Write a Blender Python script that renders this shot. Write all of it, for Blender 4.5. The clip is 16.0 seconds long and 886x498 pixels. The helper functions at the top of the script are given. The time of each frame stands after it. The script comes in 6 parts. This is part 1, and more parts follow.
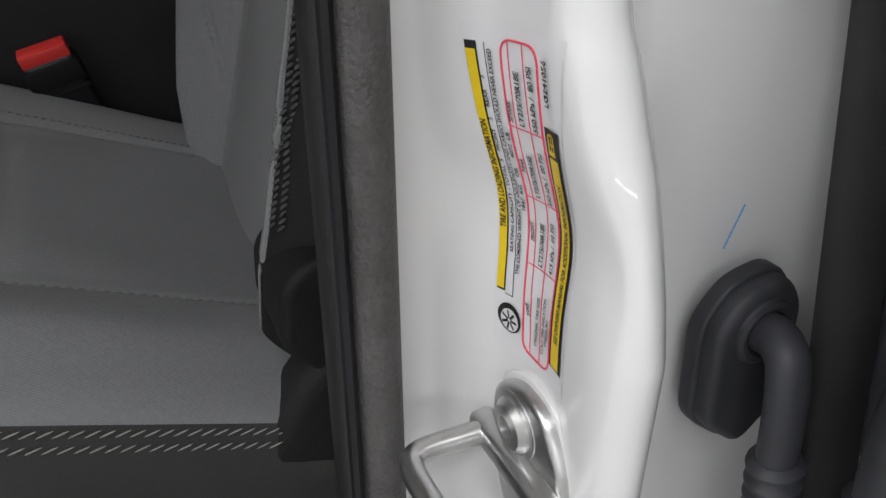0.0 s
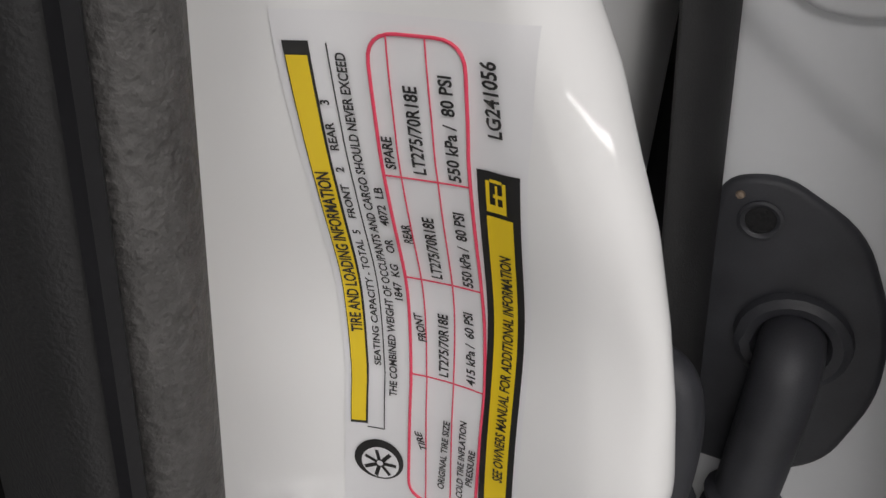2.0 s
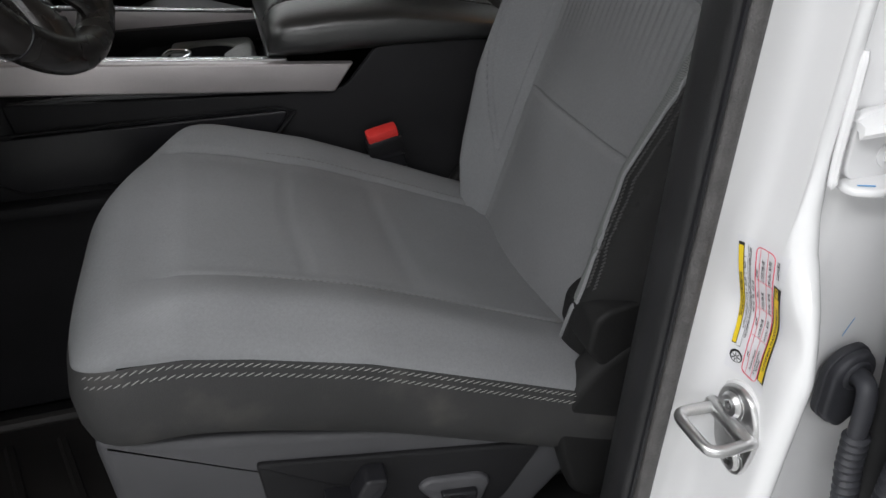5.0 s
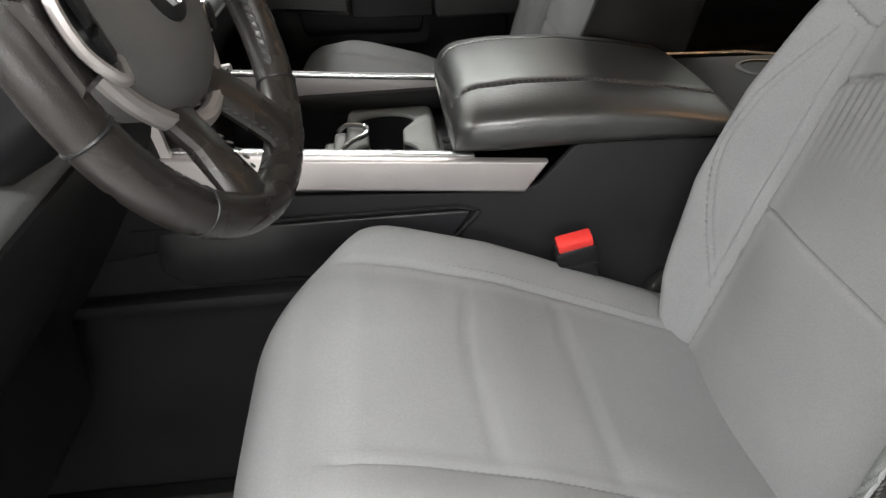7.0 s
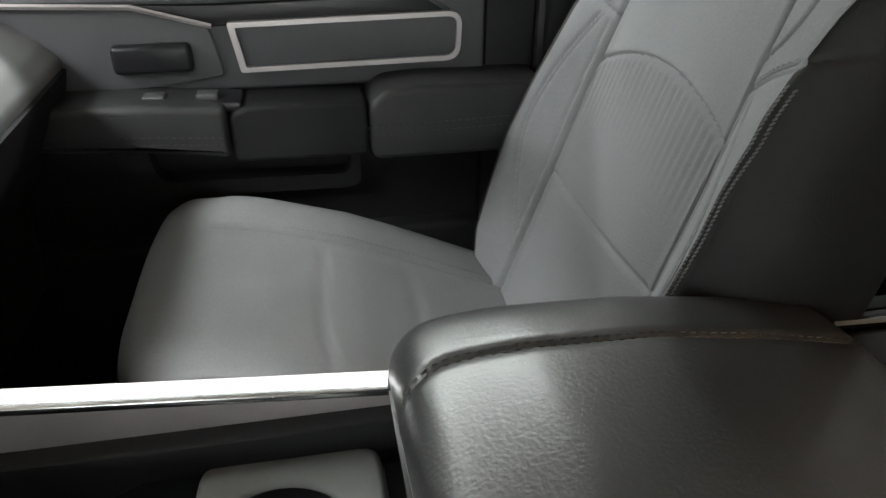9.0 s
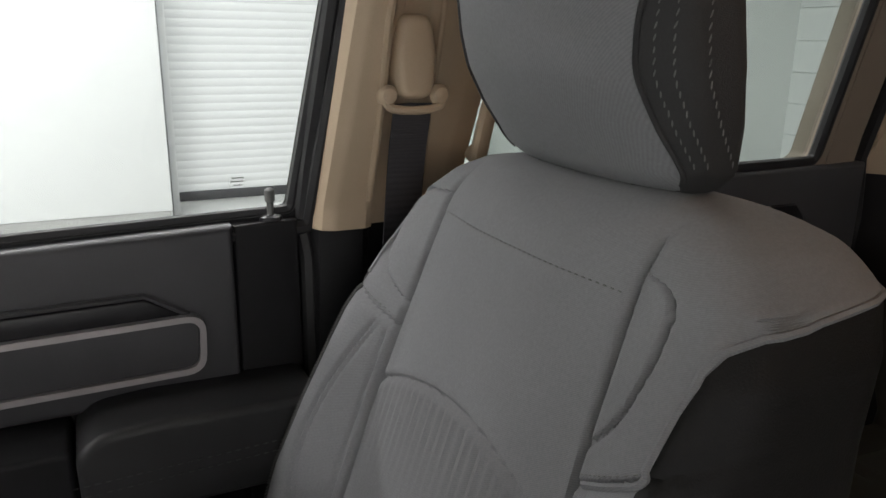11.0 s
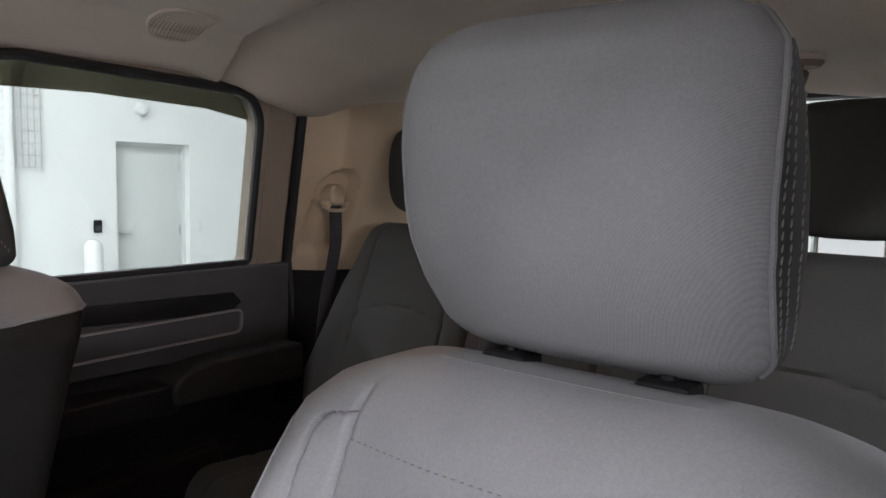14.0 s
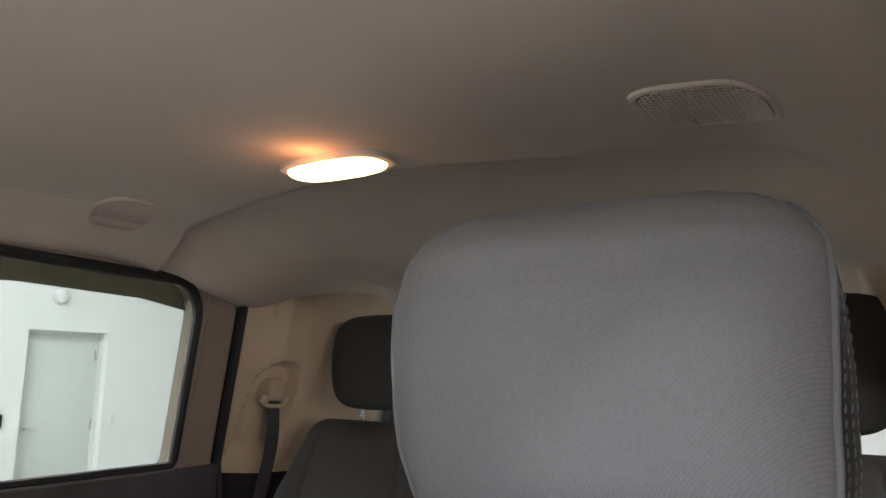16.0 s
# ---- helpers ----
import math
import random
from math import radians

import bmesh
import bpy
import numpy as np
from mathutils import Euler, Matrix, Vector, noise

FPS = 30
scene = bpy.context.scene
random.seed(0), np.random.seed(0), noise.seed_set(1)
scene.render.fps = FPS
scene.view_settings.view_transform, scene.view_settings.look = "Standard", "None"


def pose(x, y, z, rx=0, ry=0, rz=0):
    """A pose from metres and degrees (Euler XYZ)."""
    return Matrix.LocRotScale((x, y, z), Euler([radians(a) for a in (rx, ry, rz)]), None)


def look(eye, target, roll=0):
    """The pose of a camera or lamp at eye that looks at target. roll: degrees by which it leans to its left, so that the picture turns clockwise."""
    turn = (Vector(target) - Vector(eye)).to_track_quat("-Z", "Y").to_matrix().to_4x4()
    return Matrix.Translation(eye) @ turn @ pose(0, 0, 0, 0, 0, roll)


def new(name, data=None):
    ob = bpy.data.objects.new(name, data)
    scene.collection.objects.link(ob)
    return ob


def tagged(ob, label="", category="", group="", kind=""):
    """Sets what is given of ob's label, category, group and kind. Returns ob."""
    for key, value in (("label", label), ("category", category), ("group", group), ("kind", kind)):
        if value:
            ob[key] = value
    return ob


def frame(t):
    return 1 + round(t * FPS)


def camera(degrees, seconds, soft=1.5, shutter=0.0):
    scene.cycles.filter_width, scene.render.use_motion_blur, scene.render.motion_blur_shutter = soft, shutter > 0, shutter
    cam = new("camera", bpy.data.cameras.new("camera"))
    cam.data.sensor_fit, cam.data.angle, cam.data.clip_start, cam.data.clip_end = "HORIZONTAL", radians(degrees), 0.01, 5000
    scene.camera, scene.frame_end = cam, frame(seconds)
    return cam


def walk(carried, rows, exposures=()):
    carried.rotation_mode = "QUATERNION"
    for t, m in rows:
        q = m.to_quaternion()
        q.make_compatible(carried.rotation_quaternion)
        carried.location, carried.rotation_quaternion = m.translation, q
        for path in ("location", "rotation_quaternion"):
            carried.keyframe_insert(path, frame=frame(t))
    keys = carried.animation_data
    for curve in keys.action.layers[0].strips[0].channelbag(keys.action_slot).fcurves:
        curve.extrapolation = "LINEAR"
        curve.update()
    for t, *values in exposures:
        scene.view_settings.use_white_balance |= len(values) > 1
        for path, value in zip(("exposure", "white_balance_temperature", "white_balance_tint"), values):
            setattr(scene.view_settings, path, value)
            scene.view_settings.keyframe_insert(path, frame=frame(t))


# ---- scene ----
cam = camera(62.1, 16.0)
PATH = [
    (0, (0.268, -1.041, 1.262), (0.953, 0.554, 0.268), -3.0),
    (0.5, (0.254, -0.963, 1.235), (1.530, 0.258, 0.297), -0.1),
    (1, (0.265, -0.932, 1.224), (1.735, 0.036, 0.275), 2.1),
    (1.5, (0.257, -0.908, 1.225), (1.812, -0.082, 0.278), 2.9),
    (2, (0.263, -0.906, 1.234), (1.847, -0.156, 0.272), 3.2),
    (2.5, (0.264, -0.907, 1.234), (1.865, -0.195, 0.269), 3.3),
    (3, (0.265, -0.913, 1.243), (1.869, -0.214, 0.274), 3.0),
    (3.5, (0.227, -0.928, 1.318), (1.792, -0.251, 0.273), 4.8),
    (4, (0.149, -0.981, 1.417), (1.542, -0.026, 0.346), 3.2),
    (4.5, (0.062, -1.132, 1.49), (1.019, 0.296, 0.468), 1.1),
    (5, (0.008, -1.24, 1.498), (0.481, 0.414, 0.478), -0.9),
    (5.2, (0.001, -1.263, 1.502), (0.324, 0.425, 0.478), -1.8),
    (7.3, (-0.02, -0.946, 1.581), (0.094, 0.77, 0.56), -2.7),
    (7.5, (-0.013, -0.873, 1.578), (0.101, 0.844, 0.559), -2.7),
    (8, (0.019, -0.617, 1.578), (0.149, 1.094, 0.551), -2.4),
    (8.2, (0.017, -0.525, 1.579), (0.154, 1.186, 0.552), -2.2),
    (10.3, (0.023, -0.083, 1.583), (0.693, 1.645, 0.831), 2.3),
    (10.5, (0.119, -0.055, 1.596), (0.736, 1.717, 0.902), 1.4),
    (11, (0.144, -0.048, 1.652), (0.992, 1.68, 1.108), 0.8),
    (11.5, (0.153, -0.094, 1.7), (1.193, 1.585, 1.38), 1.0),
    (12, (0.169, -0.194, 1.699), (1.315, 1.435, 1.518), 0.9),
    (12.5, (0.183, -0.325, 1.698), (1.428, 1.232, 1.532), 1.0),
    (13, (0.18, -0.493, 1.685), (1.541, 0.964, 1.52), 1.1),
    (13.5, (0.166, -0.624, 1.673), (1.631, 0.726, 1.497), 1.1),
    (14, (0.151, -0.714, 1.676), (1.703, 0.533, 1.49), 1.2),
    (14.5, (0.132, -0.699, 1.706), (1.749, 0.469, 1.554), 1.2),
    (15, (0.119, -0.628, 1.739), (1.768, 0.493, 1.894), 1.1),
    (15.5, (0.133, -0.594, 1.723), (1.776, 0.5, 2.052), 1.0),
    (16, (0.165, -0.645, 1.686), (1.811, 0.444, 2.01), 1.0),
]
walk(
    cam,
    [(t, look(eye, target, roll)) for t, eye, target, roll in PATH],
    [(0.0, -1.8, 6600, 12), (2.0, -2.0, 6850, 14), (3.5, -2.1, 6700, 12), (4.4, -2.15, 6500, 11), (5.0, -1.45, 6500, 12), (6.0, -0.5, 6700, 11), (7.5, 0.26, 6850, 9), (8.2, 0.4, 6500, 7), (10.5, 0.65, 6700, 10), (11.0, -0.32, 6700, 14), (11.5, -0.55, 6750, 15), (12.5, -0.62, 6700, 13), (13.0, -0.28, 6550, 15), (13.5, 0.05, 6450, 17), (14.5, 0.35, 6400, 22), (15.0, 0.44, 6650, 20), (15.5, 0.44, 6750, 18), (16.0, 0.22, 6650, 17)],
)

# ---- world and light: a white, evenly lit photo bay ----
world = bpy.data.worlds.new("bay_air")
scene.world = world
world.use_nodes = True
world.node_tree.nodes["Background"].inputs[0].default_value = (0.95, 0.97, 1.0, 1)
world.node_tree.nodes["Background"].inputs[1].default_value = 0.25


def area_lamp(name, eye, target, sx, sy, watts, col=(0.97, 0.985, 1.0)):
    data = bpy.data.lights.new(name, "AREA")
    data.shape, data.size, data.size_y, data.energy, data.color = "RECTANGLE", sx, sy, watts, col
    ob = new(name, data)
    ob.matrix_world = look(eye, target)
    return ob


area_lamp("unseen_ceiling_light", (-1.8, -3.2, 4.3), (-1.8, -3.2, 0), 5.0, 0.5, 360)
area_lamp("unseen_ceiling_light", (-1.0, 4.8, 4.3), (-1.0, 4.8, 0), 6.0, 0.5, 420)
area_lamp("unseen_ceiling_light", (3.6, -3.2, 4.3), (3.6, -3.2, 0), 5.0, 0.22, 90)
area_lamp("unseen_ceiling_light", (3.6, 4.2, 4.3), (3.6, 4.2, 0), 5.0, 0.22, 95)
# unseen lamp added ahead of the windscreen to brighten console lid and dash
area_lamp("unseen_ceiling_light", (-3.4, 0.0, 4.3), (-3.4, 0.0, 0), 1.6, 6.0, 950)
area_lamp("bay_side_light", (-1.2, -5.6, 2.0), (0.0, -0.5, 1.2), 5.0, 0.14, 90)


# ---- materials ----
def surf(name, col, rough=0.5, metal=0.0, mott=(6.0, 0.12), grain=(400.0, 0.1), bump=0.15, twill=0.0, ribs=0.0, coat=0.0, dirt=0.0, spec=0.5):
    m = bpy.data.materials.new(name)
    m.use_nodes = True
    nt = m.node_tree
    n, l = nt.nodes, nt.links
    b = n["Principled BSDF"]
    b.inputs["Metallic"].default_value = metal
    b.inputs["Coat Weight"].default_value = coat
    b.inputs["Specular IOR Level"].default_value = spec
    tc = n.new("ShaderNodeTexCoord")

    def tex(scale, detail):
        t = n.new("ShaderNodeTexNoise")
        t.inputs["Scale"].default_value, t.inputs["Detail"].default_value = scale, detail
        l.new(tc.outputs["Object"], t.inputs["Vector"])
        return t

    big, fine = tex(mott[0], 4), tex(grain[0], 3)
    lo = tuple(c * (1 - mott[1]) for c in col)
    hi = tuple(min(1, c * (1 + mott[1])) for c in col)
    ramp = n.new("ShaderNodeValToRGB")
    ramp.color_ramp.elements[0].position, ramp.color_ramp.elements[1].position = 0.3, 0.7
    ramp.color_ramp.elements[0].color, ramp.color_ramp.elements[1].color = (*lo, 1), (*hi, 1)
    l.new(big.outputs["Fac"], ramp.inputs["Fac"])
    mix = n.new("ShaderNodeMix")
    mix.data_type, mix.blend_type = "RGBA", "OVERLAY"
    mix.inputs[0].default_value = grain[1]
    l.new(ramp.outputs["Color"], mix.inputs[6])
    height = fine.outputs["Fac"]
    colour = fine.outputs["Fac"]
    if twill or ribs:
        w = n.new("ShaderNodeTexWave")
        w.wave_type, w.bands_direction = "BANDS", "DIAGONAL" if twill else "Y"
        w.inputs["Scale"].default_value = twill or ribs
        w.inputs["Distortion"].default_value, w.inputs["Detail"].default_value, w.inputs["Detail Scale"].default_value = 2.5, 2.0, 3.0
        l.new(tc.outputs["Object"], w.inputs["Vector"])
        ad = n.new("ShaderNodeMath")
        ad.operation = "MULTIPLY_ADD"
        ad.inputs[1].default_value = 0.30 if twill else 0.55
        l.new(w.outputs["Fac"], ad.inputs[0])
        hf = n.new("ShaderNodeMath")
        hf.operation = "MULTIPLY"
        hf.inputs[1].default_value = 0.70 if twill else 0.45
        l.new(fine.outputs["Fac"], hf.inputs[0])
        l.new(hf.outputs[0], ad.inputs[2])
        height = colour = ad.outputs[0]
    l.new(colour, mix.inputs[7])
    out = mix.outputs[2]
    if dirt:
        d = tex(14.0, 6)
        dr = n.new("ShaderNodeValToRGB")
        dr.color_ramp.elements[0].position, dr.color_ramp.elements[1].position = 0.55, 0.75
        l.new(d.outputs["Fac"], dr.inputs["Fac"])
        dm = n.new("ShaderNodeMath")
        dm.operation = "MULTIPLY"
        dm.inputs[1].default_value = dirt
        l.new(dr.outputs["Color"], dm.inputs[0])
        mx = n.new("ShaderNodeMix")
        mx.data_type = "RGBA"
        mx.inputs[7].default_value = (0.28, 0.25, 0.21, 1)
        l.new(dm.outputs[0], mx.inputs[0])
        l.new(out, mx.inputs[6])
        out = mx.outputs[2]
    l.new(out, b.inputs["Base Color"])
    mr = n.new("ShaderNodeMapRange")
    mr.inputs[3].default_value, mr.inputs[4].default_value = max(0.02, rough - 0.08), min(1, rough + 0.08)
    l.new(big.outputs["Fac"], mr.inputs[0])
    l.new(mr.outputs[0], b.inputs["Roughness"])
    if bump:
        bp = n.new("ShaderNodeBump")
        bp.inputs["Strength"].default_value, bp.inputs["Distance"].default_value = bump, 0.001
        l.new(height, bp.inputs["Height"])
        l.new(bp.outputs["Normal"], b.inputs["Normal"])
    return m


def glow(name, col, strength):
    m = bpy.data.materials.new(name)
    m.use_nodes = True
    b = m.node_tree.nodes["Principled BSDF"]
    b.inputs["Base Color"].default_value = (*col, 1)
    b.inputs["Emission Color"].default_value = (*col, 1)
    b.inputs["Emission Strength"].default_value = strength
    return m


def pane(name, tint, gloss=0.06):
    m = bpy.data.materials.new(name)
    m.use_nodes = True
    nt = m.node_tree
    nt.nodes.clear()
    out, mx = nt.nodes.new("ShaderNodeOutputMaterial"), nt.nodes.new("ShaderNodeMixShader")
    tr, gl = nt.nodes.new("ShaderNodeBsdfTransparent"), nt.nodes.new("ShaderNodeBsdfGlossy")
    tr.inputs[0].default_value = (*tint, 1)
    gl.inputs["Roughness"].default_value = 0.02
    mx.inputs[0].default_value = gloss
    nt.links.new(tr.outputs[0], mx.inputs[1])
    nt.links.new(gl.outputs[0], mx.inputs[2])
    nt.links.new(mx.outputs[0], out.inputs[0])
    return m


FABRIC = surf("seat_cloth_grey", (0.179, 0.183, 0.189), 0.92, mott=(5, 0.10), grain=(380, 0.22), bump=0.30, twill=290)
# the same grey cloth, with the rear cabin's shade put into its colour
FABRIC_SHADED = surf("seat_cloth_grey_shaded", (0.027, 0.028, 0.0255), 0.92, mott=(5, 0.12), grain=(380, 0.22), bump=0.30, twill=290)
RIBBED = surf("seat_cloth_ribbed", (0.160, 0.163, 0.167), 0.92, mott=(5, 0.10), grain=(380, 0.22), bump=0.30, twill=290)
VINYL = surf("seat_vinyl_black", (0.012, 0.012, 0.012), 0.6, mott=(7, 0.2), grain=(700, 0.2), bump=0.35, spec=0.16)
APRON = surf("seat_side_charcoal", (0.034, 0.034, 0.034), 0.75, mott=(7, 0.2), grain=(900, 0.2), bump=0.4, dirt=0.10, spec=0.28)
EDGE_BAND = surf("seat_edge_band", (0.120, 0.127, 0.124), 0.9, grain=(700, 0.2), bump=0.8, ribs=150)
for node in EDGE_BAND.node_tree.nodes:
    if node.type == "TEX_WAVE":
        node.bands_direction = "Z"
THREAD = surf("thread_pale_grey", (0.24, 0.24, 0.23), 0.8, grain=(1500, 0.2))
THREAD_GREY = surf("thread_grey", (0.13, 0.13, 0.125), 0.85, grain=(1500, 0.2))
THREAD_MID = surf("thread_mid_grey", (0.085, 0.085, 0.082), 0.85, grain=(1500, 0.2))
THREAD_DARK = surf("thread_charcoal", (0.045, 0.045, 0.045), 0.8, grain=(1500, 0.2))
PLASTIC = surf("trim_plastic_black", (0.012, 0.012, 0.013), 0.55, mott=(9, 0.2), grain=(1300, 0.25), bump=0.3, spec=0.16)
PLASTIC_GREY = surf("trim_plastic_dark_grey", (0.050, 0.050, 0.054), 0.5, mott=(9, 0.15), grain=(1300, 0.25), bump=0.3)
SMOOTH = surf("smooth_plastic_black", (0.013, 0.013, 0.015), 0.32, mott=(11, 0.25), grain=(500, 0.1), bump=0.08, spec=0.28)
DASH_TOP = surf("dash_top_grey", (0.15, 0.152, 0.155), 0.55, mott=(9, 0.12), grain=(700, 0.3), bump=0.4)
TRAY = surf("tray_plastic_grey", (0.115, 0.120, 0.115), 0.45, mott=(9, 0.12), grain=(1300, 0.2), bump=0.2)
BEIGE = surf("trim_plastic_beige", (0.42, 0.325, 0.225), 0.6, mott=(5, 0.08), grain=(1200, 0.15), bump=0.2)
BROWN = surf("trim_door_frame_brown", (0.23, 0.185, 0.145), 0.6, mott=(5, 0.1), grain=(1200, 0.15), bump=0.2)
LINER = surf("headliner_cloth_taupe", (0.56, 0.485, 0.41), 0.95, mott=(4, 0.05), grain=(1500, 0.2), bump=0.3)
RUBBER = surf("rubber_seal_black", (0.018, 0.018, 0.019), 0.55, mott=(25, 0.25), grain=(1500, 0.25), bump=0.25, spec=0.35)
BOOT = surf("boot_rubber_dark_grey", (0.034, 0.035, 0.041), 0.5, mott=(40, 0.25), grain=(1500, 0.2), bump=0.12, dirt=0.03, spec=0.4)
PAD = surf("door_pad_black", (0.020, 0.020, 0.021), 0.5, mott=(12, 0.2), grain=(900, 0.3), bump=0.3, spec=0.35)
RUBBER_GREY = surf("rubber_seal_grey", (0.072, 0.069, 0.068), 0.62, mott=(60, 0.2), grain=(520, 0.4), bump=1.0)
PAINT = surf("body_paint_white", (0.78, 0.78, 0.785), 0.4, mott=(3, 0.015), grain=(200, 0.01), bump=0.0, coat=1.0)
PAINT.node_tree.nodes["Principled BSDF"].inputs["Coat Roughness"].default_value = 0.06
# lower white without a coat, for the end faces of the rear door
PAINT_DULL = surf("paint_white_dull", (0.62, 0.63, 0.65), 0.45, mott=(8, 0.05), grain=(300, 0.03), bump=0.05)
STEEL = surf("zinc_steel", (0.62, 0.62, 0.62), 0.32, 1.0, mott=(30, 0.15), grain=(500, 0.1), bump=0.1)
RUST = surf("rusty_steel", (0.27, 0.21, 0.16), 0.55, 0.6, mott=(120, 0.5), grain=(900, 0.3), bump=0.5)
CHROME = surf("satin_chrome", (0.75, 0.75, 0.76), 0.2, 1.0, mott=(12, 0.05), grain=(300, 0.03), bump=0.0)
SILVER = surf("brushed_silver_trim", (0.46, 0.43, 0.43), 0.38, 0.75, mott=(10, 0.06), grain=(900, 0.1), bump=0.1)
LEATHER = surf("armrest_vinyl_black", (0.018, 0.0185, 0.0185), 0.33, mott=(12, 0.2), grain=(300, 0.3), bump=0.34, spec=0.95)
HUB = surf("airbag_pad_grey", (0.075, 0.073, 0.072), 0.5, mott=(12, 0.12), grain=(900, 0.3), bump=0.3)
WHEEL = surf("steering_leather_black", (0.018, 0.016, 0.015), 0.27, mott=(15, 0.15), grain=(900, 0.2), bump=0.2, spec=0.42)
BELT = surf("belt_webbing_black", (0.030, 0.029, 0.033), 0.7, grain=(900, 0.3), bump=0.5, ribs=400)
BELT_BROWN = surf("belt_webbing_brown", (0.045, 0.030, 0.028), 0.7, grain=(900, 0.3), bump=0.5, ribs=400)
RED = surf("buckle_red", (0.62, 0.035, 0.03), 0.4, mott=(40, 0.05))
LABEL = surf("label_white", (0.72, 0.72, 0.74), 0.4, mott=(20, 0.01), grain=(300, 0.02), bump=0.0)
YELLOW = surf("label_yellow", (0.78, 0.56, 0.02), 0.4, mott=(20, 0.02), grain=(300, 0.02), bump=0.0)
INK = surf("label_black_ink", (0.018, 0.018, 0.018), 0.45, bump=0.0)
INK_RED = surf("label_red_ink", (0.75, 0.06, 0.12), 0.45, bump=0.0)
CRAYON = surf("blue_crayon", (0.10, 0.32, 0.60), 0.8)
CARPET = surf("floor_carpet_black", (0.018, 0.018, 0.019), 0.95, grain=(700, 0.5), bump=0.8, spec=0.28)
MAT = surf("rubber_floor_mat", (0.022, 0.020, 0.019), 0.55, mott=(12, 0.25), grain=(600, 0.3), bump=0.4)
WALL = surf("wall_paint_white", (0.82, 0.83, 0.82), 0.7, mott=(0.8, 0.02), grain=(60, 0.02), bump=0.05)
WALL_SHUT = surf("shutter_white", (0.76, 0.77, 0.77), 0.5, mott=(1.5, 0.02), grain=(60, 0.02), bump=0.03)
DOORP = surf("door_paint_pale_grey", (0.66, 0.68, 0.67), 0.5, mott=(2, 0.02), grain=(60, 0.02), bump=0.02)
CONCRETE = surf("floor_concrete_grey", (0.42, 0.42, 0.41), 0.45, mott=(1.2, 0.15), grain=(40, 0.15), bump=0.1, dirt=0.2)
GLASS = pane("window_glass", (0.74, 0.765, 0.755), 0.04)
GLASS_TINT = pane("window_glass_green", (0.70, 0.745, 0.725), 0.05)
# made-up deep tint that holds side light off the rear seats
GLASS_DARK = pane("window_glass_dimming", (0.35, 0.38, 0.36), 0.05)
VISOR = pane("window_visor_smoked", (0.25, 0.235, 0.195), 0.05)
VISOR_PALE = pane("window_visor_pale", (0.60, 0.585, 0.55), 0.05)
LENS = glow("dome_lamp_lens", (1.0, 0.62, 0.30), 9)


# ---- mesh helpers ----
BASE = {}


def thing(name, base, label, category, group="", kind=""):
    ob = new(name)
    ob.location = base
    ob.empty_display_size = 0.05
    BASE[ob] = Vector(base)
    return tagged(ob, label, category, group, kind)


def finish(bm, name, material, base, angle=35):
    bmesh.ops.recalc_face_normals(bm, faces=bm.faces)
    bm.transform(Matrix.Translation(-Vector(base)))
    me = bpy.data.meshes.new(name)
    bm.to_mesh(me)
    bm.free()
    me.materials.append(material)
    me.shade_smooth()
    for poly in me.polygons:
        if poly.loop_total > 4:
            poly.use_smooth = False
    me.set_sharp_from_angle(angle=radians(angle))
    return me


def part(name, bm, material, parent, label="", angle=35):
    base = BASE[parent]
    ob = new(name, finish(bm, name, material, base, angle))
    ob.parent = parent
    if parent.parent:
        ob.location = (0, 0, 0)
    BASE[ob] = base
    if label:
        ob["label"] = label
    return ob


def solo(name, bm, material, label, category="", group="", kind="", angle=35):
    pts = [v.co for v in bm.verts]
    base = Vector((sum(p.x for p in pts) / len(pts), sum(p.y for p in pts) / len(pts), min(p.z for p in pts)))
    ob = new(name, finish(bm, name, material, base, angle))
    ob.location = base
    BASE[ob] = base
    return tagged(ob, label, category, group, kind)


def V(*a):
    return Vector(a)


def sm(a, b, x):
    t = min(1.0, max(0.0, (x - a) / (b - a)))
    return t * t * (3 - 2 * t)


def lerp(table, x):
    """A smooth value from a short table of (x, value)."""
    if x <= table[0][0]:
        return table[0][1]
    for (a, p), (b, q) in zip(table, table[1:]):
        if x <= b:
            t = (x - a) / (b - a)
            return p + (q - p) * t
    return table[-1][1]


def rbox(lo, hi, r=0.004, seg=2):
    bm = bmesh.new()
    bmesh.ops.create_cube(bm, size=1)
    lo, hi = Vector(lo), Vector(hi)
    for v in bm.verts:
        v.co = Vector([lo[i] + (v.co[i] + 0.5) * (hi[i] - lo[i]) for i in range(3)])
    r = min(r, 0.45 * min(hi - lo))
    if r > 0:
        bmesh.ops.bevel(bm, geom=bm.edges[:], offset=r, segments=seg, affect="EDGES", profile=0.5)
    return bm


def join(*bms):
    out = bmesh.new()
    for b in bms:
        me = bpy.data.meshes.new("tmp")
        b.to_mesh(me)
        b.free()
        out.from_mesh(me)
        bpy.data.meshes.remove(me)
    return out


def turned(bm, m):
    bm.transform(m)
    return bm


def about(point, axis, degrees):
    p = Vector(point)
    return Matrix.Translation(p) @ Matrix.Rotation(radians(degrees), 4, axis) @ Matrix.Translation(-p)


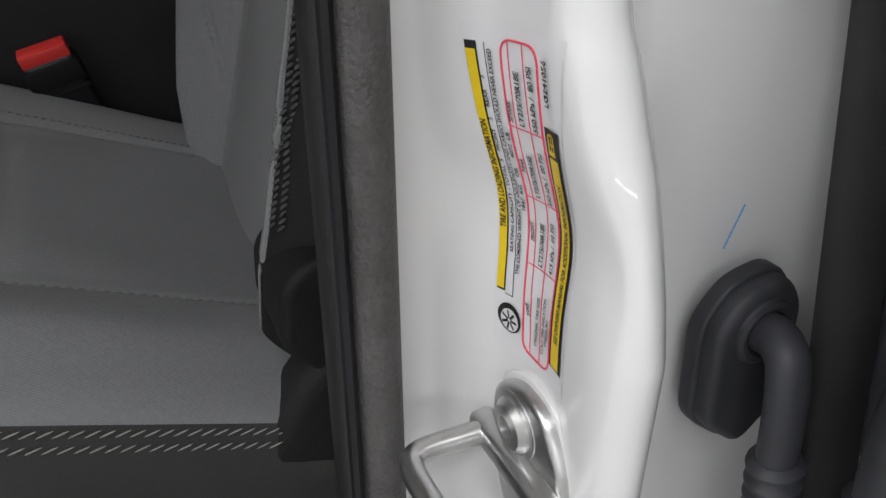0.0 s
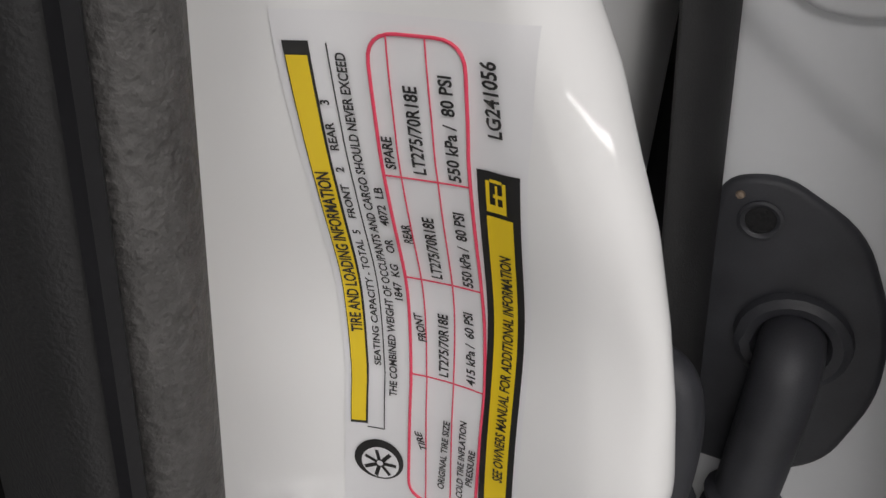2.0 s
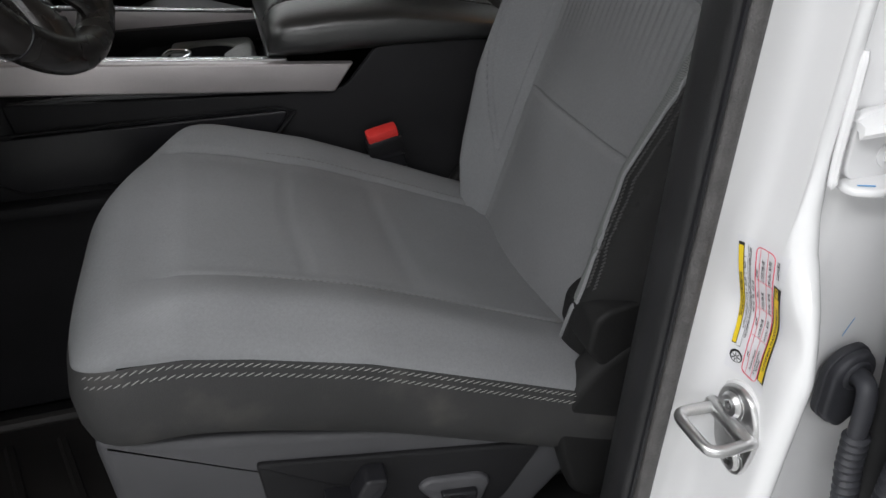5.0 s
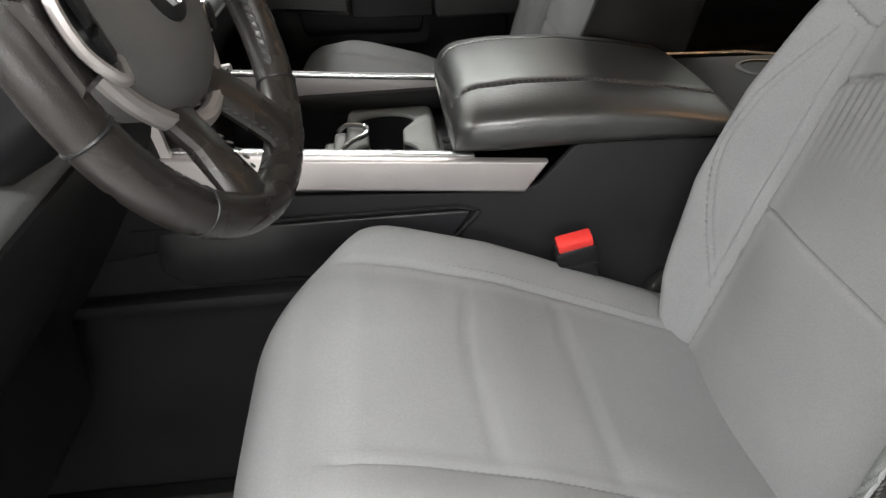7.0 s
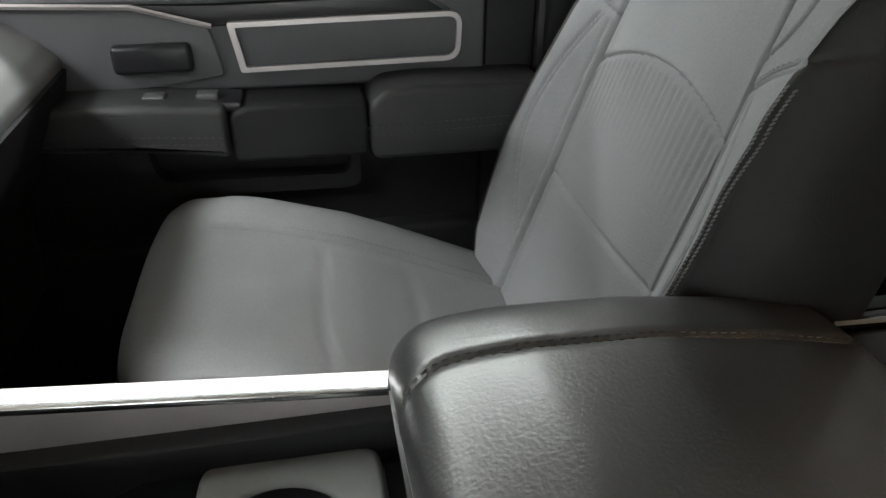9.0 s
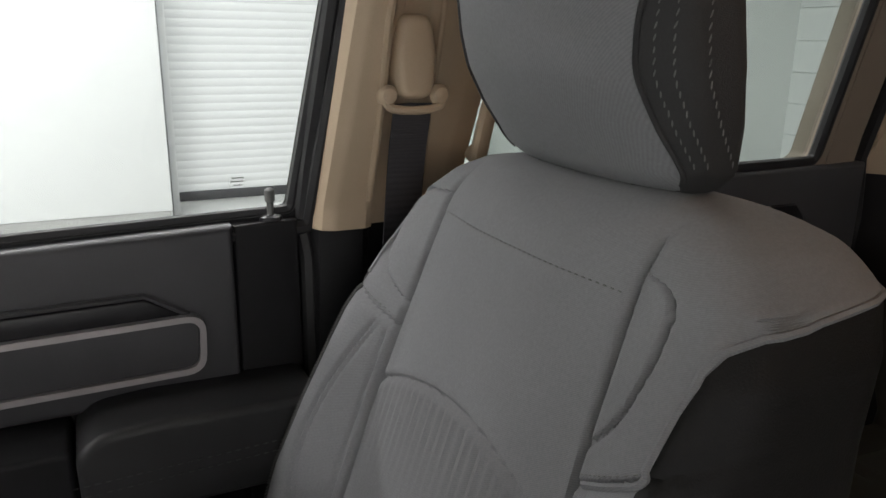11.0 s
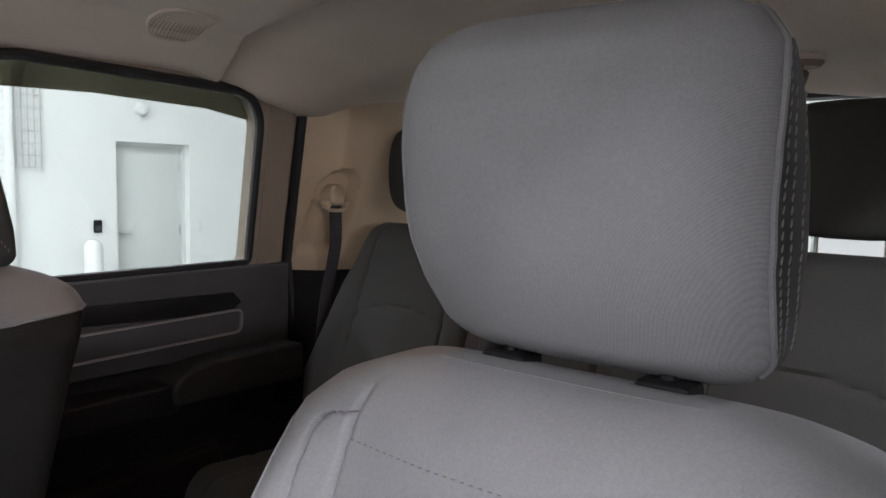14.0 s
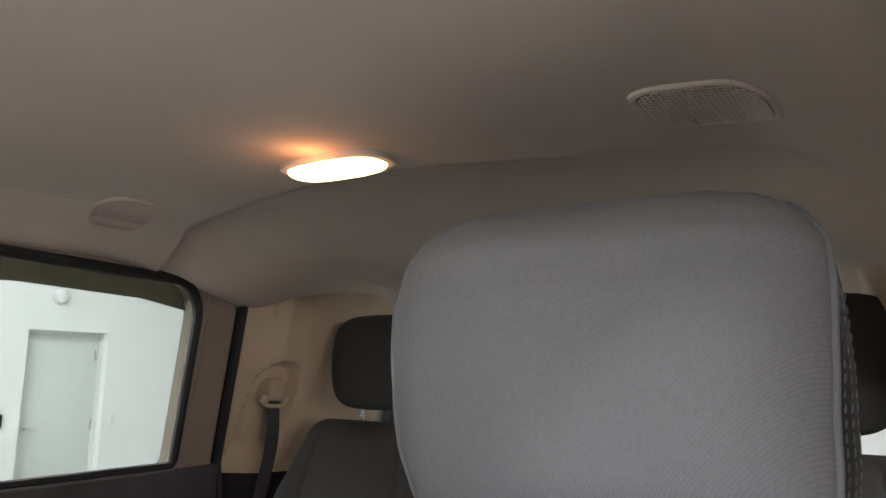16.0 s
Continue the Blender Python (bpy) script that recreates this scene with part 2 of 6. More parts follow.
def inset(outline, d):
    """The outline moved inwards by d."""
    k = len(outline)
    area = sum(outline[i - 1][0] * outline[i][1] - outline[i][0] * outline[i - 1][1] for i in range(k))
    sgn = 1 if area > 0 else -1
    out = []
    for i in range(k):
        p, a, b = Vector(outline[i]), Vector(outline[i - 1]), Vector(outline[(i + 1) % k])
        e, f = (p - a).normalized(), (b - p).normalized()
        n = Vector((-e.y - f.y, e.x + f.x)) * sgn
        if n.length < 1e-6:
            out.append(tuple(p))
            continue
        n.normalize()
        c = max(0.4, n.dot(Vector((-e.y, e.x)) * sgn))
        out.append(tuple(p + n * (d / c)))
    return out


def prism(outline, axis, lo, hi, r=0.003, seg=2, side=True):
    """A flat outline (in the two other axes, in order) pushed from lo to hi along axis, with rounded rims."""
    i = "xyz".index(axis)
    outline = [q for k, q in enumerate(outline) if (Vector(q) - Vector(outline[k - 1])).length > 1e-6]
    sg = 1 if hi > lo else -1
    r = min(r, 0.45 * abs(hi - lo))
    steps = [(lo, 0.0), (hi, 0.0)] if r <= 0 else [(lo + sg * r * (1 - math.sin(t)), r * (1 - math.cos(t))) for t in span(math.pi / 2, 0, seg + 2)] + [(hi - sg * r * (1 - math.sin(t)), r * (1 - math.cos(t))) for t in span(0, math.pi / 2, seg + 2)]
    rings = []
    for h, d in steps:
        ring = []
        for p in inset(outline, d) if d > 0 else outline:
            c = list(p)
            c.insert(i, h)
            ring.append(Vector(c))
        rings.append(ring)
    return loft(rings)


def rounded(points, r, n=5):
    """A closed outline with its corners rounded."""
    out = []
    k = len(points)
    for i in range(k):
        p, a, b = Vector(points[i]), Vector(points[i - 1]), Vector(points[(i + 1) % k])
        ra = r[i] if isinstance(r, (list, tuple)) else r
        da, db = (a - p), (b - p)
        ra = min(ra, 0.45 * da.length, 0.45 * db.length)
        s, e = p + da.normalized() * ra, p + db.normalized() * ra
        for j in range(n + 1):
            t = j / n
            out.append(tuple(s * (1 - t) ** 2 + p * 2 * t * (1 - t) + e * t * t))
    return out


def frame_bm(outer, inner, axis, lo, hi, r=0.002):
    """A ring between two outlines with the same number of points."""
    bm = bmesh.new()
    i = "xyz".index(axis)
    k = len(outer)

    def ring(points, h):
        out = []
        for p in points:
            c = list(p)
            c.insert(i, h)
            out.append(bm.verts.new(c))
        return out
    a, b, c, d = ring(outer, lo), ring(outer, hi), ring(inner, hi), ring(inner, lo)
    for j in range(k):
        q = (j + 1) % k
        for s, t in ((a, b), (b, c), (c, d), (d, a)):
            bm.faces.new((s[j], s[q], t[q], t[j]))
    return bm


def loft(rings, closed=True, caps=True):
    bm = bmesh.new()
    vs = [[bm.verts.new(p) for p in ring] for ring in rings]
    k = len(rings[0])
    for a, b in zip(vs, vs[1:]):
        for j in range(k if closed else k - 1):
            q = (j + 1) % k
            bm.faces.new((a[j], a[q], b[q], b[j]))
    if caps and closed:
        bm.faces.new(vs[0])
        bm.faces.new(vs[-1])
    return bm


def tube(path, radius, n=8, closed=False, flat=1.0):
    pts = [Vector(p) for p in path]
    rings = []
    k = len(pts)
    up = None
    for i, p in enumerate(pts):
        a = pts[(i - 1) % k] if closed or i else pts[0]
        b = pts[(i + 1) % k] if closed or i < k - 1 else pts[-1]
        d = (b - a).normalized()
        if up is None:
            up = d.orthogonal().normalized()
        up = (up - d * up.dot(d)).normalized()
        w = d.cross(up)
        r = radius[i] if isinstance(radius, (list, tuple)) else radius
        rings.append([p + up * math.cos(6.28318 * j / n) * r + w * math.sin(6.28318 * j / n) * r * flat for j in range(n)])
    if closed:
        rings.append(rings[0])
    bm = loft(rings, True, not closed)
    if closed:
        bmesh.ops.remove_doubles(bm, verts=bm.verts[:], dist=1e-6)
    return bm


def curve(points, n=8):
    """A smooth run (Catmull-Rom) through points."""
    p = [Vector(q) for q in points]
    p = [p[0] * 2 - p[1]] + p + [p[-1] * 2 - p[-2]]
    out = []
    for i in range(1, len(p) - 2):
        for j in range(n):
            t = j / n
            a, b, c, d = p[i - 1], p[i], p[i + 1], p[i + 2]
            out.append(0.5 * ((2 * b) + (c - a) * t + (2 * a - 5 * b + 4 * c - d) * t * t + (3 * b - a - 3 * c + d) * t ** 3))
    out.append(p[-2])
    return out


def lathe(profile, origin, axis, n=24):
    """Circles of (distance along axis, radius) turned round axis from origin."""
    d = Vector(axis).normalized()
    u = d.orthogonal().normalized()
    w = d.cross(u)
    o = Vector(origin)
    return loft([[o + d * h + (u * math.cos(6.28318 * j / n) + w * math.sin(6.28318 * j / n)) * max(r, 1e-4) for j in range(n)] for h, r in profile])


def sheet(fn, us, vs, keep=None):
    """A grid of fn(u, v), of which keep(u, v) says the faces that stay."""
    bm = bmesh.new()
    grid = {}

    def vert(i, j):
        if (i, j) not in grid:
            grid[i, j] = bm.verts.new(fn(us[i], vs[j]))
        return grid[i, j]
    for i in range(len(us) - 1):
        for j in range(len(vs) - 1):
            if keep is None or keep((us[i] + us[i + 1]) / 2, (vs[j] + vs[j + 1]) / 2):
                bm.faces.new((vert(i, j), vert(i + 1, j), vert(i + 1, j + 1), vert(i, j + 1)))
    return bm


def thick(bm, d):
    bmesh.ops.recalc_face_normals(bm, faces=bm.faces)
    bmesh.ops.solidify(bm, geom=bm.faces[:], thickness=d)
    return bm


def span(a, b, n):
    return [a + (b - a) * i / (n - 1) for i in range(n)]


def stitches(path, length=0.005, gap=0.004, r=0.0007, lift=None, slant=0.0, side=(0, 0, 1)):
    """Short threads along a run, each a small six-sided bead."""
    pts = [Vector(p) for p in path]
    if lift:
        pts = [p + Vector(lift) for p in pts]
    bm = bmesh.new()
    need, run = 0.0, 0.0
    for a, b in zip(pts, pts[1:]):
        seg = (b - a).length
        if seg < 1e-7:
            continue
        d = (b - a) / seg
        while need < run + seg:
            c = a + d * (need - run)
            dd = (d + Vector(side) * slant).normalized()
            u = dd.orthogonal().normalized()
            w = dd.cross(u)
            ends = []
            for h, k in ((-0.5, 0.3), (-0.25, 1.0), (0.25, 1.0), (0.5, 0.3)):
                ends.append([bm.verts.new(c + dd * h * length + (u * math.cos(1.2566 * j) + w * math.sin(1.2566 * j)) * r * k) for j in range(5)])
            for p, q in zip(ends, ends[1:]):
                for j in range(5):
                    bm.faces.new((p[j], p[(j + 1) % 5], q[(j + 1) % 5], q[j]))
            need += length + gap
        run += seg
    return bm


# ---- the bay round the truck ----
floor_bm = rbox((-7, -7, -0.2), (11, 9, 0), 0)
solo("floor", floor_bm, CONCRETE, "grey sealed concrete floor of the white bay", "floor", kind="structure")
solo("ceiling", rbox((-7, -7, 4.5), (11, 9, 4.7), 0), WALL, "white painted bay ceiling", "ceiling", kind="structure")
solo("wall_south", rbox((-7, -7.2, 0), (11, -7, 4.5), 0), WALL, "plain white painted bay wall", "wall", kind="structure")
solo("wall_west", rbox((-7.2, -7, 0), (-7, 9, 4.5), 0), WALL, "plain white painted bay wall", "wall", kind="structure")
WY = 7.2
solo("wall_north", join(rbox((-7, WY, 0), (4.23, WY + 0.25, 4.5), 0), rbox((4.23, WY, 2.03), (5.13, WY + 0.25, 4.5), 0), rbox((5.13, WY, 0), (11, WY + 0.25, 4.5), 0)), WALL, "white painted wall with a recessed steel door", "wall", kind="structure")
# far wall of painted blocks behind the truck
wall_e = thing("wall_east", (9.0, 0, 0), "white painted block wall behind the truck", "wall", kind="structure")
part("wall_core", rbox((9.03, -7, 0), (9.2, 9, 4.5), 0), WALL, wall_e)
rows_e = join(*[rbox((9.0, -7, 0.05 + 0.42 * k), (9.04, 9, 0.46 + 0.42 * k), 0.006, 1) for k in range(10)])
part("block_course", rows_e, WALL, wall_e)
part("wall_hatch", rbox((8.96, 2.0, 0.6), (9.02, 3.3, 1.75), 0.01), DOORP, wall_e, "pale grey hatch in the block wall")

# recessed steel door with its frame, hinges, handle
bay_door = thing("door_1", (4.6, WY + 0.12, 0), "pale grey steel door in a recessed frame", "door", kind="structure")
part("door_leaf", rbox((4.27, WY + 0.13, 0.01), (5.09, WY + 0.175, 1.99), 0.004), DOORP, bay_door)
for z in (0.25, 1.02, 1.78):
    part("hinge", rbox((5.06, WY + 0.105, z - 0.06), (5.10, WY + 0.14, z + 0.06), 0.004), STEEL, bay_door)
part("door_handle", join(lathe([(0, 0.03), (0.01, 0.03), (0.012, 0.012), (0.05, 0.012), (0.052, 0.0)], (4.34, WY + 0.13, 1.0), (0, -1, 0), 12), rbox((4.33, WY + 0.07, 0.99), (4.44, WY + 0.085, 1.01), 0.004)), STEEL, bay_door)
part("door_frame", frame_bm([(4.23, 0), (4.23, 2.03), (5.13, 2.03), (5.13, 0)], [(4.27, 0), (4.27, 1.99), (5.09, 1.99), (5.09, 0)], "y", WY + 0.09, WY + 0.2), DOORP, bay_door)

keypad = thing("door_keypad", (3.99, WY, 1.05), "black keypad reader on the white wall", "keypad")
part("housing", rbox((3.96, WY - 0.03, 1.03), (4.05, WY, 1.17), 0.01), SMOOTH, keypad)
part("key_panel", rbox((3.975, WY - 0.034, 1.05), (4.035, WY - 0.029, 1.11), 0.002), PLASTIC_GREY, keypad)
switch = thing("wall_switch", (5.25, WY, 1.04), "small white switch plate on the wall", "switch")
part("plate", rbox((5.21, WY - 0.01, 1.0), (5.29, WY, 1.12), 0.004), WALL_SHUT, switch)
part("rocker", rbox((5.235, WY - 0.018, 1.03), (5.265, WY - 0.009, 1.09), 0.003), DOORP, switch)
reader = thing("wall_sensor", (6.02, WY, 1.04), "narrow grey sensor box on the white wall", "sensor")
part("body", rbox((5.99, WY - 0.04, 1.0), (6.04, WY, 1.14), 0.008), STEEL, reader)
part("slot", rbox((6.0, WY - 0.044, 1.02), (6.03, WY - 0.039, 1.12), 0.002), SMOOTH, reader)
sconce = thing("wall_light", (4.53, WY, 2.33), "round white wall light, switched off", "wall light")
part("bowl", lathe([(0, 0.08), (0.03, 0.08), (0.07, 0.06), (0.09, 0.0)], (4.53, WY, 2.4), (0, -1, 0), 20), WALL_SHUT, sconce)
part("back_plate", lathe([(0, 0.09), (0.012, 0.09), (0.013, 0.0)], (4.53, WY, 2.4), (0, -1, 0), 20), DOORP, sconce)
bollard = thing("bollard", (3.72, WY - 0.5, 0), "white painted steel bollard in front of the wall", "bollard")
part("post", lathe([(0, 0.09), (0.92, 0.09), (0.97, 0.075), (1.0, 0.04), (1.005, 0)], (3.72, WY - 0.5, 0), (0, 0, 1), 20), WALL_SHUT, bollard)
part("foot_ring", lathe([(0, 0.11), (0.015, 0.11), (0.02, 0.09)], (3.72, WY - 0.5, 0), (0, 0, 1), 20), DOORP, bollard)

# roll-up door with slats, and a plain white panel beside it
shutter = thing("roller_shutter", (1.9, WY, 0), "white ribbed roll-up door, closed", "roller door", kind="structure")
for k in range(42):
    z0 = 0.24 + 0.075 * k
    part("slat", prism([(WY - 0.047, z0), (WY - 0.05, z0 + 0.006), (WY - 0.05, z0 + 0.069), (WY - 0.047, z0 + 0.075)], "x", 0.9, 3.1, 0), WALL_SHUT, shutter)
part("bottom_bar", rbox((0.9, WY - 0.07, 0.16), (3.1, WY - 0.01, 0.25), 0.01), PLASTIC_GREY, shutter)
for x in (0.84, 3.1):
    part("guide_rail", rbox((x, WY - 0.09, 0), (x + 0.06, WY - 0.0, 3.5), 0.006), WALL_SHUT, shutter)
wp = thing("white_panel", (-0.7, WY - 0.4, 0), "tall plain white panel standing beside the roll-up door", "panel")
part("board", rbox((-2.2, WY - 0.42, 0.16), (0.80, WY - 0.36, 3.4), 0.006), WALL, wp)
part("base_rail", rbox((-2.2, WY - 0.41, 0.0), (0.79, WY - 0.37, 0.16), 0.006), CONCRETE, wp, "grey base rail")
grid_gate = thing("mesh_guard", (3.3, WY - 0.02, 1.6), "thin dark wire guard on the white wall", "wire guard")
for k in range(5):
    part("upright", tube([(3.2 + 0.06 * k, WY - 0.03, 1.7), (3.2 + 0.06 * k, WY - 0.03, 3.2)], 0.006, 6), STEEL, grid_gate)
for k in range(12):
    part("crossbar", tube([(3.18, WY - 0.03, 1.72 + 0.12 * k), (3.47, WY - 0.03, 1.72 + 0.12 * k)], 0.005, 6), STEEL, grid_gate)


# ---- cab shell ----
def side_y(z):
    """Half width of the cab's inside at a height: upright under the belt, leaning in above it."""
    return 0.816 - 0.32 * max(0.0, z - 1.462)


def liner_z(x, y):
    ya = abs(y)
    z = 1.962 - 0.066 * sm(0.50, 0.66, ya)
    rise = max(sm(0.0, 0.009, x - 0.904 - 0.26 * math.hypot(ya, 0.03)), 0.22 * sm(0.555, 0.600, ya))
    z += 0.038 * rise * (1 - sm(0.60, 0.70, ya)) * (1 - sm(1.04, 1.48, x) * sm(0.16, 0.60, ya))
    z -= 0.066 * sm(1.08, 1.75, x) + 0.042 * sm(1.66, 1.77, x)
    z -= 0.042 * sm(0.36, 0.64, ya) * sm(0.95, 1.30, x) * (1 - sm(1.30, 1.65, x))
    z -= 0.06 * sm(0.30, 0.75, -x)
    return z


def liner_fn(x, y):
    return V(x, y, liner_z(x, y))


truck = thing("truck_body", (0.5, 0, 0.5), "white painted crew cab truck body with beige cabin trim", "truck body", kind="structure")
part("headliner", thick(sheet(liner_fn, span(-0.75, 0.89, 70) + span(0.893, 1.12, 86) + span(1.13, 1.78, 50), span(-0.70, 0.70, 161)), 0.012), LINER, truck, "taupe cloth headliner")
part("roof_skin", prism(rounded([(-0.85, -0.80), (1.9, -0.80), (1.9, 0.80), (-0.85, 0.80)], 0.1), "z", 2.005, 2.04, 0.01), PAINT, truck)
part("cab_floor", rbox((-1.0, -0.86, 0.60), (1.9, 0.86, 0.66), 0.01), CARPET, truck, "black carpeted cab floor")
part("firewall", rbox((-1.05, -0.86, 0.60), (-0.98, 0.86, 1.30), 0.01), CARPET, truck)
part("rocker_panel", prism(rounded([(-0.86, 0.56), (-0.99, 0.56), (-0.98, 0.70), (-0.90, 0.74), (-0.86, 0.74)], 0.02, 3), "x", -1.0, 1.9, 0.0), PAINT, truck)
part("rocker_panel", prism(rounded([(0.86, 0.56), (0.99, 0.56), (0.98, 0.70), (0.90, 0.74), (0.86, 0.74)], 0.02, 3), "x", -1.0, 1.9, 0.0), PAINT, truck)

# rear wall of the cab with its window
RWX = 1.80
rear_in = rounded([(-0.62, 1.50), (0.62, 1.50), (0.60, 1.858), (-0.60, 1.858)], 0.05)
rear_out = rounded([(-0.86, 0.62), (0.86, 0.62), (0.70, 1.97), (-0.70, 1.97)], 0.05)
rear_mid = rounded([(-0.655, 1.465), (0.655, 1.465), (0.63, 1.885), (-0.63, 1.885)], 0.05)
part("rear_wall", frame_bm(rear_out, rear_mid, "x", RWX, RWX + 0.06), PLASTIC, truck)
part("rear_window_seal", frame_bm(rear_mid, rear_in, "x", RWX - 0.005, RWX + 0.05), RUBBER, truck, "black rubber window seal")
rg = part("rear_window_glass", prism(rear_in, "x", RWX + 0.02, RWX + 0.025, 0), GLASS, truck, "clear rear window")
rg.visible_shadow = False


def lean(bm, y0=0.80):
    """Lean a flat side panel in above the belt line, on the side of its sign."""
    for v in bm.verts:
        s = 1 if v.co.y > 0 else -1
        v.co.y += s * (side_y(v.co.z) - 0.816)
    return bm


def side_window(sgn, name, outline, glass, lo=0.818):
    pts = [(x, z) for x, z in outline]
    bm = prism(pts, "y", sgn * lo, sgn * (lo + 0.005), 0)
    ob = part(name, lean(bm), glass, truck)
    ob.visible_shadow = False
    return ob


FW = [(-0.72, 1.425), (0.362, 1.452), (0.408, 1.825), (0.385, 1.858), (0.33, 1.868), (-0.30, 1.868)]
RW = [(0.555, 1.458), (1.262, 1.462), (1.218, 1.812), (1.17, 1.864), (0.68, 1.878), (0.612, 1.858), (0.588, 1.825)]
FWr = rounded(FW, [0.02, 0.01, 0.03, 0.03, 0.03, 0.02])
RWr = rounded(RW, [0.02, 0.02, 0.05, 0.05, 0.05, 0.03, 0.03])


def ring_seal(outline, y, r, name, material, flat=1.0):
    path = [V(x, y, z) for x, z in outline]
    return part(name, lean(tube(path, r, 8, True, flat)), material, truck)


side_window(1, "front_window_glass", FWr, GLASS)
side_window(1, "rear_door_glass", RWr, GLASS_TINT)
# driver's side pane gets the dimming tint to darken the rear cabin
side_window(-1, "rear_door_glass", RWr, GLASS_DARK)
ring_seal(FWr, 0.812, 0.009, "window_seal", RUBBER)
ring_seal(RWr, 0.800, 0.011, "window_seal", RUBBER)
ring_seal(RWr, -0.808, 0.009, "window_seal", RUBBER)


def grow(outline, d):
    cx = sum(p[0] for p in outline) / len(outline)
    cz = sum(p[1] for p in outline) / len(outline)
    out = []
    for x, z in outline:
        v = Vector((x - cx, z - cz))
        out.append((x + d * (1 if v.x > 0 else -1) * min(1, abs(v.x) / 0.2), z + d * (1 if v.y > 0 else -1) * min(1, abs(v.y) / 0.1)))
    return out


def frame_side(sgn, outline, d, lo, hi, material, name):
    bm = frame_bm(grow(outline, d), outline, "y", sgn * lo, sgn * hi)
    return part(name, lean(bm), material, truck)


frame_side(1, FWr, 0.030, 0.80, 0.85, PLASTIC, "door_frame_front")
frame_side(1, RWr, 0.035, 0.795, 0.85, BROWN, "door_frame_rear")
frame_side(-1, RWr, 0.035, 0.795, 0.85, BROWN, "door_frame_rear")
ring_seal(grow(FWr, 0.016), 0.795, 0.010, "inner_window_seal", RUBBER)
# smoked rain visors over the glass
part("rain_visor", lean(prism([(-0.5, 1.80), (0.395, 1.800), (0.405, 1.83), (0.36, 1.872), (-0.45, 1.872)], "y", 0.842, 0.846, 0)), VISOR_PALE, truck, "lightly smoked window visor").visible_shadow = False
part("rain_visor", lean(prism([(0.58, 1.824), (0.85, 1.831), (1.10, 1.823), (1.235, 1.803), (1.20, 1.85), (1.15, 1.88), (0.66, 1.89), (0.60, 1.865)], "y", 0.842, 0.846, 0)), VISOR, truck, "smoked window visor").visible_shadow = False


def pillar_trim(name, sections, z0, z1, sgn, material, n=14, shear=0.09, parent=None, label="", recess=None):
    """A pillar cover: an open section of (x, inward) points drawn up the leaning side; recess (x, z, half width, top, depth) sinks a belt pocket with a round head."""
    if recess:
        n, fine = 96, []
        for (xa, da), (xb, db) in zip(sections, sections[1:]):
            fine += [(xa + (xb - xa) * k, da + (db - da) * k) for k in span(0, 1, 2 + int(abs(xb - xa) / 0.004))[:-1]]
        sections = fine + sections[-1:]
    rings = []
    for z in span(z0, z1, n):
        ring = []
        for x, d in sections:
            x += shear * (z - 1.44)
            if recess:
                rx, rz, half, top, deep = recess
                a, b = abs(x - rx), max(0.0, z - rz - top + half)
                d -= deep * sm(0.0, 0.012, half - math.hypot(a, b)) * sm(-0.15, -0.09, z - rz)
            ring.append(V(x, sgn * (side_y(z) - d), z))
        rings.append(ring)
    return part(name, thick(loft(rings, False, False), 0.006), material, parent or truck, label)


B_SEC = [(0.374, -0.01), (0.380, 0.035), (0.386, 0.048), (0.40, 0.055), (0.437, 0.056), (0.446, 0.050), (0.452, 0.035), (0.545, 0.030), (0.575, 0.02), (0.585, -0.01)]
C_SEC = [(1.400, -0.02), (1.403, 0.02), (1.415, 0.035), (1.44, 0.075), (1.465, 0.095), (1.52, 0.110), (1.62, 0.122), (1.80, 0.145)]
pillar_trim("b_pillar_trim", B_SEC, 1.435, 1.925, 1, BEIGE, label="beige plastic pillar cover", recess=(0.482, 1.590, 0.036, 0.145, 0.018))
pillar_trim("b_pillar_lower", [(x - 0.002, d - 0.004) for x, d in B_SEC], 0.70, 1.435, 1, PLASTIC, shear=0.03)
pillar_trim("c_pillar_trim", C_SEC, 1.435, 1.92, 1, BEIGE, shear=-0.13, label="beige plastic corner cover", recess=(1.445, 1.606, 0.050, 0.100, 0.032))
pillar_trim("c_pillar_lower", [(x, d - 0.004) for x, d in C_SEC], 0.70, 1.435, 1, PLASTIC, shear=-0.02)
pillar_trim("c_pillar_trim", C_SEC, 1.435, 1.92, -1, BEIGE, shear=-0.13, label="beige plastic corner cover")
pillar_trim("b_pillar_trim", B_SEC[2:], 1.46, 1.925, -1, BEIGE, label="beige plastic pillar cover")
# black body seals beside the rear door
part("c_pillar_gap", thick(loft([[V(1.285 - 0.13 * (z - 1.44), side_y(z) - 0.018, z), V(1.36 - 0.13 * (z - 1.44), side_y(z) - 0.014, z), V(1.372 - 0.13 * (z - 1.44), side_y(z) + 0.01, z), V(1.44 - 0.13 * (z - 1.44), side_y(z) + 0.012, z)] for z in span(1.452, 1.90, 10)], False, False), 0.006), BROWN, truck)
part("rear_door_seal", tube([(1.385, 0.80, 0.72), (1.39, 0.80, 0.9)] + [(1.392 - 0.13 * (z - 1.44), side_y(z) - 0.012, z) for z in span(1.0, 1.83, 10)] + [(1.30, side_y(1.87) - 0.01, 1.872), (1.0, side_y(1.89), 1.895), (0.74, side_y(1.89), 1.893), (0.672, side_y(1.885), 1.886), (0.632, side_y(1.868), 1.868), (0.612, side_y(1.84), 1.84), (0.602, side_y(1.80), 1.80)], 0.013, 8), RUBBER, truck)
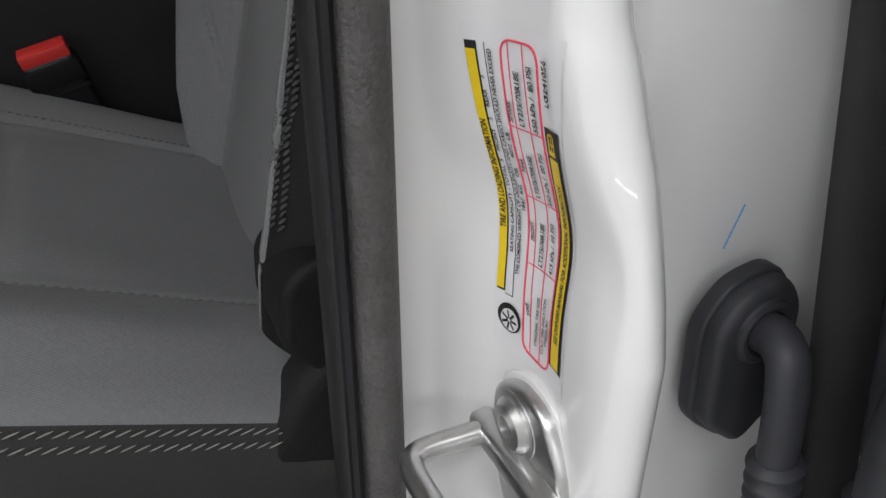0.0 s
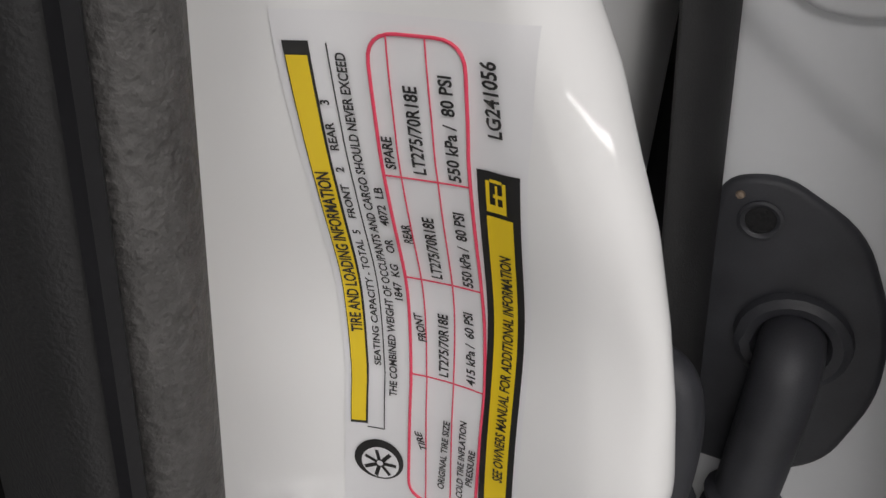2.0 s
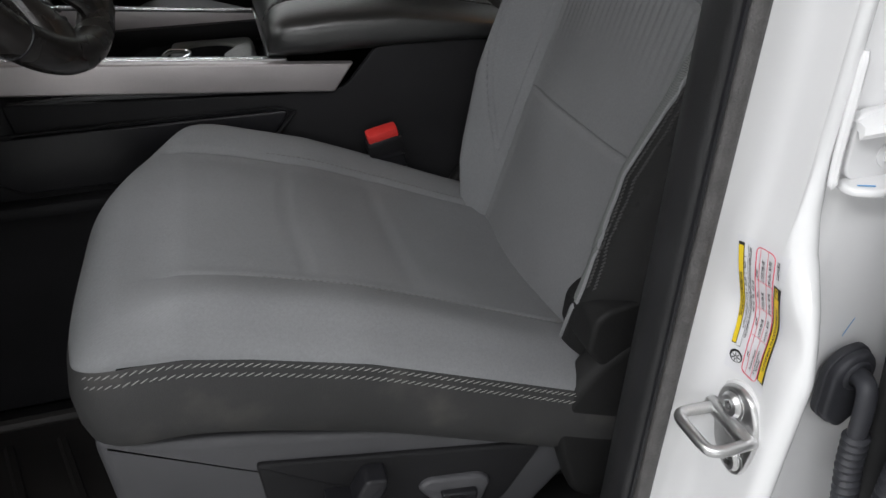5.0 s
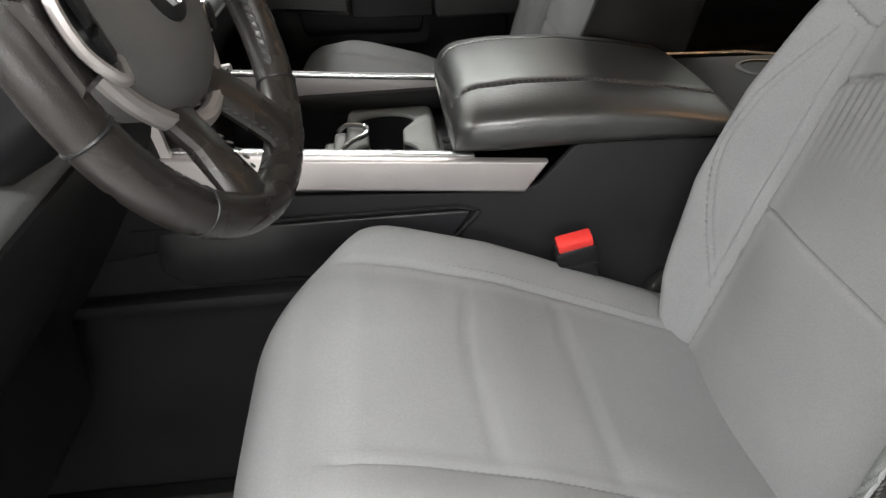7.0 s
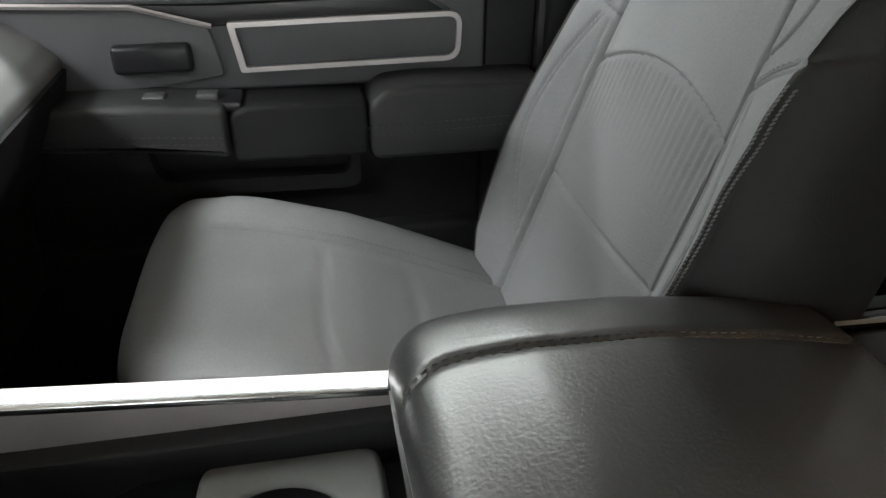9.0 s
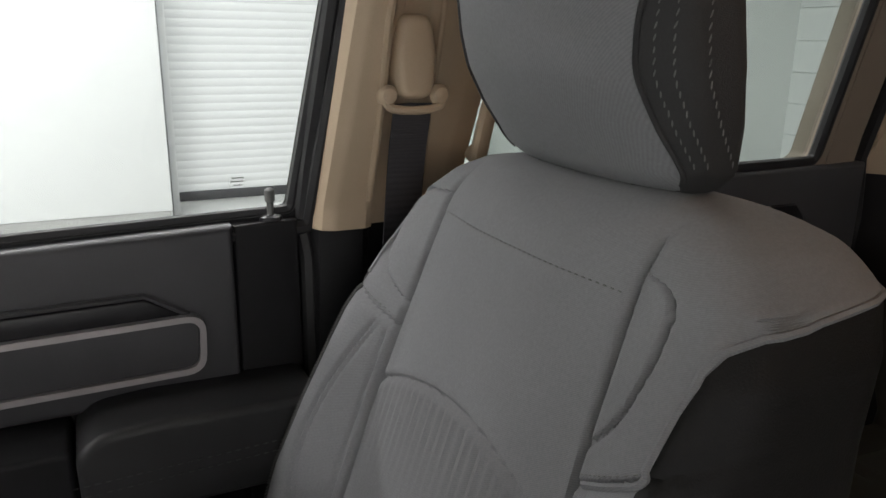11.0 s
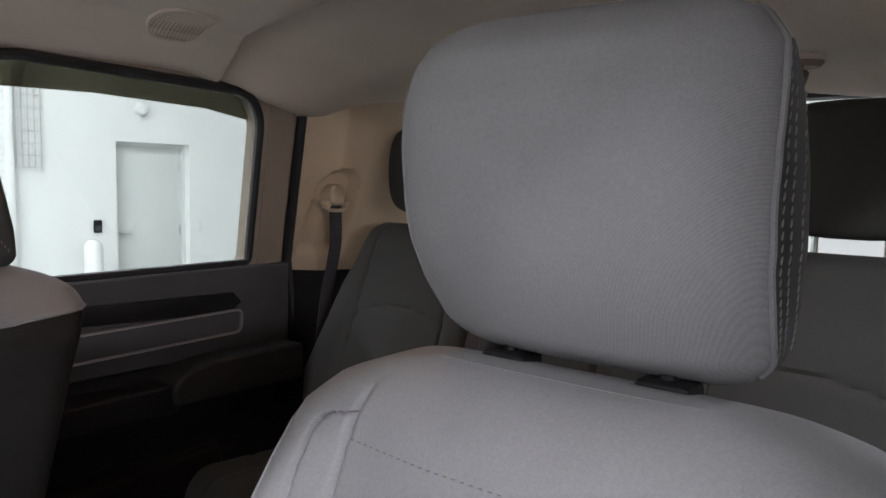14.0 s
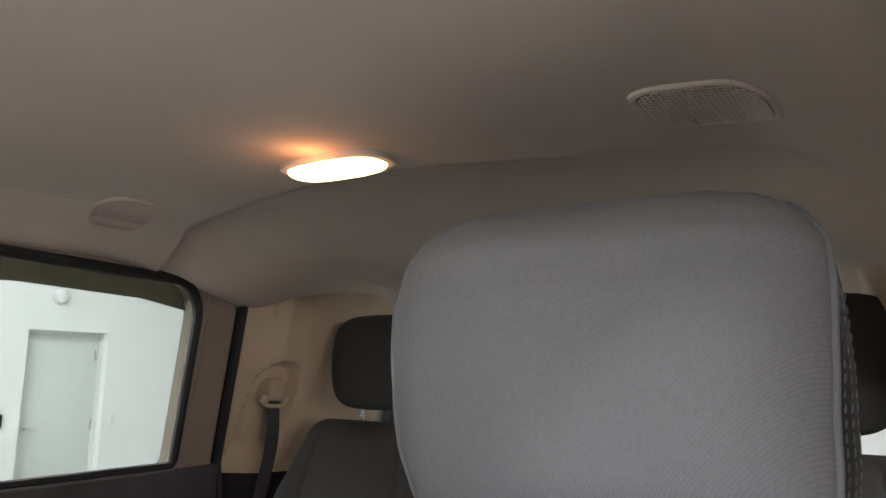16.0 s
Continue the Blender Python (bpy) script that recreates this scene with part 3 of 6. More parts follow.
part("front_door_seal", tube([(0.375, 0.79, z) for z in span(0.75, 1.4, 8)] + [(0.372 + 0.09 * (z - 1.44), side_y(z) - 0.012, z) for z in span(1.44, 1.80, 6)] + [(0.39, side_y(1.87) - 0.005, 1.862), (0.33, side_y(1.87), 1.888), (-0.4, side_y(1.87), 1.888)], 0.011, 8), RUBBER, truck)
# grab handle behind the front belt
grab = part("grab_handle", tube(curve([(0.572, 0.745, 1.522), (0.556, 0.700, 1.526), (0.549, 0.682, 1.545), (0.556, 0.662, 1.62), (0.570, 0.645, 1.72), (0.582, 0.650, 1.79), (0.592, 0.690, 1.815)], 6), 0.012, 10, False, 0.7), BEIGE, truck, "beige plastic grab handle")
# cant rails above the doors, A pillar, windscreen
for s in (1, -1):
    part("cant_rail", tube([(-0.45, s * 0.69, 1.905), (-0.1, s * 0.675, 1.922), (0.35, s * 0.665, 1.925), (0.62, s * 0.672, 1.925)], [0.032, 0.030, 0.028, 0.018], 10), LINER, truck)
    part("a_pillar", tube([(-0.42, s * 0.69, 1.90), (-0.75, s * 0.74, 1.62), (-1.0, s * 0.78, 1.36)], 0.04, 10), BEIGE, truck)
part("side_outer", rbox((0.36, 0.86, 0.7), (1.9, 0.93, 1.44), 0.01), PAINT, truck)
part("side_outer", rbox((-1.0, 0.86, 0.7), (0.36, 0.93, 1.42), 0.01), PAINT, truck)
ws = part("windscreen", loft([[V(-1.02, -0.76, 1.36), V(-1.02, 0.76, 1.36)], [V(-0.45, -0.68, 1.90), V(-0.45, 0.68, 1.90)]], False, False), GLASS, truck)
ws.visible_shadow = False


# ---- passenger side door panels ----
def door_panel(name, x0, x1, label, dims):
    th = thing(name, ((x0 + x1) / 2, 0.80, 0.72), label, "door panel", kind="structure")
    belt0, belt1 = dims["belt"]
    part("upper_panel", prism([(x0, 1.25), (x1, 1.25), (x1, belt1), (x0, belt0)], "y", 0.778, 0.86, 0.008, 3), PLASTIC_GREY, th)
    part("lower_panel", prism([(x0, 0.74), (x1, 0.74), (x1, 1.25), (x0, 1.25)], "y", 0.792, 0.86, 0.004), PLASTIC, th)
    return th


fd = door_panel("front_passenger_door", -0.80, 0.285, "dark grey passenger door panel with silver trim and armrest", {"belt": (1.415, 1.448)})
part("end_strip", prism([(0.287, 0.76), (0.362, 0.76), (0.362, 1.448), (0.287, 1.446)], "y", 0.785, 0.855, 0.004), PLASTIC, fd)
part("recess", prism([(-0.60, 1.355), (-0.10, 1.342), (0.228, 1.350), (0.185, 1.377), (-0.10, 1.372), (-0.60, 1.385)], "y", 0.772, 0.80, 0.003), SMOOTH, fd)
part("recess_lip", tube([(-0.60, 0.774, 1.387), (-0.10, 0.774, 1.376), (0.185, 0.774, 1.380), (0.23, 0.774, 1.352)], 0.0035, 6), PLASTIC_GREY, fd)
tr_o = rounded([(-0.080, 1.349), (0.247, 1.354), (0.244, 1.284), (-0.068, 1.280)], [0.004, 0.022, 0.022, 0.004])
tr_i = rounded([(-0.070, 1.342), (0.240, 1.347), (0.237, 1.291), (-0.060, 1.287)], [0.003, 0.016, 0.016, 0.003])
part("trim_insert", prism(tr_i, "y", 0.768, 0.79, 0.001), PLASTIC_GREY, fd, "dark satin insert")
part("trim_frame", frame_bm(tr_o, tr_i, "y", 0.762, 0.785), SILVER, fd, "silver trim frame")
part("trim_wing", prism(rounded([(-0.60, 1.40), (-0.20, 1.372), (-0.105, 1.345), (-0.09, 1.275), (-0.2, 1.262), (-0.60, 1.262)], 0.01), "y", 0.770, 0.79, 0.002), PLASTIC_GREY, fd)
part("door_release", rbox((-0.235, 0.755, 1.285), (-0.13, 0.775, 1.325), 0.008, 3), SMOOTH, fd)
part("trim_wing_edge", tube([(-0.5, 0.764, 1.385), (-0.2, 0.764, 1.373), (-0.10, 0.764, 1.345)], 0.004, 6), SILVER, fd)
arm = part("armrest_rear", prism(rounded([(0.102, 1.246), (0.125, 1.266), (0.18, 1.270), (0.36, 1.266), (0.36, 1.165), (0.104, 1.165)], 0.016), "y", 0.69, 0.80, 0.010, 4), PAD, fd, "padded black armrest")
part("stitching", stitches([(0.10, 0.689, 1.215), (0.36, 0.689, 1.222)], 0.006, 0.004), THREAD_DARK, arm)
part("stitching", stitches([(0.10, 0.689, 1.203), (0.36, 0.689, 1.210)], 0.006, 0.004), THREAD_DARK, arm)
part("grip", prism(rounded([(-0.088, 1.240), (-0.06, 1.250), (0.100, 1.249), (0.100, 1.17), (-0.088, 1.172)], 0.010), "y", 0.70, 0.80, 0.006, 3), PLASTIC, fd)
part("armrest_front", prism(rounded([(-0.36, 1.266), (-0.20, 1.262), (-0.090, 1.254), (-0.090, 1.182), (-0.20, 1.196), (-0.36, 1.206)], 0.012), "y", 0.69, 0.80, 0.010, 4), PAD, fd, "padded black switch armrest")
for z in (1.214, 1.204):
    part("stitching", stitches([(-0.33, 0.689, z + 0.012), (-0.20, 0.689, z + 0.006), (-0.10, 0.689, z)], 0.006, 0.004), THREAD_DARK, fd)
part("switch_panel", prism(rounded([(-0.27, 1.262), (-0.07, 1.254), (-0.07, 1.240), (-0.27, 1.247)], 0.003), "y", 0.715, 0.775, 0.003), SMOOTH, fd)
for x in (-0.20, -0.13):
    part("window_switch", rbox((x, 0.725, 1.253), (x + 0.03, 0.75, 1.264), 0.004), PLASTIC_GREY, fd)
part("map_pocket", frame_bm(rounded([(-0.262, 1.214), (0.092, 1.196), (0.090, 1.098), (-0.246, 1.102)], 0.02), rounded([(-0.216, 1.203), (0.080, 1.185), (0.075, 1.121), (-0.203, 1.127)], 0.02), "y", 0.752, 0.80), PLASTIC, fd)
part("pocket_back", prism(rounded([(-0.25, 1.208), (0.086, 1.19), (0.085, 1.105), (-0.23, 1.108)], 0.02), "y", 0.786, 0.80, 0), SMOOTH, fd)
part("lower_bin", prism(rounded([(-0.6, 1.02), (0.27, 1.02), (0.30, 0.99), (0.25, 0.84), (-0.6, 0.84)], 0.02), "y", 0.755, 0.80, 0.012, 3), PLASTIC, fd)
pin = thing("door_lock_pin", (0.333, 0.80, 1.447), "slim grey door lock pin on the window sill", "lock pin")
part("pin", lathe([(0, 0.004), (0.020, 0.004), (0.022, 0.0058), (0.035, 0.0058), (0.037, 0.003), (0.038, 0)], (0.333, 0.80, 1.447), (0, 0, 1), 12), TRAY, pin)
part("collar", lathe([(0, 0.014), (0.004, 0.013), (0.006, 0.006)], (0.333, 0.80, 1.447), (0, 0, 1), 14), SMOOTH, pin)

rd = door_panel("rear_passenger_door", 0.60, 1.375, "dark grey rear door panel with trim insert and pull", {"belt": (1.455, 1.458)})
part("recess", prism([(0.62, 1.372), (1.19, 1.350), (1.225, 1.372), (1.20, 1.398), (0.62, 1.41)], "y", 0.770, 0.80, 0.003), SMOOTH, rd)
tr_o = rounded([(0.66, 1.348), (1.222, 1.358), (1.219, 1.299), (0.66, 1.285)], [0.004, 0.02, 0.02, 0.004])
tr_i = rounded([(0.67, 1.343), (1.217, 1.353), (1.214, 1.304), (0.67, 1.290)], [0.003, 0.015, 0.015, 0.003])
part("trim_insert", prism(tr_i, "y", 0.768, 0.79, 0.001), PLASTIC_GREY, rd)
part("trim_frame", frame_bm(tr_o, tr_i, "y", 0.762, 0.785), SILVER, rd, "silver trim frame")
part("armrest", prism(rounded([(1.00, 1.225), (1.05, 1.254), (1.12, 1.262), (1.36, 1.262), (1.36, 1.17), (1.00, 1.175)], 0.018), "y", 0.70, 0.80, 0.010, 3), PAD, rd)
part("grip", prism(rounded([(0.72, 1.22), (1.02, 1.22), (1.02, 1.16), (0.72, 1.165)], 0.01), "y", 0.71, 0.80, 0.006, 3), PLASTIC, rd)
part("lower_bin", prism(rounded([(0.70, 1.02), (1.15, 1.04), (1.20, 0.86), (0.72, 0.84)], 0.02), "y", 0.755, 0.80, 0.012, 3), PLASTIC, rd)

# small printed mark on the passenger glass
gs = thing("glass_sticker", (0.30, 0.815, 1.475), "tiny grey printed mark on the passenger window glass", "sticker")
for x, z, w in ((0.292, 1.497, 0.014), (0.290, 1.4925, 0.016), (0.294, 1.488, 0.010)):
    part("print_bar", lean(prism([(x, z), (x + w, z), (x + w, z + 0.0014), (x, z + 0.0014)], "y", 0.8165, 0.8172, 0)), TRAY, gs)


# ---- seats ----
def front_seat(y0, yb, s, dx, bx, hx, lean_k, label, driver):
    """A front seat: cushion centred on y0, backrest on yb; s points inboard along y. dx shifts the cushion, bx the backrest, hx the headrest; lean_k is the backrest's slope."""
    seat = thing("bucket_chair", (0.06 + dx, y0, 0.66), label, "car seat", "front seats")
    W = 0.268
    zpipe = [(-0.22, 1.116), (-0.16, 1.120), (-0.10, 1.116), (-0.044, 1.103), (0.06, 1.072), (0.176, 1.024), (0.281, 0.980), (0.36, 0.950)]

    def xf(u):
        q = max(0.0, (abs(u) - W + 0.036) / 0.036)
        return -0.212 + (0.145 * (u / W) ** 2.3 if u > 0 else 0.028 * abs(u / W) ** 4) + 0.030 * (1 - math.sqrt(max(0.0, 1 - q * q))) + dx

    def groove(d, w=0.0035, depth=0.005):
        return -depth * math.exp(-(d / w) ** 2)

    def cushion(u, a):
        x = xf(u) + (0.37 + dx - xf(u)) * a
        e = abs(u) / W
        z = lerp(zpipe, x - dx)
        z += 0.024 * sm(1.0, 0.80, e) * (1 - 0.85 * sm(0.80, 0.50, e)) * sm(-0.20, -0.06, x - dx) * (1 - 0.3 * sm(0.1, 0.3, x - dx))
        z += -0.010 * sm(0.62, 0.0, e) * sm(-0.1, 0.1, x - dx)
        f = max(0.0, 1 - (x - xf(u)) / 0.055)
        g = max(0.0, 1 - (W - abs(u)) / 0.020)
        z -= max((0.046 - 0.030 * e ** 3) * (1 - math.sqrt(max(0.0, 1 - f * f))), 0.014 * (1 - math.sqrt(max(0.0, 1 - g * g))))
        z += groove(abs(u) - 0.158, 0.0035, 0.006) * sm(-0.14, -0.10, x - dx)
        if abs(u) < 0.158:
            z += groove(x - dx - (0.015 + 0.45 * u * u), 0.004, 0.0026)
            z += groove(x - dx - 0.135, 0.005, 0.003)
        return V(x, y0 + s * u, z)

    us = [W * (math.copysign(1 - (1 - abs(t)) ** 1.5, t)) for t in span(-1, 1, 121)]
    vs = [t ** 1.4 for t in span(0, 1, 80)]
    cush = part("cushion", sheet(cushion, us, vs), FABRIC, seat, "grey cloth seat cushion")
    # side apron under the piping
    edge = [cushion(-W, t) for t in span(1, 0, 24)] + [cushion(u, 0) for u in us[2:-2:3]] + [cushion(W, t) for t in span(0, 1, 24)]
    normals = []
    for i in range(len(edge)):
        d = edge[min(i + 2, len(edge) - 1)] - edge[max(i - 2, 0)]
        n = V(d.y, -d.x, 0).normalized()
        normals.append(n if n.dot(V(edge[i].x - 0.1 - dx, edge[i].y - y0, 0)) > 0 else -n)
    rings = [[V(p.x, p.y, p.z - drop) + n * out for p, n in zip(edge, normals)] for drop, out in ((0, 0.0), (0.004, 0.003), (0.03, 0.008), (0.06, 0.007), (0.080, 0.002), (0.090, -0.006))]
    apron = part("cushion_side", loft(rings, False, False), APRON, seat, "charcoal side panel with pale double stitching")
    for dz, out in ((-0.003, 0.0038), (-0.012, 0.0056)):
        run = [p + n * out + V(0, 0, dz) for p, n in zip(edge[:27], normals)]
        part("stitching", stitches(run, 0.0084, -0.0012, 0.0005, slant=-0.55), THREAD, apron)
    for side in (-1, 1):
        run = [cushion(side * 0.166, t) + V(0, 0, 0.0012) for t in span(0.32, 0.95, 60)]
        part("stitching", stitches(run, 0.004, 0.003, 0.0006), THREAD_GREY, cush)

    # backrest
    wtab = [(0.93, 0.225), (1.0, 0.250), (1.08, 0.268), (1.18, 0.276), (1.28, 0.268), (1.36, 0.252), (1.42, 0.240), (1.47, 0.234), (1.505, 0.220), (1.53, 0.190), (1.545, 0.15), (1.553, 0.10)]
    TOP = 1.553

    def spine(z):
        return 0.342 + bx + (z - 1.03) * lean_k

    def taper(z):
        f = max(0.0, 1 - (TOP - z) / 0.05)
        return math.sqrt(max(0.02, 1 - f * f))

    LOOP = [(1.398, -0.004), (1.404, 0.002), (1.412, 0.011), (1.425, 0.023), (1.440, 0.031), (1.470, 0.037), (1.495, 0.036), (1.504, 0.031), (1.509, 0.022), (1.513, 0.0)]

    def lc(z):
        return lerp([(0.95, 0.165), (1.1, 0.160), (1.3, 0.154), (1.5, 0.137), (1.56, 0.132)], z)

    def arch(l):
        return 1.326 + 0.035 * (1 - (l / 0.15) ** 2)

    def wrap(v):
        """Round the back of a boxy section: the side first, then across."""
        a = 1 - abs(v)
        if a < 0.5:
            k = 0.97 * math.sin(a * math.pi)
            return math.copysign((1 - k ** 7) ** (1 / 7), v), k
        u = 0.790 * (1 - (a - 0.5) / 0.5)
        return math.copysign(u, v), (1 - u ** 7) ** (1 / 7)

    def cloth_out(z):
        """How far out the cloth reaches on the driver's door side, as a share of the half width."""
        return lerp([(0.95, 0.70), (1.06, 0.745), (1.15, 0.71), (1.2, 0.705), (1.3, 0.79), (1.36, 0.85), (1.43, 0.880), (1.455, 0.885)], z)

    def back(p, z):
        w = lerp(wtab, z)
        kf = lerp([(0.95, 4.5), (1.35, 4.0), (1.5, 2.8), (1.56, 2.4)], z)
        if p <= 1:
            u = p
            n = 0.052 * max(0.0, 1 - abs(u) ** kf) ** (1 / kf)
            l = abs(u) * w
            swell = lerp([(0.95, 0.5), (1.05, 0.9), (1.2, 1.0), (1.38, 0.75), (1.48, 0.25), (1.54, 0.0)], z)
            if driver and u < 0 and z < 1.455:
                edge_l = cloth_out(z) * w
                n += 0.060 * swell * sm(lc(z) - 0.02, edge_l * 0.98, l) - 0.085 * swell * sm(edge_l * 1.01, w * 1.05, l)
            else:
                if driver:
                    swell = lerp([(0.95, 0.6), (1.05, 1.1), (1.2, 1.35), (1.30, 1.38), (1.38, 1.05), (1.48, 0.30), (1.54, 0.0)], z)
                if driver:
                    n += 0.060 * swell * sm(lc(z) - 0.02, w * 0.93, l) * (1 - 0.85 * sm(w * 0.80, w * 1.01, l))
                else:
                    n += 0.060 * swell * sm(lc(z) - 0.02, w * 0.93, l) * (1 - 0.75 * sm(w * 0.90, w, l))
            n += groove(l - lc(z), 0.0035, 0.007) * sm(1.55, 1.52, z)
            if l < lc(z):
                n += groove(z - arch(l), 0.003, 0.005) + groove(z - 1.175, 0.003, 0.004)
                n += 0.004 * sm(0.0, 0.1, lc(z) - l)
                if z < arch(l):
                    n += 0.0011 * math.cos(l * 2 * math.pi / 0.0125) * sm(0.0, 0.008, arch(l) - z) * sm(0.11, 0.03, arch(l) - z)
            else:
                d = l - lc(z)
                yoke = 1.378 + (0.60 if u > 0 else 0.36) * d
                if z < yoke:
                    n += groove(d - 0.012, 0.002, 0.003) * sm(1.05, 1.12, z) * sm(0.0, 0.02, yoke - z)
                    n += (groove(d - 0.066 + 0.9 * abs(z - 1.24) ** 1.6, 0.002, 0.0035) + groove(d - 0.059 + 0.9 * abs(z - 1.24) ** 1.6, 0.0018, 0.0025)) * sm(1.0, 1.1, z) * sm(0.0, 0.02, yoke - z)
                if 1.398 < z < 1.513:
                    n += groove(d / (1.0 if u > 0 else 1.9) - lerp(LOOP, z), 0.0025, 0.005)
                n += groove(z - yoke, 0.003, 0.005)
        else:
            u, k = wrap(2 - p)
            n = -0.105 * k
        n *= taper(z)
        if driver and u > 0:
            w *= lerp([(1.18, 1.0), (1.28, 0.955), (1.40, 0.945), (1.50, 0.98)], z)
        return V(spine(z) - n, yb + s * u * w, z - (0.007 if driver else 0.0))

    ts = [math.copysign(1 - (1 - abs(t)) ** 2.0, t) for t in span(-1, 1, 281)]
    bs = [2 - t for t in span(1, -1, 81)]
    zs = span(0.94, 1.484, 178) + span(1.486, 1.516, 24) + [1.517 + (TOP - 1.517) * (1 - (1 - t) ** 1.6) for t in span(0.03, 1, 22)]

    def pb(z, side=1):
        """How far round from the middle of the front the cloth reaches."""
        if driver and side < 0 and z < 1.455:
            return cloth_out(z)
        if not driver and side > 0 and z < 1.36:
            return lerp([(0.9, 0.90), (1.0, 0.86), (1.2, 0.835), (1.32, 0.845), (1.36, 0.876)], z)
        return lerp([(0.9, 0.92), (1.0, 0.895), (1.2, 0.890), (1.36, 0.876), (1.43, 0.880), (1.455, 0.885), (1.475, 0.900), (1.487, 0.930), (1.495, 0.98), (1.499, 1.05), (1.503, 1.2), (1.507, 1.5), (1.511, 1.8), (1.514, 2.0), (1.56, 2.0)], z)

    def depth(p, z):
        return spine(z) - back(p, z).x

    def round_way(q):
        return q if abs(q) <= 1 else (q if q > 0 else 4 + q)

    def across(q, z):
        a = abs(q)
        reach = pb(z, q)
        knee = min(0.85, reach - 0.03)
        return math.copysign(a * knee / 0.8 if a <= 0.8 else knee + (reach - knee) * (a - 0.8) / 0.2, q)

    def front_at(q, z):
        return back(round_way(across(q, z)), z)

    def middle(p, z):
        return p <= 1 and abs(p) * lerp(wtab, z) < lc(z)

    def shell_at(q, z):
        p = pb(z) + (4 - pb(z) - pb(z, -1)) * q
        return back(p if p <= 3 else p - 4, z)

    rest = part("backrest", sheet(front_at, ts, zs, lambda q, z: not middle(across(q, z), z)), FABRIC, seat, "grey cloth backrest bolsters")
    part("backrest_panel", sheet(front_at, ts, zs, lambda q, z: middle(across(q, z), z) and z >= arch(abs(across(q, z)) * lerp(wtab, z))), FABRIC, seat)
    part("backrest_insert", sheet(front_at, ts, zs, lambda q, z: middle(across(q, z), z) and z < arch(abs(across(q, z)) * lerp(wtab, z))), RIBBED, seat, "ribbed grey cloth insert")
    part("back_shell", sheet(shell_at, span(0, 1, 181), [z for z in zs if z < 1.5145]), VINYL, seat, "black backrest shell")
    cap = [back(p, TOP) for p in ts[::12]] + [back(p, TOP) for p in bs[1:-1:4]]
    bm = bmesh.new()
    bm.faces.new([bm.verts.new(p) for p in cap])
    part("backrest_cap", bm, FABRIC, seat)

    def rim(side, z):
        """Where the cloth ends on a side, by halving."""
        q = pb(z, side)
        return back(side * q if q <= 1 else (q if side > 0 else 4 - q), z)

    def beyond(side, z, gap):
        """A place gap metres further round than the cloth's edge."""
        q = pb(z, side)
        last, run = rim(side, z), 0.0
        while run < gap and q < 1.9:
            q += 0.0008
            now = back(side * q if q <= 1 else (q if side > 0 else 4 - q), z)
            run += (now - last).length
            last = now
        return last

    if driver:
        band = sheet(lambda k, z: back(-(cloth_out(z) - 0.056 * k), z) + V(-0.0014, -0.0004, 0), span(0, 1, 8), span(1.062, 1.45, 120))
        part("edge_band", thick(band, 0.001), EDGE_BAND, rest, "ribbed grey edge band")
    out = V(-0.0006, 0, 0)
    for side in (-1, 1):
        run = [rim(side, z) for z in span(1.06 if driver and side < 0 else (1.0 if driver else 1.418), 1.513, 90)]
        if not driver:
            ya, yc = lc(1.378), pb(1.416, side) * lerp(wtab, 1.416)
            yoke_run = []
            for l in span(ya, yc - 0.002, 16):
                z = 1.378 + (0.60 if side > 0 else 0.36) * (l - ya)
                yoke_run.append(back(side * l / lerp(wtab, z), z) + V(-0.0012, 0, 0))
            if side > 0:
                run = curve(yoke_run[::3] + run[2:10:4], 4) + run[10:]
            part("stitching", stitches([p + V(-0.0006, 0, 0.008) for p in yoke_run[2:]], 0.004, 0.003, 0.0006), THREAD_GREY, rest)
        part("piping", tube(run, 0.0022 if driver else 0.0028, 6), FABRIC, rest)
        for gap in (0.006, 0.0135) if driver else (0.003, 0.0105):
            off = [beyond(side, z, gap) + out + V(0, side * s * 0.0006, 0) for z in span(1.085 if driver and side < 0 else 1.0, 1.43 if driver else 1.405, 70)]
            part("stitching", stitches(off, 0.0054, -0.0012, 0.0010, slant=2.2, side=(1, 0, 0.2)), THREAD_DARK if driver else THREAD_MID, rest)
    run = [back(u, 1.497) + V(-0.0008, 0, 0) for u in span(-lc(1.497) / lerp(wtab, 1.497) * 0.96, lc(1.497) / lerp(wtab, 1.497) * 0.96, 60)]
    part("stitching", stitches(run, 0.004, 0.003, 0.0006), THREAD_GREY, rest)

    # headrest
    hw = [(1.546, 0.090), (1.554, 0.112), (1.568, 0.126), (1.60, 0.133), (1.64, 0.138), (1.69, 0.139), (1.73, 0.137), (1.755, 0.133), (1.772, 0.120), (1.781, 0.102), (1.787, 0.07)]
    hw_in = [(1.546, 0.090), (1.554, 0.112), (1.568, 0.127), (1.60, 0.134), (1.64, 0.137), (1.69, 0.136), (1.73, 0.132), (1.755, 0.124), (1.772, 0.109), (1.781, 0.090), (1.787, 0.06)]
    H0, H1 = 1.546, 1.7855

    def hfront(z):
        return hx + lerp([(1.55, 0.066), (1.58, 0.045), (1.60, 0.030), (1.63, 0.013), (1.66, 0.005), (1.70, 0.001), (1.73, 0.002), (1.76, 0.009), (1.79, 0.020)], z)

    def hback(z):
        return hx + lerp([(1.55, 0.128), (1.60, 0.122), (1.68, 0.102), (1.76, 0.068), (1.79, 0.050)] if driver else [(1.55, 0.119), (1.60, 0.114), (1.68, 0.096), (1.76, 0.065), (1.79, 0.0485)], z)

    he = 2.7 if driver else 2.4

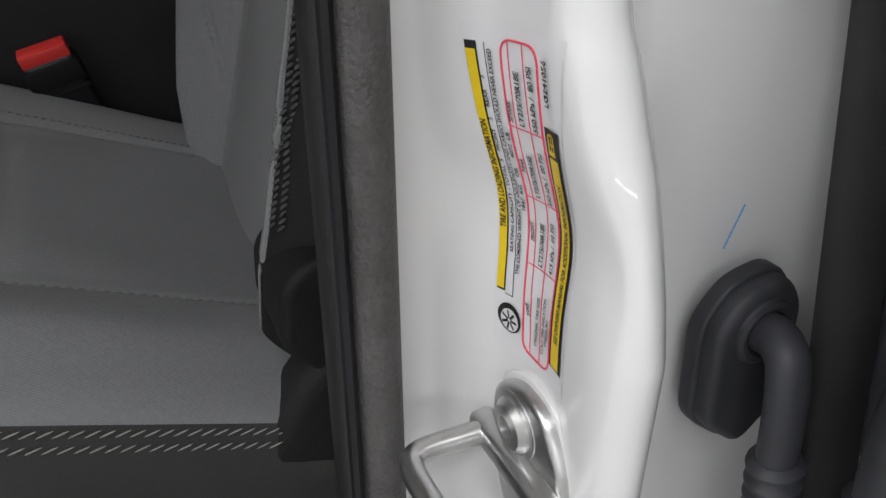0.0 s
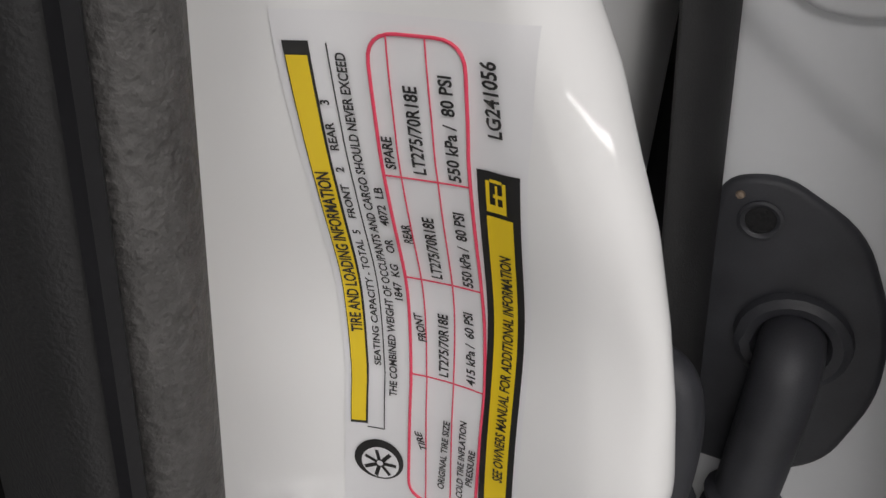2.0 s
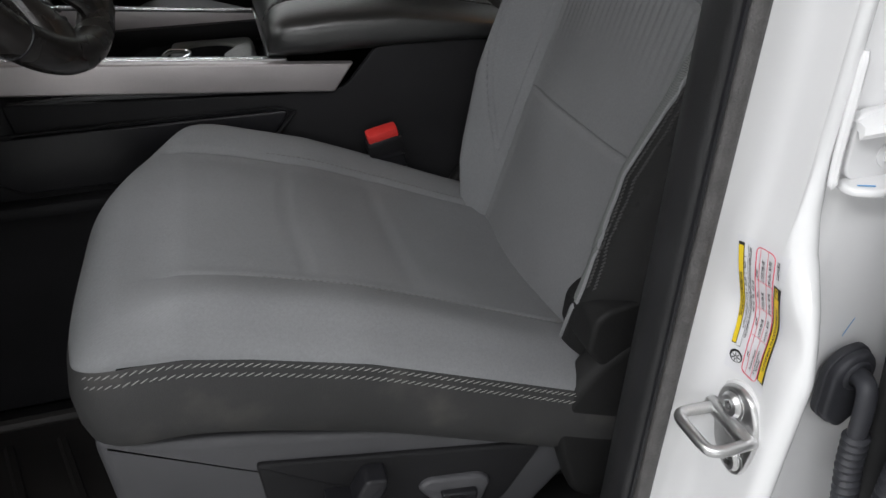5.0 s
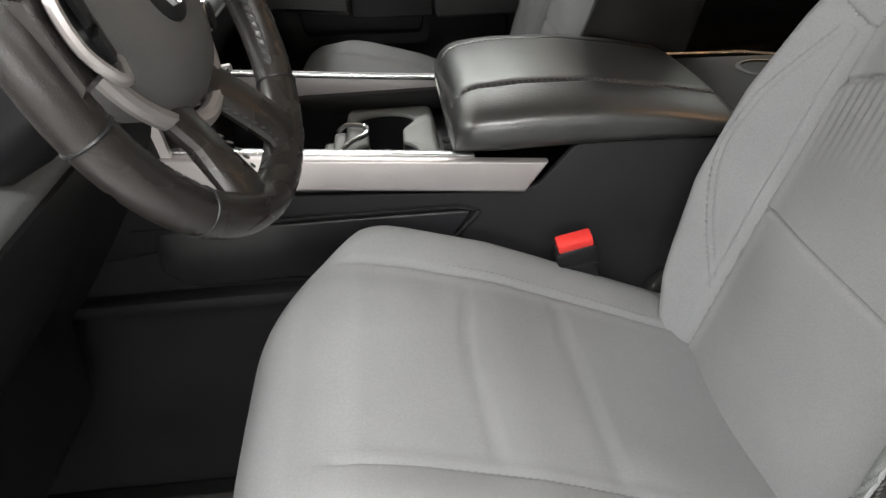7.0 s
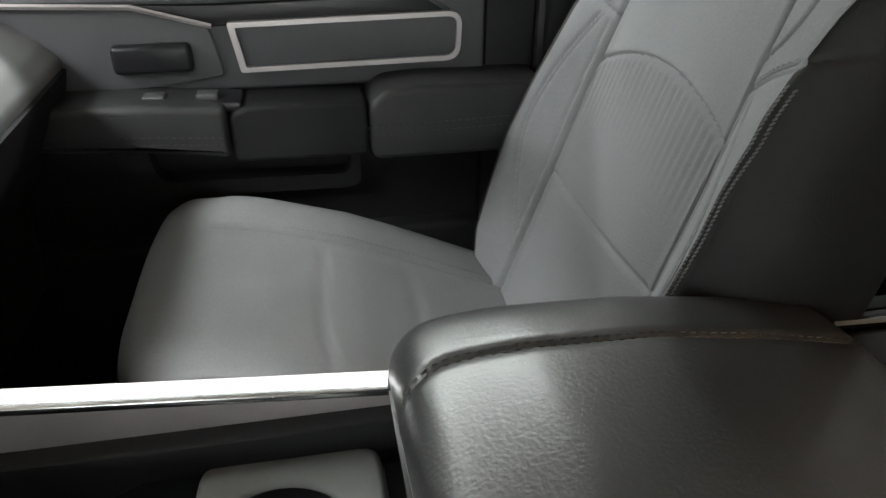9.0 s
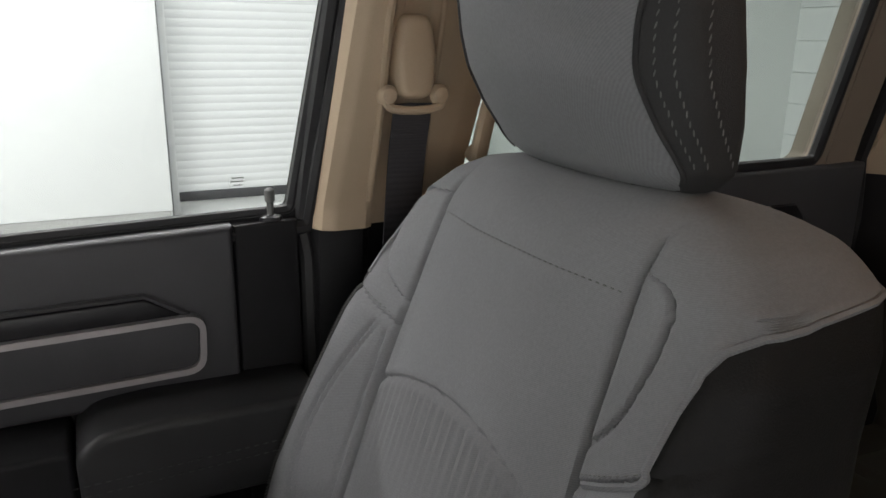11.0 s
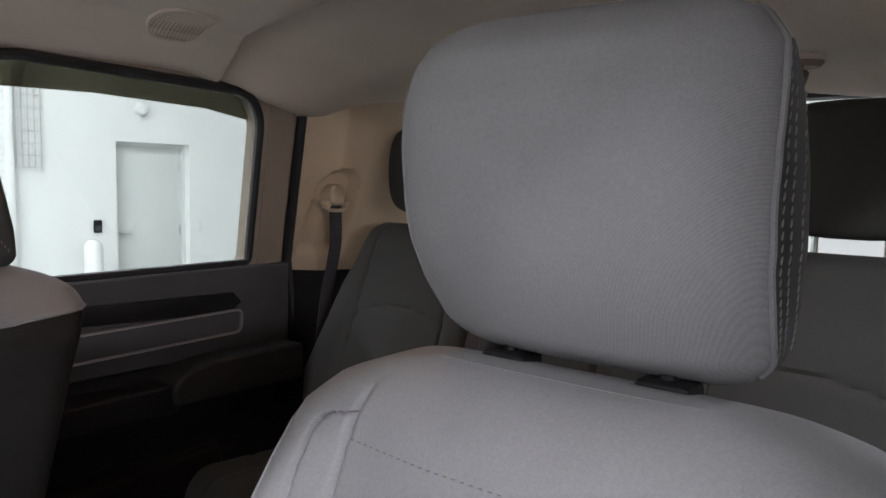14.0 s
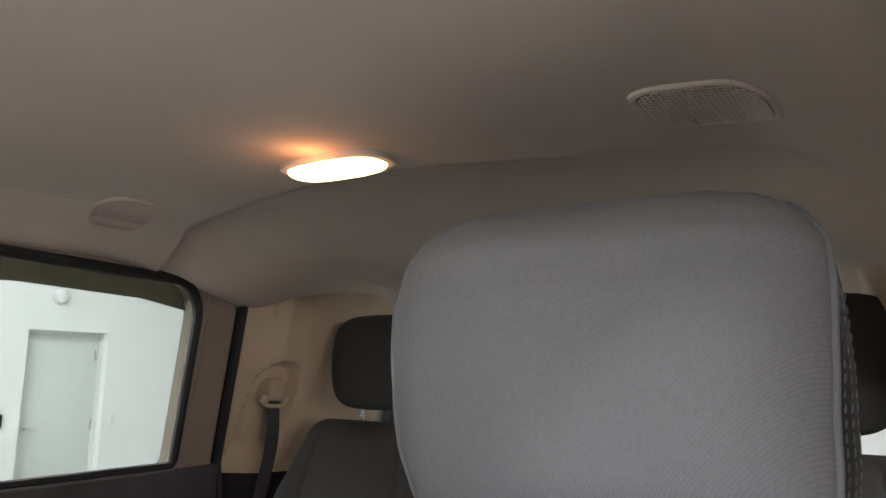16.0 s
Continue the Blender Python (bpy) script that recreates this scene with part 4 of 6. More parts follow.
    def head(p, z):
        w = lerp(hw_in if driver and (p if p <= 1 else 2 - p) > 0 else hw, z)
        f = max(0.0, 1 - (H1 - z) / 0.030, 1 - (z - H0) / 0.022)
        t = math.sqrt(max(0.03, 1 - f * f))
        a, b = hfront(z), hback(z)
        c = (a + b) / 2
        if p <= 1:
            u = p
            x = c - (c - a) * t * max(0.0, 1 - abs(u) ** he) ** (1 / he)
            x -= 0.006 * (1 - u * u) * t
        else:
            u, k = wrap(2 - p)
            x = c + (b - c) * t * k
        return V(x, yb + s * u * w, z)

    hzs = [H0 + (H1 - H0) * (0.5 - 0.5 * math.cos(math.pi * t)) for t in span(0, 1, 60)]

    def hcut(z):
        return 0.027 if driver else lerp([(1.55, 0.016), (1.64, 0.013), (1.70, 0.018), (1.755, 0.032), (1.79, 0.042)], z)

    def hcloth(p, z):
        return head(p, z).x < hfront(z) + hcut(z)

    hr = part("headrest", sheet(head, ts + bs[1:], hzs, hcloth), FABRIC, seat, "grey cloth headrest with charcoal sides")
    part("headrest_side", sheet(head, ts + bs[1:], hzs, lambda p, z: not hcloth(p, z)), APRON, hr, "charcoal cloth sides of the headrest")
    for z in (H0, H1):
        bm = bmesh.new()
        bm.faces.new([bm.verts.new(head(p, z)) for p in ts[::12] + bs[1:-1:4]])
        part("headrest_cap", bm, FABRIC, hr)
    for side in (-1, 1):
        for k in (0.0, 0.006, 0.014, 0.036):
            run = []
            for z in span(1.558, 1.776, 60) if k == 0 else span(1.575, 1.770, 40):
                c = hfront(z) + hcut(z) + k
                q = min((head(p, z) for p in (ts + bs) if ((p if p <= 1 else 2 - p) > 0) == (side > 0)), key=lambda q: abs(q.x - c))
                run.append(V(c, q.y + s * side * 0.0004, z))
            if k == 0:
                part("edge_piping", tube([(a + 2 * b + c) / 4 for a, b, c in zip(run[:1] + run, run, run[1:] + run[-1:])], 0.0022, 6), FABRIC if driver else APRON, hr)
            else:
                part("stitching", stitches(run, 0.0052, 0.0020, 0.0006, slant=0.4, side=(1, 0, 0)), THREAD_GREY, hr)
        px = hx + 0.078
        part("headrest_post", tube([(px, yb + side * 0.062, 1.545), (px, yb + side * 0.062, 1.60)], 0.0065, 10), SMOOTH, hr)
        part("post_sleeve", rbox((px - 0.016, yb + side * 0.062 - 0.020, 1.528), (px + 0.016, yb + side * 0.062 + 0.020, 1.549), 0.006), PLASTIC, seat)

    # base
    part("seat_base", prism(rounded([(-0.16 + dx, 1.02), (0.0 + dx, 0.99), (0.30 + dx, 0.92), (0.30 + dx, 0.80), (-0.13 + dx, 0.80)], 0.02), "y", y0 - 0.235, y0 + 0.235, 0.01), PLASTIC, seat)
    for x in (-0.08, 0.22):
        for q in (-0.19, 0.19):
            part("leg", rbox((x + dx - 0.03, y0 + q - 0.03, 0.655), (x + dx + 0.03, y0 + q + 0.03, 0.82), 0.005), SMOOTH, seat)
    part("side_hinge_cover", prism(rounded([(0.285 + dx, 0.80), (0.245 + dx, 0.93), (0.290 + dx, 1.00), (0.350 + dx, 1.035), (0.48 + dx, 1.02), (0.50 + dx, 0.80)], 0.03), "y", y0 - s * 0.235, y0 - s * 0.275, 0.012, 3), VINYL, seat)
    part("side_hinge_cover", prism(rounded([(0.285 + dx, 0.82), (0.26 + dx, 0.93), (0.300 + dx, 1.00), (0.340 + dx, 1.03), (0.42 + dx, 1.0), (0.44 + dx, 0.82)], 0.03), "y", y0 + s * 0.235, y0 + s * 0.262, 0.012, 3), VINYL, seat)
    return seat


seat_d = front_seat(-0.440, -0.472, 1, 0.030, 0.068, 0.538, 0.32, "grey cloth driver seat with power switches, upright", True)
front_seat(0.450, 0.434, -1, 0.000, 0.0, 0.433, 0.33, "grey cloth passenger seat beside the console, upright", False)

# driver seat: cap of the backrest hinge, side valance with the power switches
part("recliner_cap", prism(rounded([(0.312, 1.020), (0.316, 1.055), (0.330, 1.068), (0.44, 1.084), (0.47, 1.03), (0.42, 0.98), (0.34, 0.985)], 0.008), "y", -0.640, -0.712, 0.006, 3), VINYL, seat_d, "black plastic cap at the foot of the bolster")
part("side_valance", prism(rounded([(-0.165, 1.026), (-0.10, 1.002), (-0.03, 0.988), (0.06, 0.968), (0.30, 0.915), (0.33, 0.86), (0.26, 0.78), (-0.155, 0.78)], 0.02), "y", -0.665, -0.695, 0.012, 3), PLASTIC_GREY, seat_d, "dark grey plastic seat valance")
pan = part("switch_panel", prism(rounded([(-0.03, 0.955), (0.275, 0.895), (0.225, 0.815), (0.18, 0.80), (-0.02, 0.82)], [0.006, 0.01, 0.03, 0.03, 0.01]), "y", -0.690, -0.701, 0.004, 3), PLASTIC, seat_d)
part("slide_switch", prism(rounded([(0.030, 0.903), (0.065, 0.897), (0.078, 0.868), (0.036, 0.873)], 0.005), "y", -0.69, -0.722, 0.004), SMOOTH, pan)
part("recline_switch", prism(rounded([(0.052, 0.888), (0.072, 0.925), (0.096, 0.921), (0.092, 0.905), (0.076, 0.880)], 0.006), "y", -0.69, -0.726, 0.004), SMOOTH, pan, "black lever switch")
part("lumbar_bezel", prism(rounded([(0.128, 0.875), (0.140, 0.885), (0.200, 0.876), (0.212, 0.864), (0.200, 0.832), (0.155, 0.838)], 0.008), "y", -0.69, -0.708, 0.005), PLASTIC_GREY, pan)
part("lumbar_rocker", prism(rounded([(0.152, 0.868), (0.195, 0.861), (0.192, 0.840), (0.158, 0.844)], 0.005), "y", -0.70, -0.716, 0.004, 3), SMOOTH, pan)


# ---- rear bench ----
def bench_back(name, yc, w, ztop, label, inset=False):
    th = thing(name, (1.40, yc, 0.95), label, "rear seat", "rear bench")
    wt = [(0.95, w * 1.03), (1.2, w * 1.03), (1.40, w * 0.99), (1.50, w * 0.95), (ztop - 0.012, w * 0.90), (ztop, w * 0.80)]

    def gv(d, k=0.004, dep=0.006):
        return -dep * math.exp(-(d / k) ** 2)

    def f(p, z):
        wd = lerp(wt, z)
        side = 1 if yc > 0.2 else -1 if yc < -0.2 else 0
        if side * (p if p <= 1 else 2 - p) > 0:
            wd *= lerp([(0.95, 1.0), (1.05, 1.02), (1.12, 1.20), (1.19, 1.30), (1.27, 1.20), (1.40, 1.02), (1.55, 0.85)], z)
        t = math.sqrt(max(0.03, 1 - max(0.0, 1 - (ztop - z) / 0.04) ** 2))
        sx = 1.425 + (z - 1.20) * 0.30
        if p <= 1:
            u = p
            n = 0.055 * max(0.0, 1 - abs(u) ** 5) ** 0.2
            l = abs(u) * wd
            n += 0.016 * sm(0.60, 0.80, abs(u)) * sm(1.0, 0.90, abs(u)) * sm(1.5, 1.40, z)
            seam = 0.66 * lerp(wt, z)
            if inset:
                qy, qz = l - 0.085 + 0.02, z - 1.49 + 0.02
                n += gv(math.hypot(max(qy, 0), max(qz, 0)) + min(max(qy, qz), 0) - 0.02, 0.005, 0.010)
            else:
                n += gv(l - seam + 0.04 * (z - 1.2), 0.004, 0.006)
            if l < seam and not inset:
                n += gv(z - 1.345 - 0.03 * (1 - (l / seam) ** 2)) + gv(z - 1.185)
                if 1.19 < z < 1.345:
                    n += 0.0010 * math.cos(u * wd * 2 * math.pi / 0.013)
        else:
            u = 2 - p
            n = -0.06 * max(0.0, 1 - abs(u) ** 5) ** 0.2
        return V(sx - n * t, yc + u * wd, z)
    ts = [math.copysign(1 - (1 - abs(t)) ** 1.8, t) for t in span(-1, 1, 91)]
    bs = [2 - math.copysign(1 - (1 - abs(t)) ** 1.8, t) for t in span(1, -1, 21)]
    zs = span(0.95, ztop - 0.04, 70) + [ztop - 0.04 + 0.04 * (1 - (1 - t) ** 1.6) for t in span(0.06, 1, 14)]
    # bench cloth is coloured near black to stand for the dim rear
    part("backrest", sheet(f, ts + bs[1:], zs), FABRIC_SHADED, th)
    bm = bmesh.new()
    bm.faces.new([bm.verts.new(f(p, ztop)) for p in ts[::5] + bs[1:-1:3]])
    part("backrest_cap", bm, FABRIC_SHADED, th)

    def seatf(u, a):
        x = 0.99 + 0.46 * a
        e = abs(u)
        z = 1.045 - 0.035 * a + 0.012 * sm(0.5, 0.8, e) * sm(1, 0.92, e)
        z -= 0.06 * (1 - math.sqrt(max(0, 1 - max(0, 1 - a / 0.14) ** 2))) + 0.02 * (1 - math.sqrt(max(0, 1 - max(0, 1 - (1 - e) / 0.1) ** 2)))
        z += gv((e - 0.66) * w) + gv(x - 1.13 - 0.03 * e)
        return V(x, yc + u * w * 1.02, z)
    part("cushion", sheet(seatf, span(-1, 1, 61), [t ** 1.5 for t in span(0, 1, 40)]), FABRIC_SHADED, th)
    part("cushion_base", rbox((1.0, yc - w, 0.86), (1.46, yc + w, 0.99), 0.02), PLASTIC, th)
    part("seat_leg", rbox((1.1, yc - w * 0.8, 0.655), (1.16, yc - w * 0.8 + 0.05, 0.87), 0.005), SMOOTH, th)
    part("seat_leg", rbox((1.1, yc + w * 0.8 - 0.05, 0.655), (1.16, yc + w * 0.8, 0.87), 0.005), SMOOTH, th)
    return th


def bench_headrest(parent, yc, w, z0, z1, xc, label):
    def f(p, z):
        k = (z - z0) / (z1 - z0)
        wd = w * max(0.01, 1 - abs(2 * k - 1) ** 4.2) ** (1 / 4.2) * (0.88 + 0.12 * sm(0.0, 0.6, k))
        t = max(0.03, 1 - abs(2 * k - 1) ** 4) ** 0.25
        u = p if p <= 1 else 2 - p
        d = 0.056 * t * max(0, 1 - abs(u) ** 3.5) ** (1 / 3.5) * (1 if p <= 1 else -1)
        return V(xc + 0.12 * (z - z0) - d, yc + u * wd, z)
    ts = [math.copysign(1 - (1 - abs(t)) ** 1.8, t) for t in span(-1, 1, 41)]
    bs = [2 - math.copysign(1 - (1 - abs(t)) ** 1.8, t) for t in span(1, -1, 21)]
    zs = [z0 + (z1 - z0) * (0.5 - 0.5 * math.cos(math.pi * t)) for t in span(0, 1, 40)]
    hr = part("headrest", sheet(f, ts + bs[1:], zs), FABRIC_SHADED, parent, label)
    for q in (-0.055, 0.055):
        part("headrest_post", tube([(xc, yc + q, z0 - 0.05), (xc, yc + q, z0 + 0.02)], 0.006, 8), CHROME, hr)


bp = bench_back("bench_chair", 0.44, 0.215, 1.565, "grey cloth rear seat beside the passenger door, shade in its colour")
bench_headrest(bp, 0.432, 0.144, 1.592, 1.812, 1.54, "grey cloth headrest on two posts")
bc = bench_back("bench_chair", 0.005, 0.20, 1.575, "grey cloth middle rear seat with a folding armrest, shade in its colour", True)
bench_headrest(bc, -0.03, 0.115, 1.575, 1.705, 1.56, "low grey cloth middle headrest")
bd = bench_back("bench_chair", -0.44, 0.235, 1.565, "grey cloth rear seat behind the driver, shade in its colour")
bench_headrest(bd, -0.475, 0.138, 1.592, 1.825, 1.54, "grey cloth headrest on two posts")
guide = thing("belt_guide", (1.56, 0.17, 1.55), "black plastic belt guide on the rear bench", "belt guide")
part("housing", prism(rounded([(0.085, 1.545), (0.255, 1.545), (0.24, 1.630), (0.225, 1.640), (0.105, 1.640)], 0.012), "x", 1.52, 1.62, 0.008, 3), SMOOTH, guide)
part("slot_cover", rbox((1.51, 0.12, 1.60), (1.53, 0.215, 1.62), 0.004), PLASTIC, guide)
cb = thing("centre_belt", (1.46, 0.2, 1.0), "dark brown seat belt hanging over the rear bench", "seat belt")
part("webbing", loft([[V(x - 0.003, y - 0.024, z), V(x - 0.003, y + 0.024, z), V(x, y + 0.024, z), V(x, y - 0.024, z)] for x, y, z in curve([(1.515, 0.175, 1.61), (1.47, 0.182, 1.56), (1.435, 0.195, 1.42), (1.395, 0.215, 1.25), (1.37, 0.235, 1.10)], 6)]), BELT_BROWN, cb)
part("tongue", rbox((1.385, 0.19, 1.20), (1.398, 0.25, 1.24), 0.004), SMOOTH, cb)


# ---- passenger side belts ----
def b_cover(x, z):
    return side_y(z) - lerp(B_SEC, x - 0.09 * (z - 1.44))


def c_cover(x, z):
    return side_y(z) - lerp(C_SEC, x + 0.13 * (z - 1.44))


def belt_set(name, c, cover_y, run, wide, label, tone):
    th = thing(name, c, label, "seat belt", "seat belts")
    x, y, z = c
    tall = 0.09 if x < 1 else 0.055
    part("guide_cover", prism(rounded([(x - 0.018, z + tall), (x + 0.018, z + tall), (x + 0.026, z + 0.5 * tall), (x + 0.02, z), (x - 0.02, z), (x - 0.026, z + 0.5 * tall)], 0.014), "y", y - 0.012, y + 0.045, 0.010, 3), tone, th, "beige plastic belt guide cover")
    for q in (-1, 1):
        part("guide_ear", lathe([(0, 0.011), (0.012, 0.012), (0.018, 0.008), (0.020, 0)], (x + q * 0.031, y + 0.010, z + 0.004), (0, -1, 0), 16), tone, th)
    part("guide_loop", tube(curve([(x - 0.036, y, z + 0.008), (x - 0.026, y - 0.004, z - 0.010), (x + 0.026, y - 0.004, z - 0.010), (x + 0.036, y, z + 0.008)], 6), 0.005, 8), tone, th)
    if x < 1:
        arch = [(-0.038, -0.12), (-0.036, -0.02), (-0.036, 0.095), (-0.027, 0.131), (0.0, 0.145), (0.027, 0.131), (0.036, 0.095), (0.036, -0.02), (0.038, -0.12)]
        part("recess_rim", tube([V(p.x, cover_y(p.x, p.z) - 0.001, p.z) for p in curve([(x + a, 0, z + b) for a, b in arch], 6)], 0.004, 8), tone, th)
    part("webbing", loft([[V(p[0] - wide, p[1], p[2]), V(p[0] + wide, p[1], p[2]), V(p[0] + wide, p[1] + 0.002, p[2]), V(p[0] - wide, p[1] + 0.002, p[2])] for p in curve(run, 5)]), BELT, th, "black belt webbing")


belt_set("front_seat_belt", (0.478, 0.712, 1.590), b_cover, [(0.478, 0.712, 1.585), (0.476, 0.73, 1.50), (0.47, 0.745, 1.30), (0.46, 0.75, 1.0), (0.46, 0.76, 0.80)], 0.023, "black seat belt in a beige guide on the door pillar", BEIGE)
belt_set("rear_seat_belt", (1.440, 0.674, 1.606), c_cover, [(1.445, 0.680, 1.607), (1.44, 0.675, 1.50), (1.42, 0.69, 1.35), (1.40, 0.70, 1.1)], 0.020, "black rear seat belt in a beige guide", BEIGE)


# ---- headliner fittings ----
dome = thing("dome_lamp", (0.90, 0, 1.93), "oval dome lamp in the headliner, glowing warm", "dome lamp")
ov = [(0.868 + 0.046 * math.copysign(abs(math.cos(a)) ** 0.7, math.cos(a)), -0.010 + 0.086 * math.copysign(abs(math.sin(a)) ** 0.8, math.sin(a))) for a in span(0, 6.28318 * 31 / 32, 32)]
ov_in = [(0.868 + (x - 0.868) * 0.78, -0.010 + (y + 0.010) * 0.88) for x, y in ov]
part("bezel", frame_bm(ov, ov_in, "z", 1.944, 1.968), LINER, dome)
part("lens", prism(ov_in, "z", 1.938, 1.964, 0.008, 4), LENS, dome, "glowing warm lens")
lamp = bpy.data.lights.new("dome_bulb", "AREA")
lamp.shape, lamp.size, lamp.size_y, lamp.energy, lamp.color = "RECTANGLE", 0.05, 0.14, 0.4, (1.0, 0.55, 0.25)
new("dome_bulb", lamp).matrix_world = look((0.868, -0.01, 1.932), (0.868, -0.01, 1.0))

# extra point lamp added ahead of the lens to tint the headliner warm
glim = bpy.data.lights.new("dome_glow", "POINT")
glim.energy, glim.shadow_soft_size, glim.color = 0.16, 0.02, (1.0, 0.42, 0.16)
new("dome_glow", glim).location = (0.805, -0.02, 1.920)


def grille(cx, yc, hx, hy):
    th = thing("ceiling_speaker", (cx, yc, 1.93), "taupe speaker grille set in the headliner", "speaker grille", "ceiling speakers")

    def under(u, v, d):
        """A place on the grille: u rearwards, v across; its ends slant rearwards to the side of the cab."""
        x, y = cx + u + 0.24 * v * (1 if yc > 0 else -1), yc + v
        return V(x, y, liner_z(x, y) - 0.012 - d)

    def inside(u, v, k):
        return abs(u / (hx * k)) ** 3.4 + abs(v / (hy * k)) ** 3.4 < 1

    def rim(k):
        return [(hx * k * math.copysign(abs(math.cos(a)) ** 0.59, math.cos(a)), hy * k * math.copysign(abs(math.sin(a)) ** 0.59, math.sin(a))) for a in span(0, 6.28318 * 63 / 64, 64)]

    part("bezel", loft([[under(u, v, d) for u, v in rim(k)] for k, d in ((1.05, 0.0), (1.035, 0.003), (1.0, 0.0045), (0.955, 0.0042), (0.935, 0.0025), (0.93, 0.001))], True, False), LINER, th)
    part("mesh_backing", sheet(lambda u, v: under(u, v, 0.0015), span(-hx, hx, 30), span(-hy, hy, 30), lambda u, v: inside(u, v, 0.95)), BROWN, th)
    bars = []
    for k in range(-16, 17):
        v = k * 0.0052
        q0 = k * 0.0074
        us = [u for u in span(-hx, hx, 60) if inside(u, v, 0.92)]
        if len(us) > 1:
            bars.append(tube([under(u, v, 0.0038) for u in span(us[0], us[-1], 4)], 0.0010, 5))
        vs = [q for q in span(-hy, hy, 60) if inside(q0, q, 0.92)]
        if len(vs) > 1 and abs(q0) < hx:
            bars.append(tube([under(q0, q, 0.0038) for q in span(vs[0], vs[-1], 6)], 0.0008, 5))
    part("mesh", join(*bars), LINER, th)


grille(0.884, -0.477, 0.060, 0.062)
grille(0.902, 0.492, 0.058, 0.078)
for yc in (0.275, -0.36):
    lz = liner_z(1.63, yc) - 0.012
    hk = thing("coat_hook", (1.63, yc, 1.86), "taupe plastic coat hook on the headliner", "coat hook", "coat hooks")
    part("mount", prism(rounded([(1.58, yc - 0.05), (1.58, yc + 0.05), (1.70, yc + 0.04), (1.70, yc - 0.04)], 0.02), "z", liner_z(1.64, yc) - 0.016, liner_z(1.64, yc) + 0.02, 0.006), LINER, hk)
    part("hook", tube(curve([(1.618, yc, lz), (1.604, yc, lz - 0.030), (1.628, yc, lz - 0.044), (1.650, yc, lz - 0.024)], 5), 0.009, 8), BROWN, hk)
    part("boss", lathe([(0.018, 0.0), (0.020, 0.020), (0.020, 0.030), (0.012, 0.036), (0.0, 0.038)], (1.635, yc, lz + 0.004), (0, 0, -1), 20), BROWN, hk)


# ---- centre console ----
con = thing("centre_console", (0.1, 0, 0.66), "black centre console with silver rails and padded lid", "console")
RZ = 1.186


def rail_z(x):
    """The rails climb a little towards the dashboard."""
    return RZ - 0.088 * (x - 0.178)


for s in (-1, 1):
    y = s * 0.172
    part("side_panel", prism(rounded([(-0.62, 0.67), (-0.62, 1.19), (0.05, 1.15), (0.165, 1.15), (0.215, 1.205), (0.56, 1.205), (0.60, 1.10), (0.60, 0.67)], 0.01), "y", y - 0.006, y + 0.006, 0.003), PLASTIC, con)
    part("rail", prism([(-0.45, rail_z(-0.45)), (0.178, RZ), (0.148, 1.146), (-0.45, rail_z(-0.45) - 0.042)], "y", y - 0.014, y + 0.004 if s < 0 else y + 0.014, 0.004, 3), SILVER, con, "brushed silver side rail")
    part("rail_cap", prism([(-0.45, rail_z(-0.45) - 0.004), (0.085, rail_z(0.085) - 0.004), (0.085, rail_z(0.085) + 0.003), (-0.45, rail_z(-0.45) + 0.003)], "y", y - s * 0.010 - 0.006, y - s * 0.010 + 0.008, 0.002), CHROME, con)
part("side_cubby", prism(rounded([(-0.33, 1.128), (0.080, 1.126), (0.045, 1.080), (-0.02, 1.045), (-0.30, 1.045), (-0.335, 1.07)], 0.012), "y", -0.186, -0.176, 0.003), SMOOTH, con)
part("cubby_lip", tube([(-0.36, -0.184, 1.132), (0.06, -0.184, 1.132), (0.088, -0.184, 1.124), (0.04, -0.184, 1.072)], 0.0028, 6), PLASTIC, con)
part("lower_ledge", rbox((-0.62, -0.205, 1.015), (0.05, -0.17, 1.035), 0.006), PLASTIC, con)
part("tunnel", rbox((-0.62, -0.168, 0.67), (0.58, 0.168, 0.98), 0.02), PLASTIC, con)
part("bin_floor", rbox((-0.60, -0.165, 0.985), (0.10, 0.165, 1.0), 0.003), SMOOTH, con)
part("bin_liner", rbox((-0.60, 0.150, 1.0), (0.08, 0.166, 1.170), 0.003), SMOOTH, con)
part("bin_liner", rbox((-0.60, -0.166, 1.0), (0.08, -0.158, 1.170), 0.003), SMOOTH, con)
part("bin_step", prism([(-0.3, 1.182), (-0.17, 1.13), (-0.13, 1.15), (0.08, 1.15), (0.08, 1.182)], "y", 0.140, 0.163, 0.003), PLASTIC, con)
part("slot_rack", prism([(0.052, 1.14), (0.10, 1.14), (0.10, 1.0), (0.052, 1.0)], "y", -0.12, 0.14, 0.004), SMOOTH, con)
for k in range(5):
    part("coin_slot", lathe([(0, 0.009), (0.002, 0.009), (0.003, 0.006)], (0.066, -0.10 + 0.03 * k, 1.1405), (0, 0, 1), 12), CARPET, con)

# cup tray: an outline with two joined round wells
tray_z = 1.157


def wells(x, y):
    d1 = math.hypot((x + 0.028) / 0.047, (y - 0.076) / 0.039)
    d2 = math.hypot((x + 0.031) / 0.049, (y + 0.044) / 0.042)
    neck = max(abs(x + 0.028) / 0.026, abs(y - 0.01) / 0.075)
    return min(d1, d2, neck)


